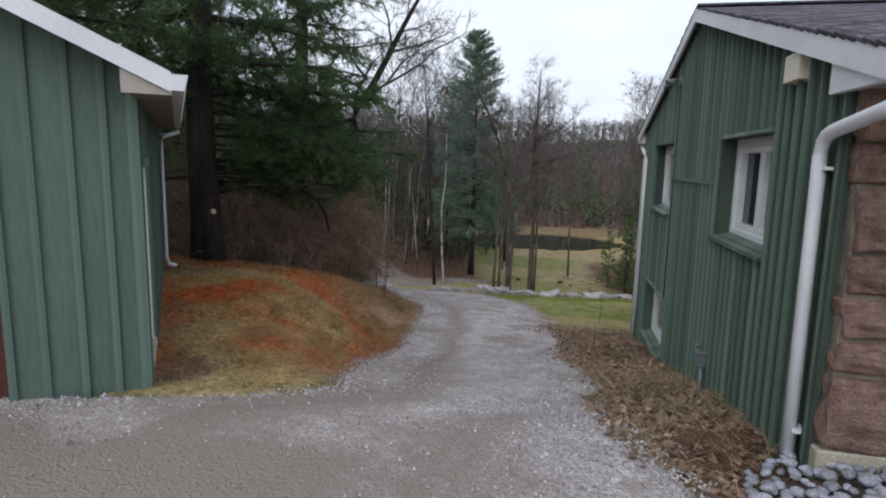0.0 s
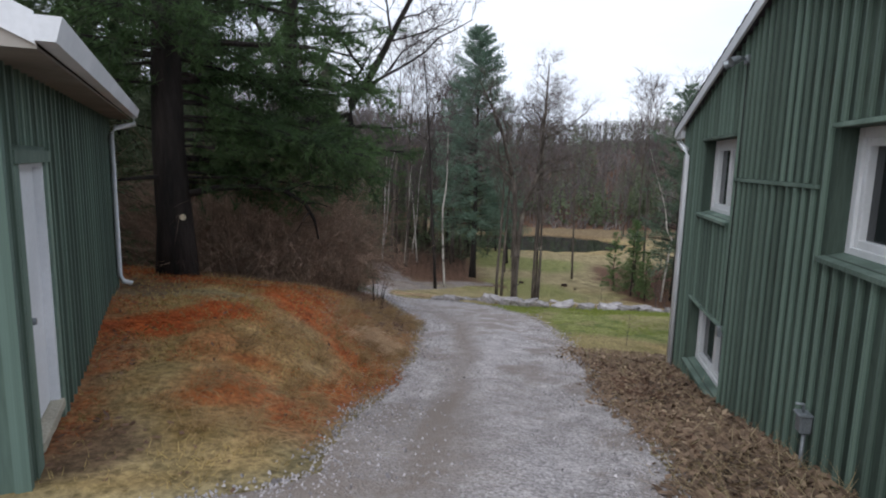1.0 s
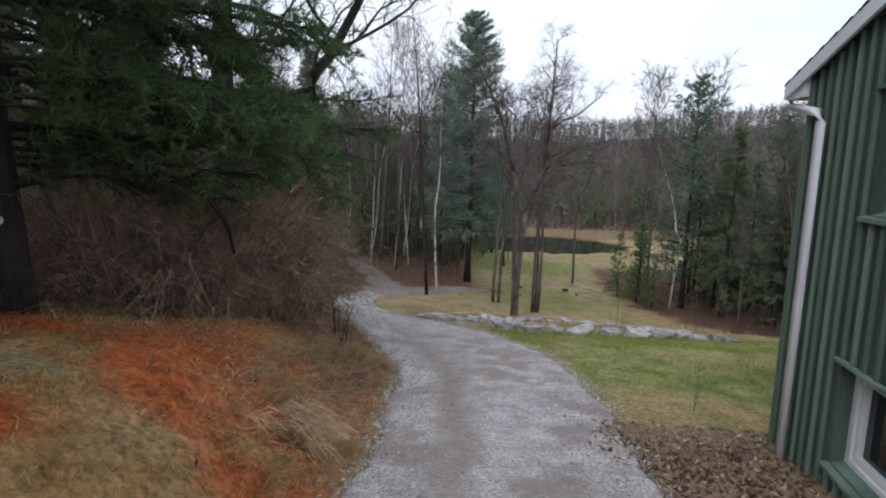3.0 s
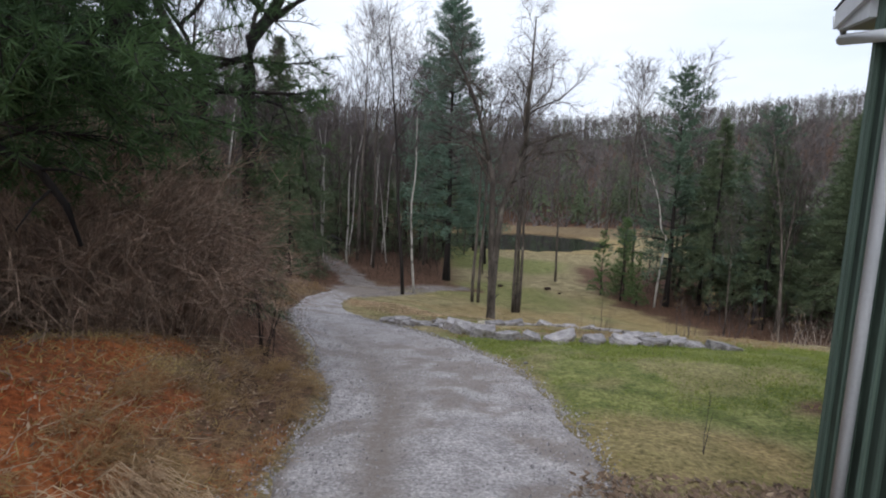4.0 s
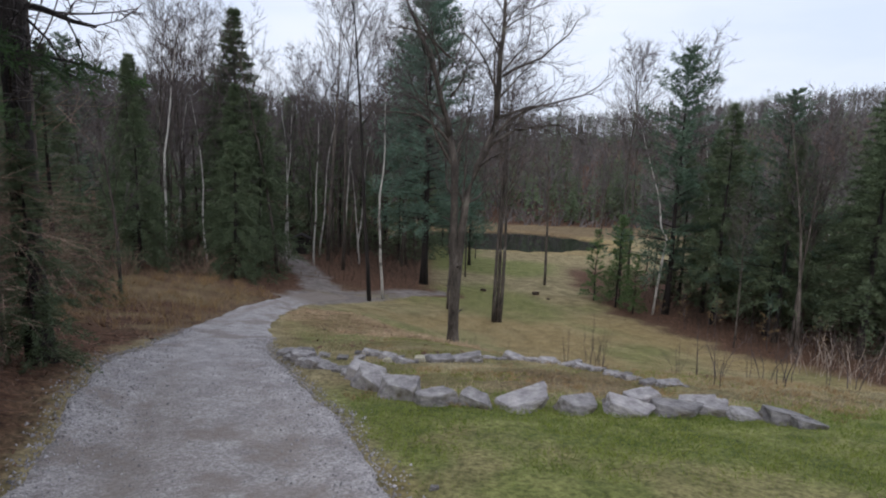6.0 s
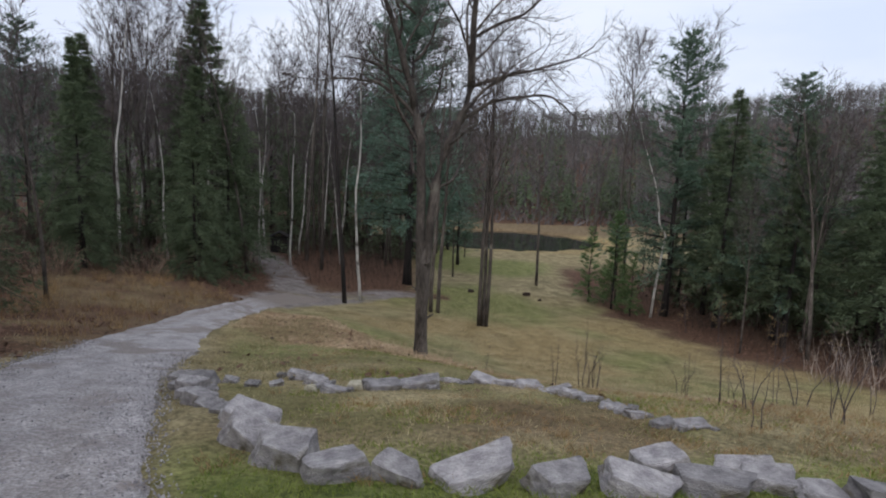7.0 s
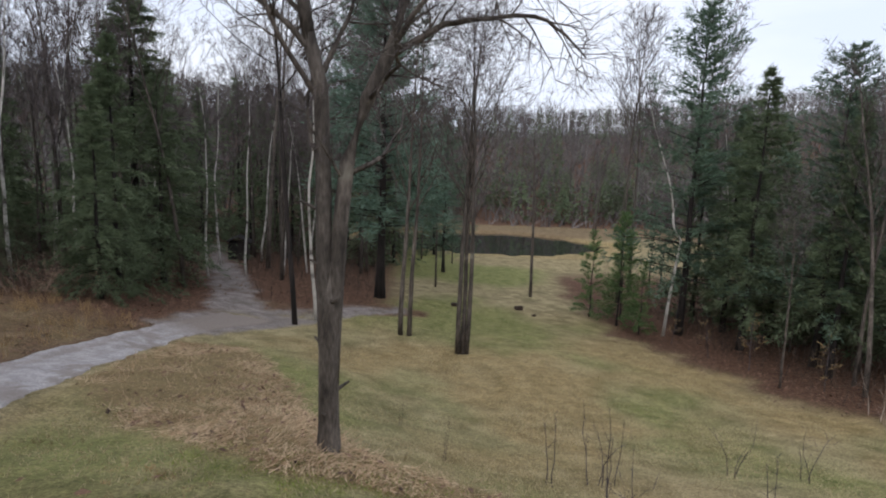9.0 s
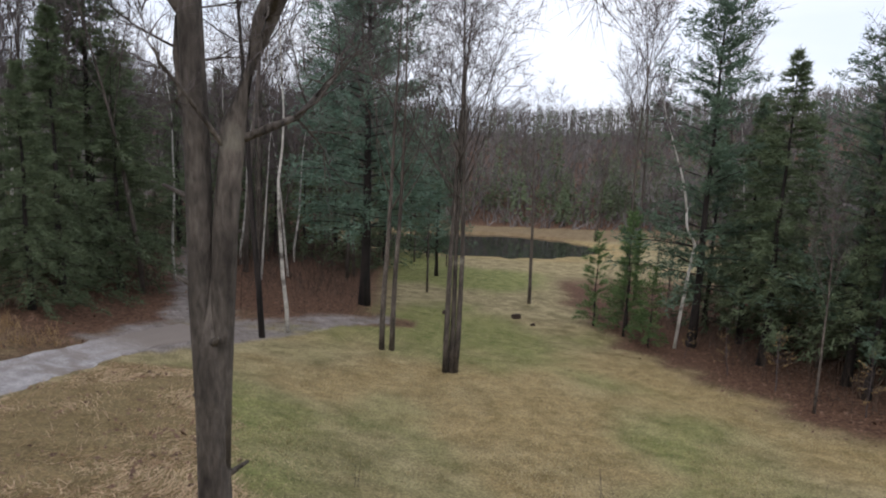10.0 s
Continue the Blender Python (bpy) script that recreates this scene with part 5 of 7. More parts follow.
def shrub(seed, h, spread, stems, name="shrub", label="tangled leafless red-brown brush", mat=None, side=6, thick=0.011, split=False):
    R = np.random.default_rng(seed)
    rng = random.Random(seed)
    bush = empty(name)
    tagged(bush, label, "shrub")
    acc = ([], [])
    stem_list = []
    P0, D0 = [], []
    for s in range(stems):
        a, q = rng.uniform(0, 2 * math.pi), spread * 0.45 * math.sqrt(rng.random())
        p = Vector((math.cos(a) * q, math.sin(a) * q, -0.1))
        out = rng.uniform(0.08, 0.75) if not split else rng.uniform(0.02, 0.3)
        d = Vector((math.cos(a) * out, math.sin(a) * out, 1)).normalized()
        pts = [p]
        ln = h * rng.uniform(0.6, 1.25)
        bend = rng.uniform(0.0, 0.6) if not split else rng.uniform(-0.05, 0.15)
        for i in range(5):
            d = (d + Vector((rng.gauss(0, 0.13), rng.gauss(0, 0.13), -bend * i * 0.5))).normalized()
            pts.append(pts[-1] + d * ln / 5)
        r = thick * rng.uniform(0.6, 1.5)
        one = ([], [])
        stem_list.append(one)
        tube(one if split else acc, pts, [r * (1 - 0.8 * i / 5) for i in range(6)], 3)
        for _ in range(side):
            i = rng.randrange(1, 5)
            P0.append(pts[i].lerp(pts[i + 1], rng.random())[:])
            D0.append(((pts[i + 1] - pts[i]).normalized() + Vector((rng.gauss(0, 0.6), rng.gauss(0, 0.6), rng.gauss(0.1, 0.5)))).normalized()[:])
    if split:
        for one in stem_list:
            mesh_object("stem", *one, mat or M_REDTWIG, bush)
    else:
        mesh_object("stem_growth", *acc, mat or M_REDTWIG, bush)["kind"] = "stuff"
    if P0:
        p, d = np.array(P0), np.array(D0)
        ln = h * 0.3 * R.uniform(0.4, 1.2, len(p))
        v = slivers(p, d, ln, 0.011, R)
        p2 = p + d * (ln * 0.5)[:, None]
        v2 = slivers(p2, unit(d + R.normal(size=d.shape) * 0.7), ln * 0.7, 0.008, R)
        t = soup("twig_growth", np.concatenate([v, v2]), mat or M_REDTWIG, 3, bush)
        t["kind"] = "stuff"
    return bush


def place(ob, x, y, turn=0.0, size=1.0, first=False, sink=0.0, sxy=1.0):
    m = Matrix.Translation((x, y, ground_z(x, y) - sink)) @ Matrix.Rotation(turn, 4, "Z")
    if first:
        ob.matrix_world = m @ Matrix.Diagonal((size * sxy, size * sxy, size, 1))
        return ob
    c = copy_thing(ob, m)
    c.scale = (size * sxy, size * sxy, size)
    return c


rng = random.Random(11)
# the big pine beside the garage and the pines behind it
pine_a = old_pine(3, 19, 0.335, 32, 5.2, 3.6, M_NEEDLE, "large dark old pine with furrowed bark above orange needles", zmax=13, dense=2.4, nl=0.2, low=[(2.5 + 0.27 * i, 0.1 + 0.7 * ((i * 5) % 9) / 8 - 0.6, 2.8 + 0.3 * ((i * 3) % 6), 0.12 - 0.03 * i) for i in range(9)] + [(1.9, -0.3, 3.1, 0.12), (2.2, 0.05, 2.7, 0.1), (1.8, 0.3, 2.5, 0.14), (2.1, 0.5, 2.3, 0.1), (2.3, -0.1, 3.3, 0.05), (2.0, 0.15, 3.2, 0.1), (2.6, -0.12, 3.9, 0.1), (3.0, -0.2, 3.8, 0.1), (2.8, -0.05, 3.7, 0.08), (3.3, -0.1, 4.0, 0.05), (3.6, 3.6, 2.6, 0.1), (4.2, 3.9, 2.9, 0.1), (4.0, 3.3, 3.0, 0.0), (4.7, 4.2, 2.4, 0.1), (4.6, 5.2, 2.6, 0.15), (5.2, 5.6, 3.0, 0.1), (5.6, 3.0, 3.4, 0.1), (6.3, 3.4, 3.6, 0.1), (6.9, 2.9, 3.4, 0.1), (7.5, 3.5, 3.6, 0.1), (8.1, 3.1, 3.3, 0.15), (6.6, 3.9, 3.3, 0.1), (8.8, 3.4, 3.0, 0.15)])
place(pine_a, -4.9, 14.85, 0.6, 1.0, True)
acc = ([], [])
tube(acc, [(0, 0, 0), (0.035, 0, 0)], [0.06, 0.055], 10)
scar = mesh_object("branch_scar", *acc, M_CUT, pine_a)
scar.matrix_world = Matrix.Translation((-4.63, 14.58, 0.345)) @ Matrix.Rotation(radians(-48), 4, "Z")
tagged(scar, label="pale sawn branch scar")
acc = ([], [])
tube(acc, [(-4.75, 14.9, 0.74), (-4.2, 15.1, 0.88), (-3.5, 15.35, 0.92), (-2.95, 15.6, 0.82), (-2.6, 15.75, 0.58), (-2.42, 15.85, 0.22), (-2.36, 15.95, -0.2)], [0.075, 0.06, 0.05, 0.046, 0.042, 0.036, 0.025], 8)
for k, (x, y, z) in enumerate(((-3.1, 15.2, 1.25), (-2.3, 16.0, 1.05), (-2.0, 15.6, 0.5), (-2.7, 15.5, 0.0))):
    q = Vector(((-3.5, 15.35, 0.92), (-2.95, 15.6, 0.82), (-2.6, 15.75, 0.58), (-2.5, 15.8, 0.4))[k])
    tube(acc, [q, q.lerp(Vector((x, y, z)), 0.5) + Vector((0, 0, 0.05)), (x, y, z)], [0.02, 0.014, 0.006], 5)
arch = mesh_object("dead_bough", *acc, M_BARK, pine_a, True)
arch.matrix_world = Matrix.Identity(4)
tagged(arch, label="bare dead bough arching down to the ground")
pine_b = old_pine(8, 18, 0.30, 44, 3.7, 2.6, M_NEEDLE, "tall dark pine with low drooping boughs", zmax=13, dense=1.7, nl=0.19)
place(pine_b, -4.1, 20.4, 0.2, 1.0, True)
LP = dict(BARE, kids=(9, 7, 4), start=(0.2, 0.2, 0.2), segs=(8, 7, 4, 2), lift=(0.0, -0.02, 0.0, -0.02), wander=(0.04, 0.2, 0.2, 0.2), twigs=4, twig_len=0.4, ratio_l=(0.42, 0.5, 0.5), limb_list=[])
rng_l = random.Random(23)
acc_l, tips_l = [([], []), ([], [])], []
tube(acc_l[0], [(0.1, 0, -0.4), (0.02, 0, 0.5), (-0.03, 0, 2.2), (-0.02, 0, 4.2), (0.0, 0, 6.0), (0.08, 0, 6.7), (0.5, 0, 7.2)], [0.25, 0.2, 0.18, 0.17, 0.165, 0.155, 0.14], 12)
grow([acc_l[0]], tips_l, (0.48, 0, 7.15), (0.45, 0.1, 1), 6.5, 0.14, 0, rng_l, LP)
for p0, d0, ln, r0 in (((0.0, 0, 6.3), (-1, 0.05, -0.04), 3.6, 0.10), ((0.05, 0, 6.6), (-0.6, 0.5, 0.8), 3.5, 0.07), ((0.4, 0, 7.1), (0.9, -0.3, 0.75), 4.6, 0.06), ((0.3, 0, 7.0), (1.0, 0.2, 0.25), 4.0, 0.05), ((-0.03, 0, 3.4), (0.8, -0.5, 0.5), 2.4, 0.04), ((0.5, 0, 7.8), (-0.8, -0.4, 0.7), 3.6, 0.06)):
    grow([([], []), ([], [])], tips_l, p0, d0, ln, r0, 1, rng_l, LP)
leaning = finish_tree("bare_tree", acc_l, tips_l, M_BARK, M_TWIG, "dark bare tree with a heavy level side limb", "tree", 21, limb_list=LP["limb_list"])
place(leaning, -3.1, 24.2, 0.0, 1.0, True)
place(leaning, -4.7, 25.4, 3.0, 0.95)

# the forked tree in the meadow
rng_f = random.Random(5)
accs, tips = [([], []), ([], [])], []
FP = dict(BARE, kids=(11, 6, 3), start=(0.30, 0.2, 0.2), segs=(10, 6, 4, 2), twigs=5, twig_len=0.55, lift=(0.02, 0.04, 0.0, -0.02), ratio_l=(0.46, 0.5, 0.5), angle=(52, 44, 40), taper0=0.2)
tube(accs[0], [(0, 0, -0.4), (0, 0, 0.0), (0.0, 0, 0.5), (-0.01, 0, 1.3), (0.0, 0, 2.0), (0.0, 0, 2.6), (0.0, 0, 3.4)], [0.27, 0.22, 0.185, 0.175, 0.185, 0.17, 0.05], 14)
FP["limb_list"] = []
stem_l, stem_r = ([], []), ([], [])
LIMB = dict(FP, lift=(0, -0.03, 0.0, -0.01), kids=(11, 9, 4), wander=(0.05, 0.24, 0.22, 0.2), ratio_l=(0.46, 0.46, 0.5))
tube(stem_l, [(-0.04, 0, 1.2), (-0.07, 0, 2.2), (-0.10, 0, 3.2), (-0.11, 0.02, 4.6), (-0.16, 0.03, 6.2), (-0.36, 0.03, 7.0)], [0.12, 0.13, 0.135, 0.13, 0.12, 0.11], 12)
grow([stem_l], tips, (-0.35, 0.03, 6.9), (-0.04, 0.03, 1), 5.4, 0.11, 0, rng_f, dict(FP, start=(0.1, 0.2, 0.2), wander=(0.09, 0.2, 0.2, 0.2)))
tube(stem_r, [(0.05, 0, 1.2), (0.08, 0, 2.2), (0.11, 0, 2.9), (0.17, 0, 4.0), (0.27, 0, 5.0), (0.58, 0, 6.0), (0.95, 0, 6.8), (1.17, -0.02, 7.7)], [0.12, 0.125, 0.13, 0.13, 0.125, 0.12, 0.115, 0.11], 12)
grow([stem_r], tips, (1.16, -0.02, 7.6), (-0.02, -0.03, 1), 5.0, 0.11, 0, rng_f, dict(FP, start=(0.08, 0.2, 0.2), wander=(0.09, 0.2, 0.2, 0.2)))
for p0, d0, ln, r0 in (((-0.12, 0.03, 5.9), (-0.7, -0.1, 0.7), 3.6, 0.055), ((1.15, 0, 7.6), (0.9, 0.3, 0.7), 3.6, 0.06), ((1.1, 0, 8.8), (1.0, -0.2, 0.35), 3.2, 0.05), ((0.24, 0, 4.8), (0.5, 0.6, 0.4), 2.8, 0.05), ((-0.12, 0.02, 5.0), (-0.5, 0.7, 0.5), 2.6, 0.045),
                       ((-0.36, 0.03, 7.2), (-0.8, 0.2, 0.7), 3.0, 0.05), ((-0.38, 0.03, 8.2), (0.5, 0.6, 0.8), 2.8, 0.045), ((1.1, 0, 8.2), (-0.5, -0.6, 0.8), 2.8, 0.045), ((1.1, 0, 9.8), (0.7, 0.2, 0.8), 2.6, 0.04), ((0.6, 0, 6.0), (0.3, -0.9, 0.45), 2.6, 0.045), ((-0.4, 0, 9.4), (-0.7, -0.2, 0.6), 2.4, 0.04)):
    grow([([], []), ([], [])], tips, p0, d0, ln, r0, 1, rng_f, LIMB)


def arc_limb(points, r0, r1, side, reach):
    """A long limb through the given bends, set with side branches."""
    fresh = ([], [])
    FP["limb_list"].append(fresh)
    pts = [Vector(p) for p in points]
    n = len(pts) - 1
    fine = []
    for i in range(n):
        a, b = pts[max(i - 1, 0)], pts[min(i + 2, n)]
        for k in range(3):
            f = k / 3
            h0, h1 = f * (1 - f) ** 2, f * f * (f - 1)
            fine.append(pts[i].lerp(pts[i + 1], f * f * (3 - 2 * f)) + (pts[i + 1] - a) * 0.5 * h0 + (b - pts[i]) * 0.5 * h1 + Vector((rng_f.gauss(0, 0.012), rng_f.gauss(0, 0.012), rng_f.gauss(0, 0.015))))
    fine.append(pts[-1])
    m = len(fine) - 1
    tube(fresh, fine, [r0 + (r1 - r0) * i / m for i in range(m + 1)], 7)
    for k in range(side):
        f = (0.12 + 0.88 * (k + rng_f.random()) / side) * m
        i = min(int(f), m - 1)
        q = fine[i].lerp(fine[i + 1], f - i)
        dd = (fine[i + 1] - fine[i]).normalized()
        out = Vector((rng_f.gauss(0, 0.6), rng_f.gauss(0, 0.8), rng_f.gauss(0.25, 0.7)))
        grow([([], []), fresh], tips, q, (dd * 0.8 + out).normalized(), reach * rng_f.uniform(0.5, 1.2), (r0 + (r1 - r0) * f / m) * 0.5, 2, rng_f, dict(LIMB, kids=(11, 9, 5), lift=(0, 0, -0.02, -0.04)))


arc_limb([(-0.28, 0.03, 6.7), (-0.8, -0.1, 7.25), (-1.45, -0.2, 7.6), (-2.2, -0.3, 7.66), (-2.9, -0.4, 7.52)], 0.06, 0.015, 12, 1.0)
arc_limb([(0.9, 0, 6.65), (1.6, 0.1, 7.15), (2.2, 0.1, 7.34), (3.25, 0.2, 7.45), (3.75, 0.2, 7.2), (4.15, 0.2, 6.85)], 0.062, 0.014, 16, 1.1)
arc_limb([(0.98, 0, 6.85), (1.5, -0.4, 7.5), (2.2, -0.6, 7.9), (3.0, -0.8, 8.0)], 0.05, 0.014, 12, 1.0)
arc_limb([(-0.16, 0.03, 6.3), (0.05, 0.2, 6.9), (0.3, 0.4, 7.6), (0.45, 0.5, 8.6)], 0.05, 0.02, 9, 0.9)
arc_limb([(0.22, 0, 4.7), (-0.05, -0.4, 5.2), (-0.2, -0.7, 5.6)], 0.03, 0.01, 4, 0.5)
forked = finish_tree("forked_tree", accs, tips, M_GREYBARK, M_TWIG, "leafless forked tree with twin stems on the slope", "tree", 5, twig_w=0.008, limb_list=FP["limb_list"])
for z0, a0, ln in ((1.1, 0.4, 0.16), (1.9, 2.6, 0.12), (2.7, 5.2, 0.2), (3.3, 3.4, 0.14), (4.2, 3.0, 0.3), (0.7, 4.4, 0.07), (3.8, 0.2, 0.12)):
    acc = ([], [])
    dx, dy = math.cos(a0), math.sin(a0)
    tube(acc, [(dx * 0.12, dy * 0.12, z0), (dx * 0.2, dy * 0.2, z0 + 0.02), (dx * (0.2 + ln), dy * (0.2 + ln), z0 + 0.06 + ln * 0.3)], [0.06, 0.035, 0.018], 6)
    mesh_object("branch_stub", *acc, M_GREYBARK, forked, True)
mesh_object("stem", *stem_l, M_GREYBARK, forked, True)
mesh_object("stem", *stem_r, M_GREYBARK, forked, True)
place(forked, 4.1, 34.2, 0.0, 1.0, True)


def clump_tree(seed, h, r, leans, label):
    g = random.Random(seed)
    accs, tips = [([], []), ([], [])], []
    for i, (dx, lx, ly, s) in enumerate(leans):
        grow(accs, tips, (dx, 0.05 * i, -0.3), (lx, ly, 1), h * s, r * s, 0, g, dict(BARE, start=(0.42, 0.2, 0.2), kids=(13, 6, 3), wander=(0.02, 0.12, 0.16, 0.18), angle=(36, 42, 40), twigs=5, lift=(0.04, 0.14, 0.06, 0.03)))
    return finish_tree("bare_tree", accs, tips, M_GREYBARK, M_TWIG, label, "tree", seed, twig_w=0.018)


place(clump_tree(31, 16.5, 0.135, ((-0.2, -0.015, 0, 1.0), (0.03, 0.0, 0.01, 0.95), (0.22, 0.02, 0, 0.97)), "cluster of three slim grey trunks in the meadow"), 8.0, 51.5, 0, 1, True)
place(clump_tree(32, 16.0, 0.14, ((-0.25, -0.01, 0, 1.0), (0.22, 0.02, 0.01, 0.98)), "pair of slim grey trunks at the meadow edge"), 5.2, 54.1, 0, 1, True)
place(bare_tree(33, 14.5, 0.15, (0.01, 0, 1), start=(0.55, 0.2, 0.2), label="lone slim bare tree in the open meadow", wander=(0.02, 0.12, 0.16, 0.18)), 15.3, 70.6, 0, 1, True)
place(bare_tree(34, 23, 0.15, (-0.03, 0, 1), start=(0.5, 0.2, 0.2), bark=M_BARK, label="slim dark trunk beside a white birch", wander=(0.018, 0.12, 0.16, 0.18)), -0.5, 53.9, 0, 1, True)

# birches
BI = dict(BARE, segs=(10, 4, 3, 2), wander=(0.06, 0.14, 0.18, 0.2), kids=(14, 4, 3), start=(0.45, 0.2, 0.2), angle=(38, 40, 40), ratio_l=(0.24, 0.5, 0.5), ratio_r=0.3, sides=(8, 4, 3, 3), twigs=4, twig_len=0.5)
birches = []
for i, (h, r, lean) in enumerate(((15.5, 0.11, (0.0, 0, 1)), (13, 0.10, (-0.07, 0, 1)), (12, 0.09, (0.09, 0.02, 1)))):
    birches.append(bare_tree(50 + i, h, r, lean, "birch_tree", M_BIRCH, "slender white-barked birch without leaves", **{k: v for k, v in BI.items()}))
place(birches[0], 0.3, 55.6, 0, 1, True)
place(birches[1], -6.6, 66.5, 0, 1, True)
place(birches[2], -4.4, 68.5, 0, 1, True)
kinked = bare_tree(58, 7.5, 0.075, (-0.1, 0, 1), "birch_tree", M_BIRCH, "white birch with a sharp kink in its trunk", **{k: v for k, v in BI.items()})
acc = ([], [])
tube(acc, [(0.0, 0, -0.4), (0.2, 0, 2.4), (0.42, 0, 4.6), (0.62, 0, 6.1), (0.64, 0, 6.4), (0.5, 0, 6.7), (0.12, 0, 7.2), (0.0, 0, 7.7), (-0.08, 0, 8.6)], [0.11, 0.1, 0.09, 0.08, 0.078, 0.076, 0.074, 0.072, 0.07], 8)
mesh_object("lower_trunk", *acc, M_BIRCH, kinked, True)
for child in kinked.children:
    if not child.name.startswith("lower_trunk"):
        child.location = (-0.08, 0, 8.6)
place(kinked, 22.3, 61.0, 0.0, 1.0, True)
for x, y, k, s, t in ((-8.4, 64, 1, 1.0, 1.0), (-3.0, 71, 2, 1.05, 2.5), (-9.6, 70, 0, 0.95, 0.4), (-13.2, 52, 0, 0.95, 1.0), (-12.0, 55.5, 1, 0.9, 2.2), (-16, 60, 0, 1, 2), (-7.4, 74, 0, 0.95, 2.0), (-15, 72, 1, 1.1, 3.0), (-4.0, 78, 0, 1.0, 1.9), (29, 66, 0, 1.0, 3.3), (31, 70, 2, 1.1, 1.3)):
    place(birches[k], x, y, t, s)

# conifers
wp = [conifer(61, 25.4, 4.7, 0.2, "pine_tree", "tall blue-green white pine behind the birches", M_PINE, whorl=0.5, per=9, droop=-0.12, spray=0.42, wide=0.07, n_spray=96, ragged=0.2, power=0.46, trunk_r=0.34, rise=0.12),
      conifer(62, 20, 3.7, 0.18, "pine_tree", "tall open-crowned white pine among bare trees", M_OPENPINE, whorl=0.5, per=7, droop=-0.1, spray=0.42, wide=0.075, n_spray=60, ragged=0.68, power=0.55, trunk_r=0.24, rise=0.12)]
sp = [conifer(63, 20, 4.1, 0.06, "spruce_tree", "dark green pointed spruce at the woods", M_SPRUCE, whorl=0.42, per=7, droop=-0.35, spray=0.4, wide=0.062, n_spray=96, ragged=0.25, power=1.05, trunk_r=0.24),
      conifer(64, 15, 3.3, 0.05, "spruce_tree", "dark dense spruce with low boughs", M_SPRUCE, whorl=0.42, per=6, droop=-0.38, spray=0.4, wide=0.062, n_spray=74, ragged=0.35, power=1.0, trunk_r=0.2),
      conifer(65, 13, 3.2, 0.10, "spruce_tree", "dark ragged spruce at the wood's edge", M_SPRUCE, whorl=0.5, per=6, droop=-0.3, spray=0.4, wide=0.068, n_spray=62, ragged=0.5, power=0.9, trunk_r=0.17),
      conifer(67, 15, 3.4, 0.05, "spruce_tree", "dark spruce deep in the woods", M_SPRUCE, whorl=0.55, per=6, droop=-0.38, spray=0.7, wide=0.14, n_spray=16, ragged=0.35, power=1.0, trunk_r=0.2),
      conifer(68, 17, 3.1, 0.2, "spruce_tree", "dark ragged spruce with a bare lower trunk", M_SPRUCE, whorl=0.4, per=6, droop=-0.3, spray=0.4, wide=0.068, n_spray=62, ragged=0.42, power=1.0, trunk_r=0.2)]
young = conifer(66, 8, 1.5, 0.08, "young_pine", "young fresh-green conifer at the meadow edge", M_YOUNG, whorl=0.4, per=5, droop=-0.1, spray=0.36, wide=0.05, n_spray=34, ragged=0.4, power=0.7, trunk_r=0.08, rise=0.15)
place(wp[0], 3.3, 64.5, 0.4, 1, True)
place(wp[1], 23.7, 61.6, 1.0, 1.07, True)
place(sp[0], -11.6, 61, 0, 0.98, True, sxy=1.3)
place(sp[1], -9.6, 54.5, 0, 0.85, True)
place(sp[2], 30.6, 57.2, 0, 1.2, True)
place(sp[3], -6.5, 82, 0, 0.9, True)
place(sp[4], 25.6, 57.5, 0, 1.0, True)
place(young, 19.9, 63.0, 0, 1, True)
for x, y, s in ((18.6, 65.2, 0.8), (21.0, 65.5, 0.95), (20.6, 60.8, 0.62)):
    place(young, x, y, rng.uniform(0, 6), s)
place(sp[1], -2.75, 23.6, 1.0, 0.25, sxy=0.9)
BESIDE_DRIVE = ((-17.5, 36, 0, 0.7), (-10.5, 16, 0, 0.95), (-10.2, 22.6, 1, 1.1), (-10.4, 29, 1, 1.0), (-14, 18, 1, 1.2), (-12.5, 23.5, 1, 1.2), (-11.5, 31, 1, 0.8), (-10.5, 36.5, 1, 0.6), (-13.5, 10.5, 0, 1.0))
EAST_WOODS = ((27, 66.5, 3, 0.9), (29.5, 61, 3, 1.0), (34, 62, 3, 1.1), (36, 55.5, 3, 1.1), (33, 53.5, 3, 0.9), (38.5, 60, 3, 1.2), (40, 52, 3, 1.1), (35, 47.5, 3, 0.9), (42, 58, 3, 1.2), (27.2, 62.5, 4, 0.95), (26.8, 51.6, 4, 0.85), (31, 49.5, 4, 0.9), (29.2, 47.2, 4, 0.8), (33.5, 47, 1, 0.9), (32.5, 58.5, 0, 0.75), (33.5, 43.5, 1, 0.9), (37, 51, 1, 1.0), (30.5, 66, 1, 1.0), (36.5, 38, 2, 1.0), (41, 45, 1, 0.9))
DEEP_WOODS = ((-1.5, 86, 3, 1.0), (-11, 88, 3, 1.05), (2.5, 93, 3, 1.0), (-5.5, 95, 3, 1.0), (-16, 84, 3, 1.0), (6, 97, 3, 0.8), (-9, 76.5, 3, 0.7), (-13, 76, 3, 0.85), (-3.5, 80, 3, 0.75), (0.5, 79, 3, 0.8), (-8.5, 84, 3, 1.0), (3.5, 84, 3, 0.9), (-14, 90, 3, 1.1), (8, 92, 3, 0.8), (-19, 78, 3, 1.0))
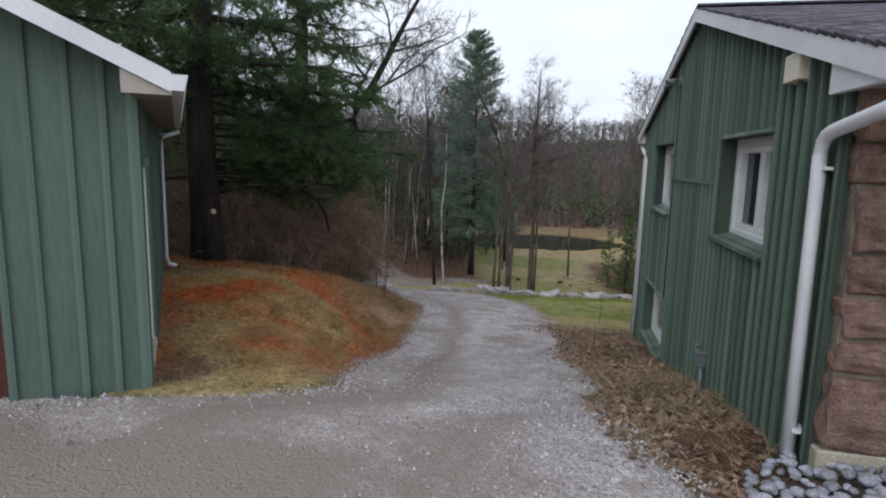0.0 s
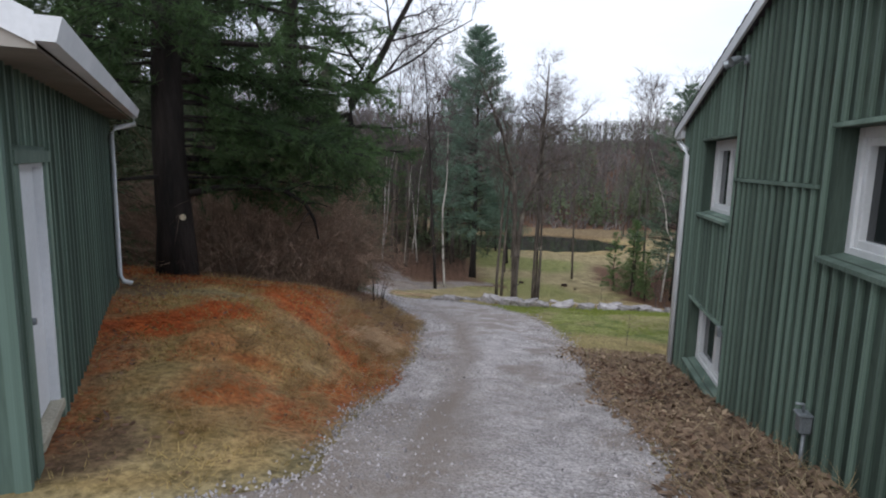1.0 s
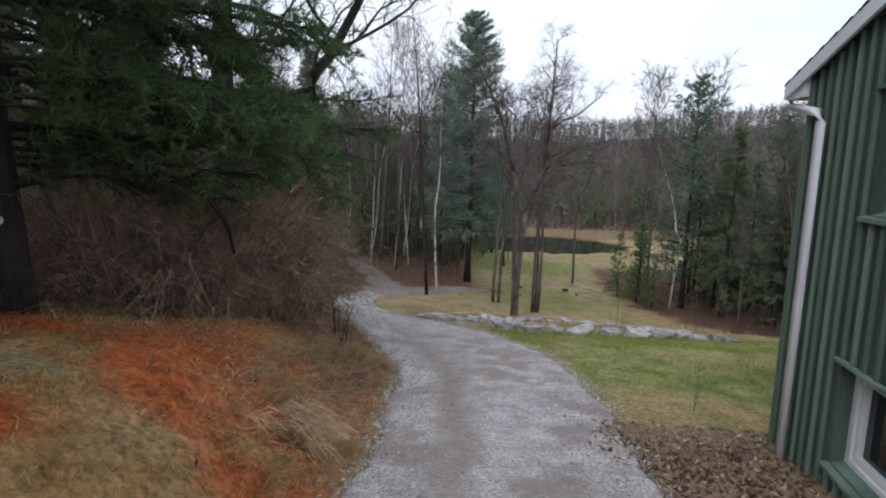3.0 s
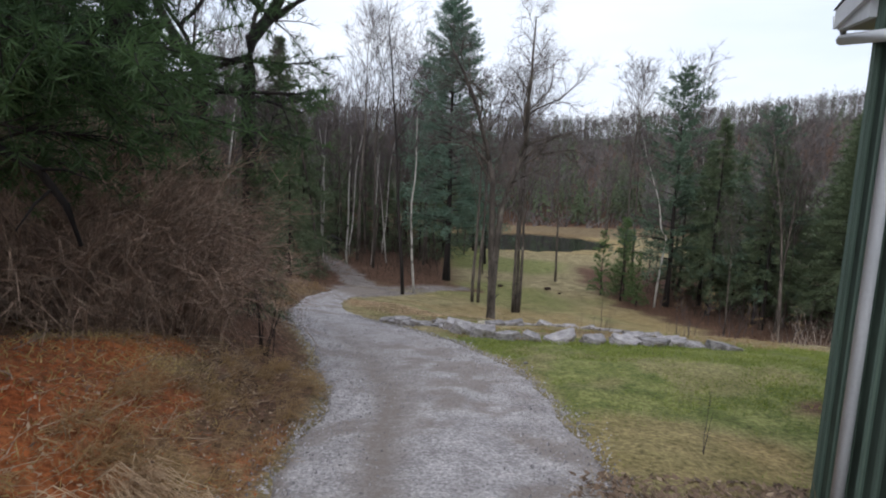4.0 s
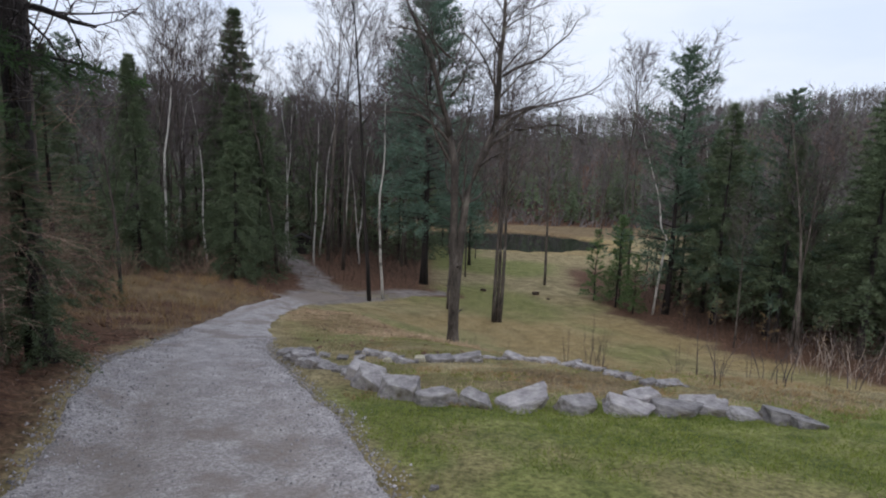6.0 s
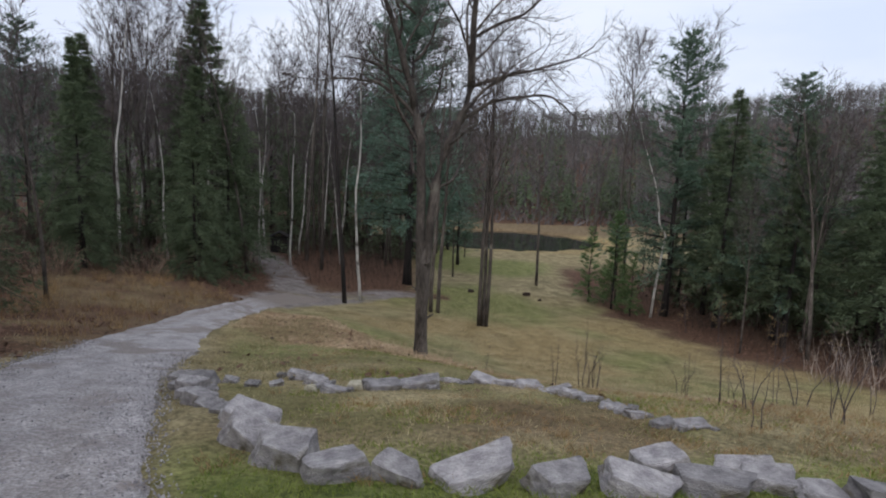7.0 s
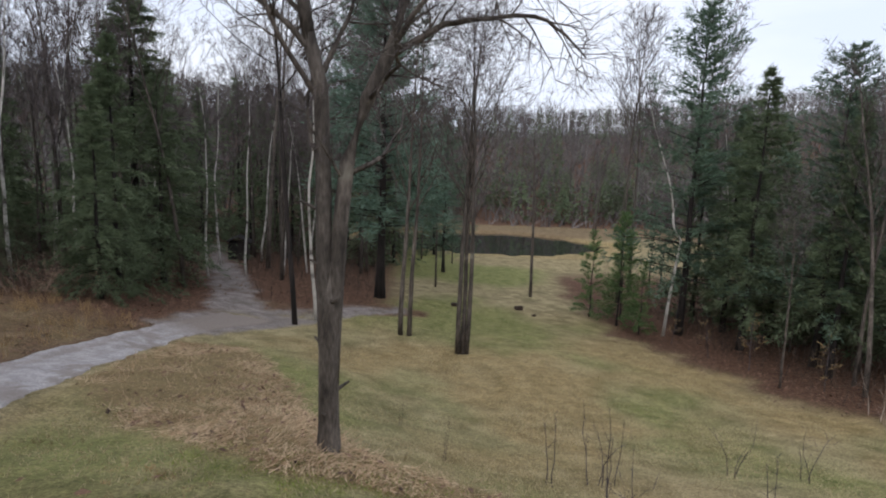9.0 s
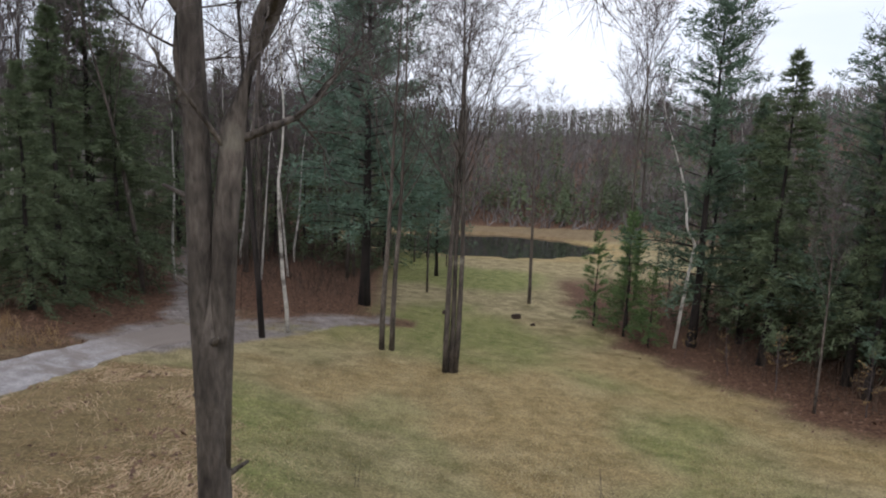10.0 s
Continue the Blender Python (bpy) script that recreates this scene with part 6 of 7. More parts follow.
WEST_WOODS = ((-8.4, 50.5, 1, 0.6), (-12.5, 47, 1, 0.62), (-9.2, 58.8, 2, 1.0), (-15.5, 43, 0, 0.5), (-14.8, 51, 0, 0.62), (-17, 56, 1, 0.85), (-19, 48, 1, 0.8), (-20, 62, 0, 0.7), (-24, 54, 1, 0.9), (-15, 66, 2, 1.0))
for x, y, k, s in BESIDE_DRIVE + EAST_WOODS + DEEP_WOODS + WEST_WOODS:
    place(sp[k], x, y, rng.uniform(0, 6), s * rng.uniform(0.92, 1.08))
for x, y, s in ((27.5, 53.7, 0.84), (8.5, 80, 0.7), (-26, 64, 0.8), (44, 62, 0.9)):
    place(wp[1], x, y, rng.uniform(0, 6), s)

# bare woods
WOOD = dict(levels=2, twigs=6, twig_len=0.85, sides=(6, 3, 3), segs=(7, 4, 2), twig_w=0.028, lift=(0.04, 0.2, 0.1, 0.05), wander=(0.035, 0.1, 0.14, 0.18))
woods = [bare_tree(70, 15, 0.13, **WOOD, kids=(14, 7, 3), start=(0.38, 0.2, 0.2), angle=(38, 38, 40), label="leafless tree of the grey winter woods"),
         bare_tree(71, 17, 0.15, (0.04, 0.02, 1), **WOOD, kids=(14, 7, 3), start=(0.45, 0.2, 0.2), angle=(36, 40, 40), label="leafless tree of the grey winter woods"),
         bare_tree(72, 12, 0.10, (-0.06, 0, 1), **WOOD, kids=(14, 7, 3), start=(0.3, 0.2, 0.2), angle=(34, 40, 40), label="leafless tree of the grey winter woods"),
         bare_tree(73, 16, 0.12, (0.02, 0, 1), **WOOD, kids=(15, 7, 3), start=(0.5, 0.2, 0.2), angle=(28, 36, 40), label="leafless tree of the grey winter woods")]
used = [False] * 4


def plant(x, y, k, s):
    place(woods[k], x, y, rng.uniform(0, 6.28), s, not used[k])
    used[k] = True


def clear_of(x, y):
    if in_road(np.array([x]), np.array([y]), 1.0)[0] or pond_d(x, y) < 1.25:
        return False
    if abs(x + 4.6 + (y - 56) * 0.36) < 2.0 and 52 < y < 80:
        return False
    if abs(y - 58.5 - 0.75 * (x - 0.6)) < 2.6 and -3 < x < 9:
        return False
    return True


count = 0
while count < 46:
    x, y = rng.uniform(-24, 6), rng.uniform(57, 104)
    if not clear_of(x, y) or (x > 1 and y < 66):
        continue
    plant(x, y, rng.randrange(4), rng.uniform(0.85, 1.5) if x > -16 and y < 85 else rng.uniform(0.8, 1.2))
    count += 1
for i in range(12):
    plant(rng.uniform(-26, -12), rng.uniform(52, 78), rng.randrange(4), rng.uniform(0.7, 1.0))
count = 0
while count < 14:
    x, y = rng.uniform(-12, 6), rng.uniform(72, 100)
    if clear_of(x, y):
        plant(x, y, rng.randrange(4), rng.uniform(1.2, 1.55))
        count += 1
count = 0
while count < 38:
    x, y = rng.uniform(21.5, 46), rng.uniform(34, 92)
    if x < 20.5 + 0.12 * (66 - y) + (y > 68) * (y - 68) * 0.7 or not clear_of(x, y):
        continue
    plant(x, y, rng.randrange(4), rng.uniform(0.42, 0.66) if x > 29 else rng.uniform(0.55, 0.9))
    count += 1
count = 0
while count < 24:
    x, y = rng.uniform(-20, 66), rng.uniform(121, 145)
    if y < 127:
        continue
    plant(x, y, rng.randrange(4), rng.uniform(0.8, 1.15))
    count += 1
for x, y, k, s in ((33.5, 112, 3, 0.8), (35, 116, 1, 0.9), (-7.4, 27, 2, 0.9), (-6.8, 30, 3, 0.8), (-8.6, 24, 1, 0.8), (3, 84, 3, 0.9), (6.5, 88, 0, 0.8), (1.5, 92, 1, 0.9), (7.5, 72, 3, 0.8), (9.8, 86, 2, 0.9), (22.5, 70.5, 3, 1.3), (24.5, 73, 3, 1.35), (27.5, 69, 3, 1.35), (30, 54, 1, 0.75), (-10, 40, 2, 0.8), (-14, 33, 3, 1.0), (-12, 30, 0, 0.9), (31.4, 70.6, 1, 1.2)):
    plant(x, y, k, s)


# far woods on the hills: one thicket of simple trees
def far_woods():
    R = np.random.default_rng(9)
    n = 6400
    x, y = R.uniform(-190, 260, n), R.uniform(136, 240, n)
    x2, y2 = R.uniform(46, 190, 1500), R.uniform(20, 150, 1500)
    x3, y3 = R.uniform(-150, -26, 1300), R.uniform(20, 150, 1300)
    x, y = np.concatenate([x, x2, x3]), np.concatenate([y, y2, y3])
    z = height(x, y)
    h = R.uniform(8.5, 11.5, len(x))
    out = []
    base = np.stack([x, y, z - 0.3], -1)
    out.append(slivers(base, np.tile([0.0, 0, 1], (len(x), 1)) + R.normal(size=(len(x), 3)) * 0.04, h, 0.22, R))
    for k in range(16):
        f = R.uniform(0.12, 0.95, len(x)) if k % 2 else R.uniform(0.6, 1.0, len(x))
        p = base + np.stack([np.zeros_like(h), np.zeros_like(h), h * f], -1)
        d = R.normal(size=(len(x), 3)) * np.array([0.6, 0.6, 0.1]) + np.array([0, 0, 0.75])
        out.append(slivers(p, unit(d), h * R.uniform(0.15, 0.4, len(x)) * (1.3 - 0.8 * f), 0.11, R))
    m = 14000
    x, y = R.uniform(-190, 260, m), R.uniform(128, 245, m)
    p = np.stack([x, y, height(x, y) - 0.2], -1)
    for k in range(2):
        d = unit(R.normal(size=p.shape) * np.array([0.5, 0.5, 0.1]) + np.array([0, 0, 1.0]))
        out.append(slivers(p, d, R.uniform(1.5, 5.0, m), 0.3, R))
    for n, x0, x1, y0, y1 in ((20000, -190, 260, 165, 242), (5000, 46, 190, 40, 150), (3000, -150, -26, 60, 150)):
        x, y = R.uniform(x0, x1, n), R.uniform(y0, y1, n)
        p = np.stack([x, y, height(x, y) + R.uniform(4.0, 8.6, n)], -1)
        d = unit(R.normal(size=p.shape) * np.array([0.75, 0.75, 0.1]) + np.array([0, 0, 0.8]))
        out.append(slivers(p, d, R.uniform(1.2, 2.6, n), 0.22, R))
    return np.concatenate(out)


# Grey-brown twigs with the distance haze painted in as a paler tone.
fw = soup("far_woods", far_woods(), material("haze_paled_distant_twigs", lin(90, 86, 85), lin(118, 112, 109), 0.05, 0.6, 0.95, 0.0, island=0.3), 3)
tagged(fw, "distant leafless woods covering the hills", "woods", kind="stuff")


def far_conifers():
    """Dark pointed evergreens scattered through the leafless hills."""
    Q = np.random.default_rng(29)
    out = []
    spots = []
    for n, x0, x1, y0, y1 in ((420, -150, 240, 142, 235), (90, -30, 80, 132, 175), (120, 46, 120, 40, 150), (60, -80, -26, 40, 140)):
        spots.append(np.stack([Q.uniform(x0, x1, n), Q.uniform(y0, y1, n)], -1))
    spots = np.concatenate(spots)
    for x, y in spots:
        h = Q.uniform(6, 14)
        n = int(110 * (1.3 if y < 180 else 0.8))
        f = Q.random(n) ** 0.8
        a = Q.uniform(0, 6.28, n)
        rad = h * 0.2 * (1 - f) * Q.uniform(0.2, 0.9, n)
        p = np.stack([x + np.cos(a) * rad, y + np.sin(a) * rad, ground_z(x, y) + 0.4 + f * h * 0.94], -1)
        d = unit(np.stack([np.cos(a), np.sin(a), Q.normal(size=n) * 0.4 - 0.1], -1))
        out.append(slivers(p, d, h * 0.12 * (1.25 - f), 0.55 * (1.2 - f), Q))
    return np.concatenate(out)


fc = soup("far_conifers", far_conifers(), M_SPRUCE, 3)
tagged(fc, "dark evergreens scattered through the distant woods", "woods", kind="stuff")


def undergrowth():
    """Whips and saplings that fill the woods between the trunks."""
    Q = np.random.default_rng(19)
    out = []
    for n, x0, x1, y0, y1, h in ((10000, -26, 5.5, 58, 112, 2.4), (7000, 23.5, 50, 30, 92, 2.0), (14000, -40, 70, 121, 165, 3.4), (5000, -24, -11, 15, 58, 2.2)):
        x, y = Q.uniform(x0, x1, n), Q.uniform(y0, y1, n)
        keep = zones(x, y)[3] > 0.96
        keep &= ~((np.abs(x + 4.6 + (y - 56) * 0.36) < 1.6) & (y > 50) & (y < 82)) & ~((np.abs(y - 58.5 - 0.75 * (x - 0.6)) < 2.2) & (x > -4) & (x < 10))
        keep &= ~((x < 6) & (x > -6) & (y < 66) & (Q.random(n) < 0.85))
        x, y = x[keep], y[keep]
        p = np.stack([x, y, height(x, y) - 0.05], -1)
        d = unit(Q.normal(size=p.shape) * np.array([0.28, 0.28, 0.05]) + np.array([0, 0, 1.0]))
        hh = h * (0.12 + 1.5 * Q.random(len(p)) ** 2.0)
        out.append(slivers(p, d, hh, 0.03, Q))
        for k in range(3):
            f = Q.uniform(0.25, 0.8, len(p))
            q = p + d * (hh * f)[:, None]
            out.append(slivers(q, unit(d + Q.normal(size=p.shape) * 0.6), hh * 0.4, 0.018, Q))
    return np.concatenate(out)


ug = soup("undergrowth", undergrowth(), material("dark_brown_undergrowth_stem", lin(56, 48, 43), lin(92, 78, 67), 0.3, 3.0, 0.95, 0.0, island=0.4), 3)
tagged(ug, "dense bare undergrowth between the trees", "undergrowth", kind="stuff")

# a small dark hut deep in the woods
hut = empty("hut", Matrix.Translation((-9.3, 74.0, ground_z(-9.3, 74.0) + 0.1)) @ Matrix.Rotation(0.15, 4, "Z") @ Matrix.Scale(0.8, 4))
tagged(hut, "small dark wooden hut deep in the woods", "hut")
M_HUT = material("black_weathered_plank", lin(30, 27, 26), lin(46, 42, 40), 3.0, 30, 0.95, 0.4, 0.01)
part("wall", box_bm(-1.0, 1.0, -0.9, 0.9, -0.3, 1.7), M_HUT, hut)
part("roof", prism_bm([(-1.3, 1.65), (0, 2.3), (1.3, 1.65), (1.3, 1.75), (0, 2.4), (-1.3, 1.75)], -1.15, 1.15), M_HUT, hut)

# brush
M_CANE = material("pale_grey_bare_cane", lin(132, 118, 108), lin(176, 162, 150), 2.0, 20, 0.9, 0.0, per_object=0.15, island=0.3)
br = [shrub(81, 3.9, 3.4, 230, side=20, label="high tangle of leafless red-brown brush"), shrub(82, 2.9, 2.6, 130, side=15), shrub(83, 1.7, 1.8, 60, side=8, label="low tangle of bare brown stems")]
place(br[0], -4.2, 18.9, 0, 0.8, True)
place(br[1], -3.0, 18.9, 1, 0.8, True)
place(br[2], -2.5, 18.0, 2, 0.75, True)
for x, y, k, s in ((-5.2, 19.8, 0, 0.85), (-3.8, 17.9, 1, 0.9), (-5.4, 21.8, 0, 0.9), (-6.6, 26.0, 1, 0.8), (-7.6, 28.4, 1, 0.8), (-7.0, 24.6, 0, 0.85), (-6.4, 20.6, 0, 1.0), (-6.8, 23.0, 0, 1.0), (-4.6, 17.6, 1, 0.9), (-5.8, 18.2, 1, 1.0), (-3.0, 17.2, 2, 0.7), (-8.6, 29.6, 0, 0.8), (-2.9, 19.8, 1, 0.6), (-10.0, 33, 1, 0.7), (-4.2, 20.6, 1, 0.8), (-3.4, 19.8, 1, 0.75),
                   (-10.4, 48.5, 2, 1.0), (-12.5, 44.5, 2, 1.0), (-9.6, 50.5, 2, 1.1), (-13.5, 40, 1, 0.8)):
    place(br[k], x, y, rng.uniform(0, 6), s * rng.uniform(0.92, 1.08))
sap = [shrub(91, 1.7, 0.5, 3, "sapling", "thin bare saplings in dry grass", M_TWIG, 5, 0.012, True), shrub(92, 1.3, 0.3, 2, "sapling", "thin bare saplings in dry grass", M_TWIG, 4, 0.011, True)]
place(sap[0], 8.2, 31.2, 0, 1.0, True)
place(sap[1], 9.8, 35.6, 0, 1.0, True)
for x, y, k, s in ((8.6, 25.4, 1, 0.7), (9.3, 27.7, 1, 0.9), (9.7, 27.4, 0, 0.8), (12.1, 29.4, 0, 1.0), (11.5, 33.2, 1, 1.0), (10.4, 26.2, 0, 0.8), (11.2, 27.2, 1, 1.0), (12.6, 31, 1, 1.0), (13.6, 37.6, 0, 0.9), (15.6, 37.7, 0, 0.9), (8.3, 35.3, 1, 1.1), (9.5, 35.7, 0, 1.0), (6.3, 35.9, 1, 0.6), (5.3, 38.6, 1, 0.5), (13.4, 28.0, 0, 1.0), (14.6, 30.5, 1, 1.0), (4.4, 15.9, 1, 0.5)):
    place(sap[k], x, y, rng.uniform(0, 6), s)
dark = shrub(95, 0.95, 0.55, 5, "shrub", "small dark leafless shrub at the end of the bank", M_BARK, 5, 0.022, True)
place(dark, -1.55, 19.5, 0.6, 1.0, True)
edge = shrub(93, 2.2, 2.2, 6, "brush", "pale bare stems along the wood's edge", M_CANE, 6, 0.014, True)
for i, (x, y) in enumerate(((24.4, 45.2), (25.4, 44.6), (23.6, 43.6), (24.8, 43.0), (26.2, 45.4), (23.9, 41.6), (25.0, 40.6), (22.9, 42.4), (26.0, 42.2), (23.4, 40.2))):
    place(edge, x, y, rng.uniform(0, 6), rng.uniform(0.7, 1.1), i == 0)



def leafy_sapling(seed, h):
    """A thin sapling that has kept its dry tan leaves."""
    g, Q = random.Random(seed), np.random.default_rng(seed)
    tree = empty("sapling")
    tagged(tree, "thin sapling still holding dry tan leaves", "sapling")
    acc, seats = ([], []), []
    pts = [Vector((0, 0, -0.1))]
    d = Vector((0.05, 0, 1))
    for k in range(6):
        d = (d + Vector((g.gauss(0, 0.06), g.gauss(0, 0.06), 0))).normalized()
        pts.append(pts[-1] + d * h / 6)
    tube(acc, pts, [0.03 * (1 - 0.13 * k) for k in range(7)], 5)
    for k in range(16):
        i = g.randrange(1, 6)
        q = pts[i].lerp(pts[i + 1], g.random())
        a = g.uniform(0, 6.28)
        tip = q + Vector((math.cos(a), math.sin(a), g.uniform(0.0, 0.6))) * h * 0.24 * (1.15 - 0.12 * i)
        tube(acc, [q, q.lerp(tip, 0.6) + Vector((0, 0, 0.03)), tip], [0.012, 0.008, 0.003], 3)
        seats += [q.lerp(tip, g.uniform(0.35, 1.0))[:] for _ in range(12)]
    mesh_object("trunk", *acc, M_TWIG, tree)
    p = np.array(seats) + Q.normal(size=(len(seats), 3)) * 0.06
    a, b = unit(Q.normal(size=p.shape)), unit(Q.normal(size=p.shape))
    s = Q.uniform(0.035, 0.07, (len(p), 1))
    leaf = soup("foliage", np.stack([p - a * s, p - b * s * 0.5, p + a * s, p + b * s * 0.5], 1).reshape(-1, 3), M_TANLEAF, 4, tree)
    leaf["kind"] = "stuff"
    return tree


tan_sap = leafy_sapling(97, 3.4)
for i, (x, y, s) in enumerate(((23.2, 52.6, 1.0), (22.4, 55.2, 0.8), (24.8, 49.2, 0.9), (21.8, 58.6, 0.7), (26.4, 47.2, 0.8))):
    place(tan_sap, x, y, 1.3 * i, s, i == 0)

# pale dead limbs caught in the brush
fallen = []
for i in range(3):
    acc = ([], [])
    g = random.Random(300 + i)
    d = Vector((1, 0.1, 0.25)).normalized()
    pts = [Vector((0, 0, 0))]
    for k in range(7):
        d = (d + Vector((g.gauss(0, 0.12), g.gauss(0, 0.2), g.gauss(-0.05, 0.16)))).normalized()
        pts.append(pts[-1] + d * 0.3)
    tube(acc, pts, [0.022 * (1 - 0.1 * k) for k in range(8)], 5)
    for k in (2, 3, 4, 5):
        e = pts[k] + Vector((g.uniform(0.1, 0.4), g.uniform(-0.4, 0.4), g.uniform(0.05, 0.45)))
        tube(acc, [pts[k], pts[k].lerp(e, 0.5) + Vector((0, 0, 0.04)), e], [0.012, 0.009, 0.004], 4)
    ob = mesh_object("dead_branch", *acc, material("bleached_dead_wood", lin(118, 104, 92), lin(150, 138, 124), 4, 30, 0.9, 0.3, 0.005) if i == 0 else fallen[0].data.materials[0])
    tagged(ob, "bleached dead branch caught in the brush", "branch", "dead branches in the brush")
    fallen.append(ob)
spots = [(-2.6, 18.9, 0.5, 2.6), (-2.3, 19.6, 0.35, 3.4), (-2.8, 20.2, 0.9, 0.4), (-1.9, 20.6, 0.5, 2.9), (-2.4, 21.4, 0.8, 1.8), (-3.3, 18.6, 0.8, 0.2), (-2.0, 18.0, 0.15, 2.2), (-2.2, 22.2, 0.6, 3.6), (-3.0, 17.6, 0.2, 1.2), (-2.2, 14.6, 0.03, 2.9), (-1.9, 15.6, 0.02, 0.3), (-2.6, 15.2, 0.03, 1.4), (-1.6, 14.3, 0.02, 2.2), (-2.9, 14.2, 0.03, 3.3), (-1.4, 16.6, 0.02, 1.0)]
g = random.Random(61)
spots += [(-2.9 + 0.075 * k + g.uniform(-0.5, 0.3), 17.3 + 0.26 * k, g.uniform(0.2, 1.7), g.uniform(-0.9, 0.9) + (math.pi if k % 3 else 0)) for k in range(13)]
for i, (x, y, up, turn) in enumerate(spots):
    m = Matrix.Translation((x, y, ground_z(x, y) + up)) @ Matrix.Rotation(turn, 4, "Z") @ Matrix.Scale(0.62 if i < 9 else 0.42 if i < 15 else 0.75, 4)
    if i < 3:
        fallen[i].matrix_world = m
    else:
        copy_thing(fallen[i % 3], m)


# ---- boulders and cobbles ----
def boulder_mesh(seed, mat, cut=0.07):
    r = random.Random(seed)
    bm = bmesh.new()
    for sx in (-1, 1):
        for sy in (-1, 1):
            for sz in (-1, 1):
                k = r.uniform(0.55, 1.0) if r.random() < 0.45 else r.uniform(0.85, 1.0)
                bm.verts.new((sx * k * r.uniform(0.8, 1.0), sy * k * r.uniform(0.8, 1.0), sz * r.uniform(0.7, 1.0)))
    for k in range(4):
        d = Vector((r.gauss(0, 1), r.gauss(0, 1), r.gauss(0, 0.5)))
        bm.verts.new(d / max(abs(d.x), abs(d.y), abs(d.z)) * r.uniform(0.9, 1.08))
    bmesh.ops.convex_hull(bm, input=bm.verts)
    bmesh.ops.delete(bm, geom=[v for v in bm.verts if not v.link_faces], context="VERTS")
    bmesh.ops.dissolve_limit(bm, angle_limit=radians(14), verts=bm.verts, edges=bm.edges)
    for axis in range(3):
        lo, hi = min(v.co[axis] for v in bm.verts), max(v.co[axis] for v in bm.verts)
        for v in bm.verts:
            v.co[axis] = (v.co[axis] - lo) / (hi - lo) - 0.5
    bmesh.ops.bevel(bm, geom=list(bm.edges), offset=cut * 0.4, segments=1, affect="EDGES", clamp_overlap=True)
    bmesh.ops.triangulate(bm, faces=bm.faces)
    bmesh.ops.subdivide_edges(bm, edges=list(bm.edges), cuts=2, use_grid_fill=True)
    bmesh.ops.triangulate(bm, faces=bm.faces)
    for v in bm.verts:
        p = v.co + Vector((seed * 3.1, 0, 0))
        v.co += noise.noise_vector(p * 2.4) * 0.055 + noise.noise_vector(p * 7.0) * 0.028
    bmesh.ops.recalc_face_normals(bm, faces=bm.faces)
    me = bpy.data.meshes.new("boulder")
    bm.to_mesh(me)
    bm.free()
    me.materials.append(mat)
    return me


CLOD = boulder_mesh(130, material("dark_rotten_stump_wood", lin(46, 37, 31), lin(74, 60, 50), 5.0, 40, 0.95, 0.8, 0.02))
BOULDERS = [boulder_mesh(s, M_ROCK) for s in range(100, 110)]
PALE = boulder_mesh(120, M_PALEROCK)
rng = random.Random(77)


def boulder(x, y, w, d, h, me=None, label="angular grey limestone boulder in a low wall", group="boulders of the low dry-stone wall", sink=0.3, tilt=0.15):
    ob = new("boulder", me or BOULDERS[rng.randrange(10)])
    ob.matrix_world = Matrix.Translation((x, y, ground_z(x, y) + h * (0.5 - sink))) @ Matrix.Rotation(rng.uniform(-0.5, 0.5), 4, "Z") @ Matrix.Rotation(rng.uniform(-tilt, tilt), 4, "X") @ Matrix.Rotation(rng.uniform(-tilt, tilt), 4, "Y") @ Matrix.Diagonal((w, d, h, 1))
    tagged(ob, label, "boulder", group)
    return ob


for x, y, w, h in ((0.0, 27.6, 0.4, 0.28), (0.4, 27.3, 0.5, 0.36), (0.55, 26.6, 0.46, 0.4), (0.72, 26.1, 0.36, 0.3), (1.0, 25.75, 0.46, 0.34), (1.25, 25.4, 0.36, 0.28), (1.6, 25.0, 0.5, 0.36), (2.02, 24.5, 0.75, 0.62), (2.2, 23.9, 0.66, 0.6), (2.65, 23.45, 0.66, 0.56),
                   (3.15, 23.15, 0.72, 0.5), (3.8, 23.1, 0.62, 0.52), (4.5, 23.1, 0.98, 0.46), (5.25, 22.95, 0.74, 0.46), (5.95, 22.9, 0.8, 0.42), (6.65, 22.95, 0.84, 0.46), (7.15, 23.3, 0.6, 0.5), (7.6, 22.85, 0.7, 0.34), (8.15, 22.75, 0.78, 0.5), (8.25, 22.45, 0.5, 0.3)):
    q = 1.05 if x < 1.3 else 0.86
    boulder(x, y, q * w * rng.uniform(0.98, 1.14), q * w * rng.uniform(0.65, 0.9), q * h * (0.8 if x < 2.8 else 0.58), sink=0.34, tilt=0.25)
for x, y, w, h in ((6.3, 23.35, 0.55, 0.5), (7.25, 23.1, 0.6, 0.35), (0.8, 26.6, 0.3, 0.22), (1.45, 25.45, 0.3, 0.22), (0.3, 26.85, 0.34, 0.28), (0.85, 25.95, 0.3, 0.26), (1.75, 24.7, 0.34, 0.3), (1.95, 24.3, 0.34, 0.22), (0.85, 27.5, 0.26, 0.2), (1.3, 27.2, 0.24, 0.18), (1.65, 27.3, 0.24, 0.16)):
    boulder(x, y, w, w * 0.8, h * 0.65)
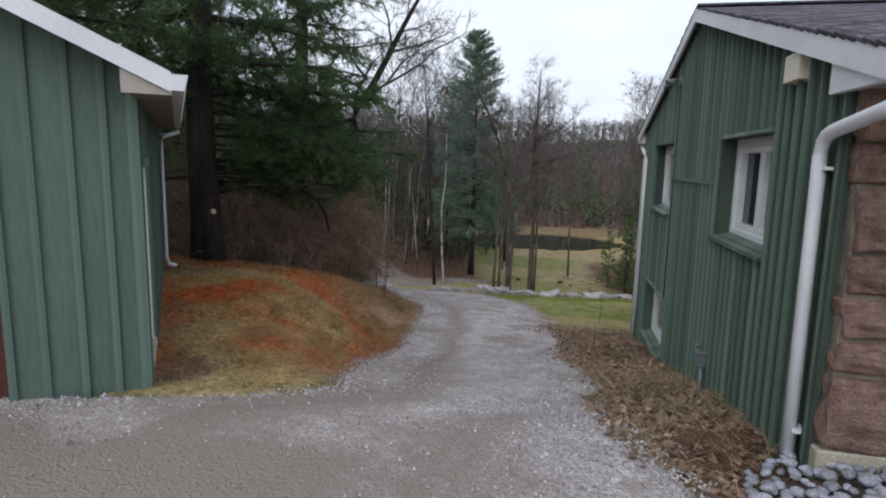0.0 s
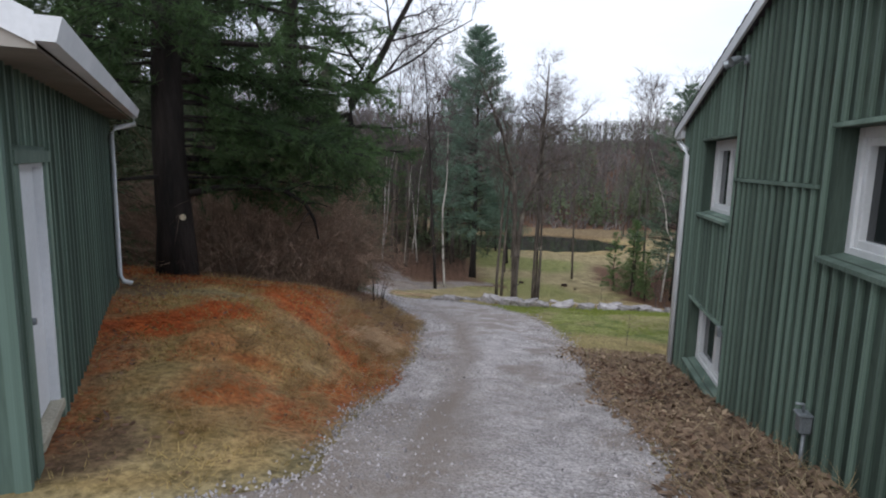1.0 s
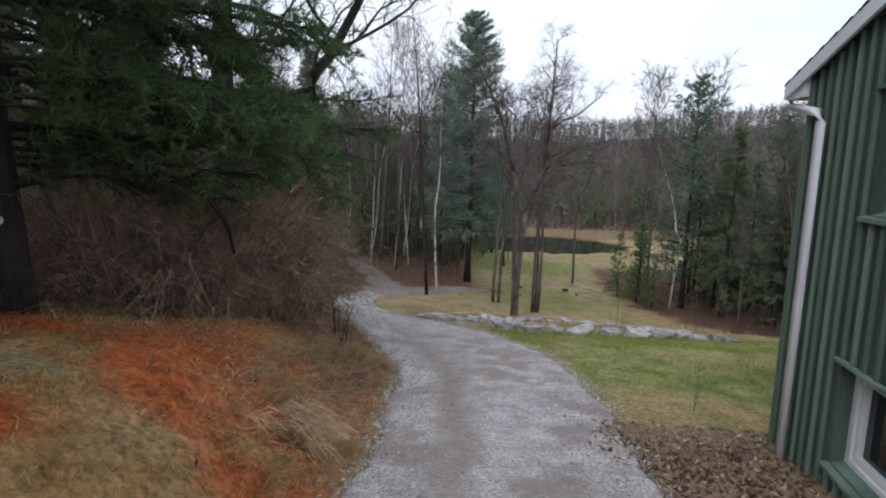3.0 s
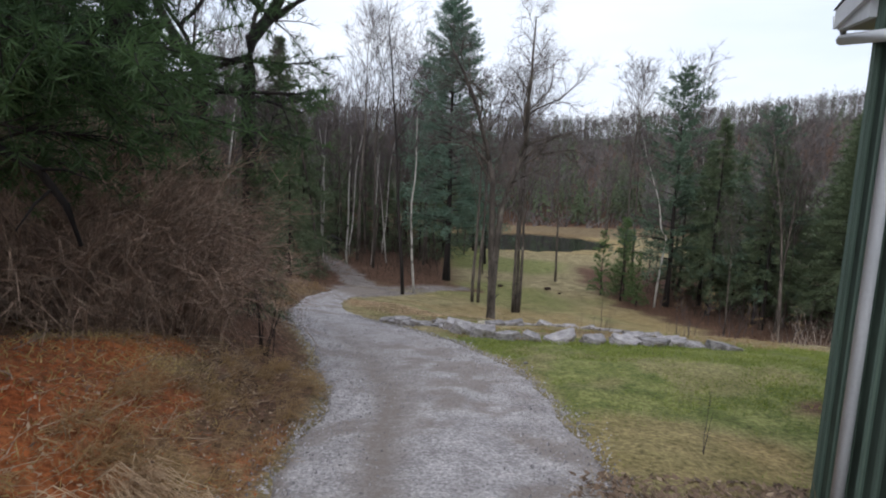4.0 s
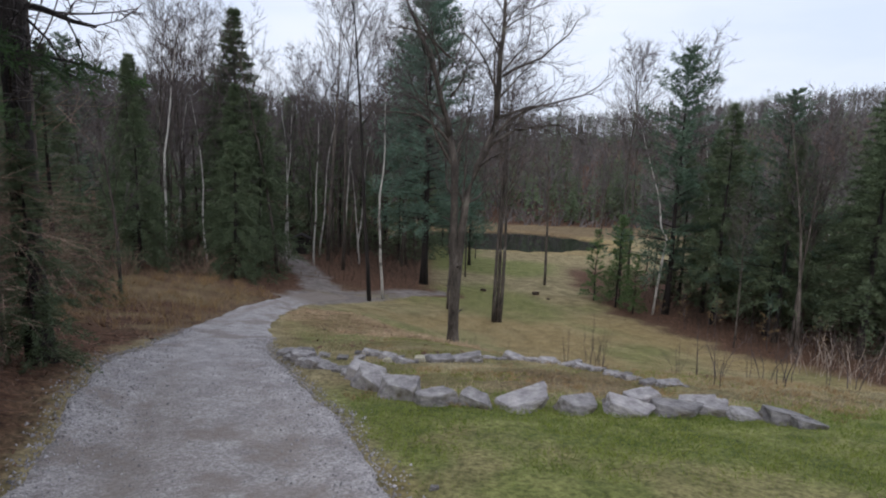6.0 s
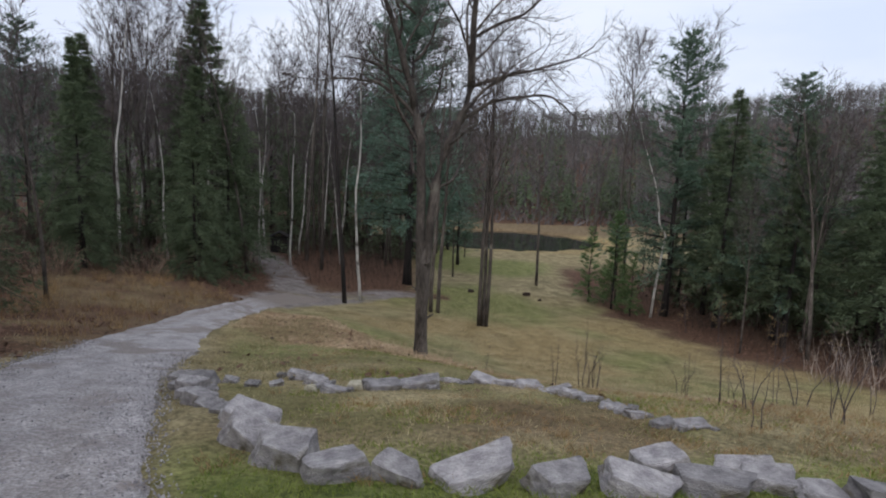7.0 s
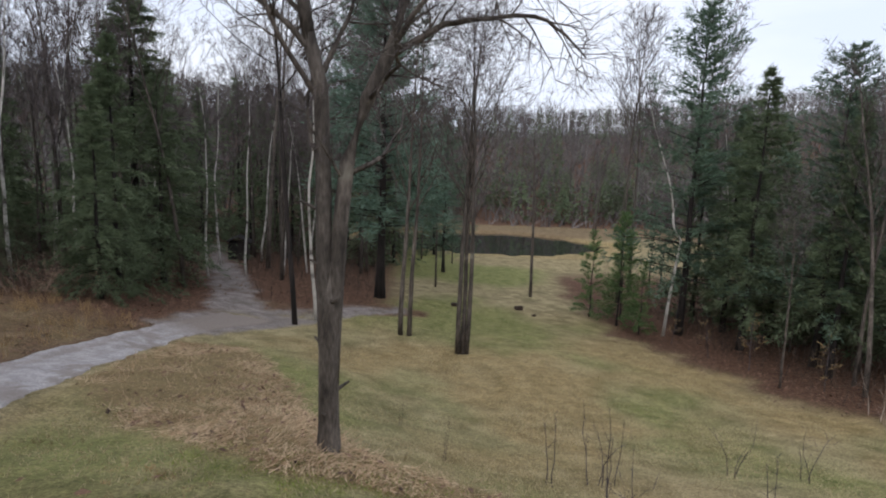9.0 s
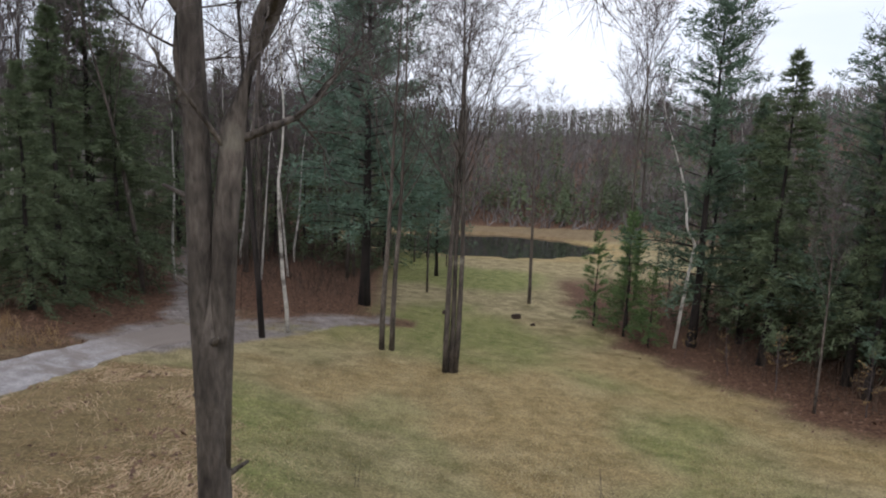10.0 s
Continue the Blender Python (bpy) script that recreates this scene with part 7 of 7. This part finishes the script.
second = ((1.79, 28.4, 0.4), (2.0, 28.0, 0.34), (2.26, 27.6, 0.42), (2.45, 27.15, 0.34), (2.67, 26.85, 0.4), (3.4, 27.15, 0.62), (4.0, 27.45, 0.62), (4.6, 28.1, 0.36), (5.2, 28.2, 0.6), (5.6, 28.1, 0.5), (5.95, 28.0, 0.6), (6.35, 27.6, 0.5), (6.55, 27.2, 0.42), (6.75, 26.85, 0.4), (6.9, 26.2, 0.46), (7.05, 25.7, 0.5), (7.2, 25.2, 0.36), (7.55, 25.2, 0.44))
for x, y, w in second:
    for _ in range(3):
        q = rng.uniform(0.2, 0.45) * w
        boulder(x + rng.uniform(-0.3, 0.3), y + rng.uniform(-0.2, 0.2), q, q * 0.8, q * 0.7, label="small broken stone of the lower terrace edge", group="stones of the terrace edge")
    boulder(x, y, w * rng.uniform(0.85, 1.25), w * 0.68, w * rng.uniform(0.3, 0.46), sink=0.4, tilt=0.3, label="rough grey stone of the lower terrace edge", group="stones of the terrace edge")
boulder(2.97, 27.1, 0.26, 0.22, 0.2, PALE, "pale cream stone among grey terrace stones", "stones of the terrace edge")
boulder(2.3, 26.9, 0.2, 0.16, 0.14, PALE, "small pale cream stone", "stones of the terrace edge")
for x, y, w in ((-0.1, 28.2, 0.2), (0.9, 22.9, 0.12), (3.1, 20.1, 0.09), (2.75, 17.1, 0.07)):
    boulder(x, y, w, w * 0.8, w * 0.6, label="small loose grey stone lying in the grass", group="loose stones", sink=0.4)

for x, y, w in ((8.6, 65.2, 0.5), (13.4, 65.7, 0.6), (14.2, 64.0, 0.3)):
    clod = boulder(x, y, w, w * 0.8, w * 0.7, CLOD, "small dark rotten stump in the meadow grass", "stumps in the meadow", sink=0.3)
    clod.name = "stump"
    tagged(clod, "small dark rotten stump in the meadow grass", "stump", "stumps in the meadow")

COB = []
for s in range(5):
    bm = bmesh.new()
    bmesh.ops.create_icosphere(bm, subdivisions=2, radius=0.5)
    for v in bm.verts:
        v.co += noise.noise_vector(v.co * 1.6 + Vector((s * 5.0, 1, 2))) * 0.12
    me = bpy.data.meshes.new("cobble")
    bm.to_mesh(me)
    bm.free()
    me.materials.append(M_COBBLE)
    me.shade_smooth()
    COB.append(me)
bed = empty("cobble_bed", HOUSE)
tagged(bed, "bed of smooth pale river cobbles beside the stone wall", "cobbles")


def bed_z(u, v):
    return -0.47 - 0.36 * min(max(v + 0.12, 0.0), 0.55) - 0.12 * max(0.0, -1.7 - u)


bm = bmesh.new()
grid = [[bm.verts.new((-2.9 + 0.2 * i, -2.0 + 0.2 * j, bed_z(-2.9 + 0.2 * i, -2.0 + 0.2 * j) - 0.03 - 0.3 * (i == 0 or j == 13))) for j in range(14)] for i in range(8)]
for i in range(7):
    for j in range(13):
        bm.faces.new((grid[i][j], grid[i + 1][j], grid[i + 1][j + 1], grid[i][j + 1]))
part("soil", bm, material("dark_gritty_soil", lin(66, 58, 52), lin(96, 86, 78), 6, 60, 0.95, 0.8, 0.02), bed)
for i in range(900):
    u, v = rng.uniform(-2.7, -1.02), rng.uniform(-1.7, 0.46)
    if v < 0.04 and u > -1.46 or v >= 0.04 and u > -1.08 - 0.8 * (v - 0.04) + rng.uniform(-0.1, 0.05):
        continue
    s = rng.uniform(0.05, 0.1)
    ob = new("cobble", COB[rng.randrange(5)])
    ob.parent = bed
    ob.matrix_local = Matrix.Translation((u, v, bed_z(u, v) + s * 0.12 + rng.uniform(-0.01, 0.035))) @ Matrix.Rotation(rng.uniform(0, 6), 4, "Z") @ Matrix.Rotation(rng.uniform(-0.4, 0.4), 4, "X") @ Matrix.Diagonal((s * 1.25, s * 0.95, s * 0.68, 1))


# ---- ground cover ----
R = np.random.default_rng(5)


def scatter(n, x0, x1, y0, y1, keep):
    x, y = R.uniform(x0, x1, n), R.uniform(y0, y1, n)
    k = keep(x, y)
    x, y = x[k], y[k]
    return np.stack([x, y, height(x, y)], -1)


def blades(name, p, h, w, lean, mat, label):
    n = len(p)
    d = unit(np.concatenate([R.normal(size=(n, 2)) * lean, np.ones((n, 1))], 1))
    ob = soup(name, slivers(p - np.array([0, 0, 0.02]), d, h * R.uniform(0.5, 1.4, n), w, R), mat, 3)
    return tagged(ob, label, "grass", kind="stuff")


def chance(share):
    return R.random(len(share)) < share


def keep_green(x, y):
    g, o, s, l = zones(x, y)
    return chance(g) & ~in_road(x, y, 0.0)


def keep_straw(x, y):
    g, o, s, l = zones(x, y)
    return chance(np.maximum(s, 0.0) * (1 - 0.85 * o)) & ~in_road(x, y, -0.05)


def keep_meadow(x, y):
    g, o, s, l = zones(x, y)
    return chance((1 - l) * (1 - track_share(x, y))) & ~in_road(x, y, 0.0) & (x > -1)


blades("lawn_grass", scatter(170000, 2, 14, 13.5, 34, keep_green), 0.065, 0.012, 0.7, M_GRASS, "short green lawn with yellowed patches")
blades("dry_grass", scatter(80000, -6.5, 0.2, 6.2, 21, keep_straw), 0.1, 0.014, 1.3, M_STRAW, "matted dry golden grass on the bank")
blades("tall_dry_grass", scatter(60000, -14, 16, 24, 52, keep_straw), 0.2, 0.016, 1.0, M_PALESTRAW, "tall dry straw-coloured grass on the slope")
blades("meadow_grass", scatter(135000, -1, 22, 24, 66, keep_meadow), 0.085, 0.02, 0.9, M_MEADOW, "dull olive winter meadow grass")


def clumps(name, n, x0, x1, y0, y1, keep, each, h, spread, mat, label):
    """Tufts of grass: blades fanning out from one root."""
    p = np.repeat(scatter(n, x0, x1, y0, y1, keep), each, 0)
    m = len(p)
    size = np.repeat(R.uniform(0.5, 1.4, m // each), each)
    p = p + R.normal(size=(m, 3)) * np.array([spread, spread, 0]) * size[:, None] - np.array([0, 0, 0.02])
    d = unit(R.normal(size=(m, 3)) * np.array([0.7, 0.7, 0.2]) + np.array([0, 0, 0.9]))
    return tagged(soup(name, slivers(p, d, h * size * R.uniform(0.5, 1.3, m), 0.012, R), mat, 3), label, "grass", kind="stuff")


def keep_terrace(x, y):
    l, r = road_edges(y)
    return (x > r + 0.3) & chance(smooth01(0.55 + 0.9 * fractal(x, y, 1.3, 21.0)))


def keep_mossy(x, y):
    l, r = road_edges(y)
    return (x > r + 0.3) & chance(smooth01(0.35 - 0.9 * fractal(x, y, 1.3, 21.0)))


clumps("brown_grass_tufts", 1900, 1.5, 11.5, 22.9, 33.5, keep_terrace, 14, 0.11, 0.05, M_BROWNGRASS, "brown dead grass tufts on the terrace")
clumps("straw_grass_tufts", 1000, 2.0, 14.0, 23.2, 37.0, keep_terrace, 14, 0.14, 0.05, M_PALESTRAW, "pale dry grass tufts among the stones")
clumps("green_grass_tufts", 1500, 2.0, 11.0, 15.0, 33.5, keep_mossy, 12, 0.08, 0.06, M_GRASS, "thicker green grass tufts in the lawn")


def keep_flat(x, y):
    n1 = fractal(x, y, 0.55, 0.4)
    l, r = road_edges(y)
    return chance(smooth01((1.15 + 0.25 * n1 - tan_d(x, y)) / 0.3)) & (x > r + 0.1)


p = scatter(64000, -5, 11, 28, 47, keep_flat)
n = len(p)
lie = fractal(p[:, 0], p[:, 1], 0.9, 7.0) * 3.0
d = unit(np.stack([np.cos(lie), np.sin(lie), np.full(n, 0.22)], -1) + R.normal(size=(n, 3)) * np.array([0.7, 0.7, 0.3]))
tagged(soup("flattened_grass", slivers(p, d, R.uniform(0.06, 0.3, n) * (0.7 + 0.6 * np.clip(fractal(p[:, 0], p[:, 1], 1.8, 15.0) + 0.4, 0, 1)), 0.02, R), M_FLATGRASS, 3), "bleached flattened grass beside the drive", "grass", kind="stuff")


def keep_bed(x, y):
    l, r = road_edges(y)
    return (R.random(len(x)) < smooth01((x - r + 0.45 - 0.3 * fractal(x, y, 2.5, 1.0)) / 0.6)) & (y < 15.2) & (y > 5.6)


def leaves(name, p, size, mat, label):
    n = len(p)
    a = R.uniform(0, 2 * math.pi, n)
    t = np.stack([np.cos(a), np.sin(a), R.normal(size=n) * 0.35], -1)
    b = np.stack([-np.sin(a), np.cos(a), R.normal(size=n) * 0.35], -1)
    s = (size * R.uniform(0.5, 1.3, n))[:, None]
    c = p + np.array([0, 0, 0.02]) + np.array([0, 0, 1.0]) * R.uniform(0, 0.03, (n, 1))
    v = np.stack([c - t * s, c - b * s * 0.45, c + t * s, c + b * s * 0.45], 1).reshape(-1, 3)
    return tagged(soup(name, v, mat, 4), label, "leaves", kind="stuff")


leaves("dead_leaves", scatter(15000, 1.9, 5.0, 5.6, 15.2, keep_bed), 0.05, M_BEDLEAF, "brown dead leaves heaped along the house")
leaves("curled_leaves", scatter(1500, 1.9, 5.0, 5.6, 15.4, keep_bed), 0.05, M_BLEACHED, "pale curled leaves among the brown ones")
p = scatter(3600, 2.0, 4.8, 5.8, 15.0, keep_bed)
n = len(p)
stalk_d = unit(np.concatenate([R.normal(size=(n, 2)), np.abs(R.normal(size=(n, 1))) * 0.45], 1))
stalks = soup("dead_stalks", slivers(p, stalk_d, R.uniform(0.12, 0.45, n), 0.007, R), M_PALESTRAW, 3)
p = scatter(1500, 2.1, 4.6, 5.6, 8.6, keep_bed)
n = len(p)
wisp_d = unit(R.normal(size=(n, 3)) * np.array([0.8, 0.8, 0.2]) + np.array([-0.3, -0.3, 0.3]))
tagged(soup("dry_wisps", slivers(p, wisp_d, R.uniform(0.15, 0.45, n), 0.008, R), M_PALESTRAW, 3), "pale dry grass wisps beside the house wall", "grass", kind="stuff")
tagged(stalks, "flattened dry stalks in the bed beside the house", "stalks", kind="stuff")


def keep_bank(x, y):
    g, o, s, l = zones(x, y)
    return chance(0.06 + 0.08 * o + 0.5 * l) & ~in_road(x, y, -0.1)


leaves("fallen_leaves", scatter(24000, -8, 0.2, 7, 27, keep_bank), 0.035, M_LITTER, "scattered brown leaves and needles on the bank")


def keep_bleached(x, y):
    g, o, s, l = zones(x, y)
    return chance(smooth01(0.1 + 1.2 * fractal(x, y, 1.5, 9.0))) & ~in_road(x, y, 0.1)


leaves("bleached_leaves", scatter(2600, -3.6, -0.3, 12.5, 18.5, keep_bleached), 0.024, M_BLEACHED, "pale curled leaves lying on the bank")


def keep_wood(x, y):
    g, o, s, l = zones(x, y)
    return chance(l * (1 - 0.85 * track_share(x, y))) & ~in_road(x, y, 0.0)


leaves("strip_leaves", scatter(7000, -5, 11, 28, 47, lambda x, y: keep_flat(x, y) & chance(smooth01(0.1 + 1.4 * fractal(x, y, 1.1, 25.0)))), 0.05, M_LITTER, "brown leaves caught in the bleached grass")
leaves("wood_floor_leaves", scatter(26000, -14, 34, 27, 74, keep_wood), 0.09, M_LITTER, "brown leaf litter under the trees")
# orange needles lying on the bank


def keep_needles(x, y):
    g, o, s, l = zones(x, y)
    return chance(o) & ~in_road(x, y, 0)


M_ORANGE = leafy("fallen_orange_pine_needle", lin(120, 58, 28), lin(184, 102, 54), 0.1, 0.6, 0.8)
p = scatter(60000, -8, 0.2, 7.5, 21, keep_needles)
d = unit(np.concatenate([R.normal(size=(len(p), 2)), np.abs(R.normal(size=(len(p), 1))) * 0.25], 1))
tagged(soup("fallen_needles", slivers(p + np.array([0, 0, 0.012]), d, R.uniform(0.05, 0.12, len(p)), 0.007, R), M_ORANGE, 3), "carpet of fallen orange pine needles", "needles", kind="stuff")

p = scatter(1500, -4.2, -0.45, 12.2, 18.2, keep_bleached)
n = len(p)
d = unit(np.concatenate([R.normal(size=(n, 2)), R.uniform(-0.02, 0.16, (n, 1))], 1))
ln = R.uniform(0.12, 0.5, n)
p = p + np.array([0, 0, 0.03])
sticks = np.concatenate([slivers(p, d, ln, 0.012, R), slivers(p + d * (ln * 0.45)[:, None], unit(d + R.normal(size=d.shape) * np.array([0.6, 0.6, 0.1])), ln * 0.5, 0.008, R)])
tagged(soup("fallen_twigs", sticks, M_BLEACHED, 3), "bleached broken twigs strewn over the bank", "twigs", kind="stuff")

# loose stones on the drive
x, y = R.uniform(-4.5, 4.2, 190000), 4 + 28 * R.random(190000) ** 1.25
l, r = road_edges(y)
f = (x - l) / (r - l)
off = np.maximum(np.abs(2 * f - 1) - 1, 0) * (r - l) / 2
ragged = 0.5 + 0.5 * fractal(x, y, 1.6, 12.0)
share = np.where(off > 0, 0.85 * np.exp(-off / (0.04 + 0.13 * np.clip(ragged, 0, 1))), 0.03 + 0.85 * np.abs(2 * np.clip(f, 0, 1) - 1) ** 4)
k = (R.random(len(x)) < share) & (off < 0.8)
x, y, f = x[k], y[k], f[k]
z = height(x, y) + 0.015 + 0.05 * np.sin(np.pi * np.clip(f, 0, 1)) + 0.004
s = R.uniform(0.007, 0.019, len(x)) * np.where(R.random(len(x)) < 0.04, 1.8, 1.0)
c = np.stack([x, y, z], -1)
tet = np.array([[1, 0, -0.5], [-0.6, 0.85, -0.5], [-0.6, -0.85, -0.5], [0.0, 0.05, 0.75]])
a = R.uniform(0, 6.28, len(x))
ca, sa = np.cos(a), np.sin(a)
corner = []
for t in tet:
    q = t + R.normal(size=(len(x), 3)) * 0.22
    corner.append(c + np.stack([q[:, 0] * ca - q[:, 1] * sa, q[:, 0] * sa + q[:, 1] * ca, q[:, 2]], -1) * s[:, None])
tri = []
for i, j, m in ((0, 1, 3), (1, 2, 3), (2, 0, 3)):
    tri += [corner[i], corner[j], corner[m]]
tagged(soup("gravel", np.stack(tri, 1).reshape(-1, 3), M_PEBBLE, 3), "loose crushed stone on the drive", "gravel", kind="stuff")


# tufts of long dry grass hanging over the cut edge of the bank
def tufts():
    out, pale = [], []
    T = np.random.default_rng(41)
    for k in range(120):
        y = T.uniform(8.2, 19)
        l, r = road_edges(y)
        x = l[0] - T.uniform(0.1, 1.6)
        n = T.integers(18, 46)
        p = np.stack([x + T.normal(size=n) * 0.06, y + T.normal(size=n) * 0.08, np.full(n, ground_z(x, y))], -1)
        d = unit(T.normal(size=(n, 3)) * 0.45 + np.array([0.45, -0.1, 0.7]))
        out.append(slivers(p, d, T.uniform(0.12, 0.42, n), 0.008, T))
        q = p + d * 0.14
        out.append(slivers(q, unit(d + np.array([0.5, -0.1, -0.9])), T.uniform(0.08, 0.2, n), 0.007, T))
    for k in range(26):
        x, y = -1.0 + T.normal() * 0.16, 13.95 + T.normal() * 0.3
        n = 22
        p = np.stack([x + T.normal(size=n) * 0.05, y + T.normal(size=n) * 0.05, np.full(n, ground_z(x, y) + 0.03)], -1)
        d = unit(T.normal(size=(n, 3)) * 0.3 + np.array([0.7, -0.45, 0.25]))
        ln = T.uniform(0.2, 0.4, n)
        pale.append(slivers(p, d, ln, 0.011, T))
        pale.append(slivers(p + d * (ln * 0.6)[:, None], unit(d + np.array([0.25, -0.2, -0.8])), ln * 0.9, 0.009, T))
    for k in range(240):
        x, y = T.uniform(-11, -3.5), T.uniform(30, 48)
        if in_road(np.array([x]), np.array([y]), 0.2)[0]:
            continue
        n = 16
        p = np.stack([x + T.normal(size=n) * 0.12, y + T.normal(size=n) * 0.12, np.full(n, ground_z(x, y))], -1)
        out.append(slivers(p, unit(T.normal(size=(n, 3)) * 0.35 + np.array([0, 0, 1.0])), T.uniform(0.25, 0.75, n), 0.016, T))
    return np.concatenate(out), np.concatenate(pale)


long_grass, pale_grass = tufts()
tagged(soup("overhanging_grass", pale_grass, M_FLATGRASS, 3), "bleached grass clump drooping over the cut bank", "grass", kind="stuff")
tagged(soup("grass_tufts", long_grass, M_BROWNGRASS, 3), "tufts of long dry grass along the bank", "grass", kind="stuff")
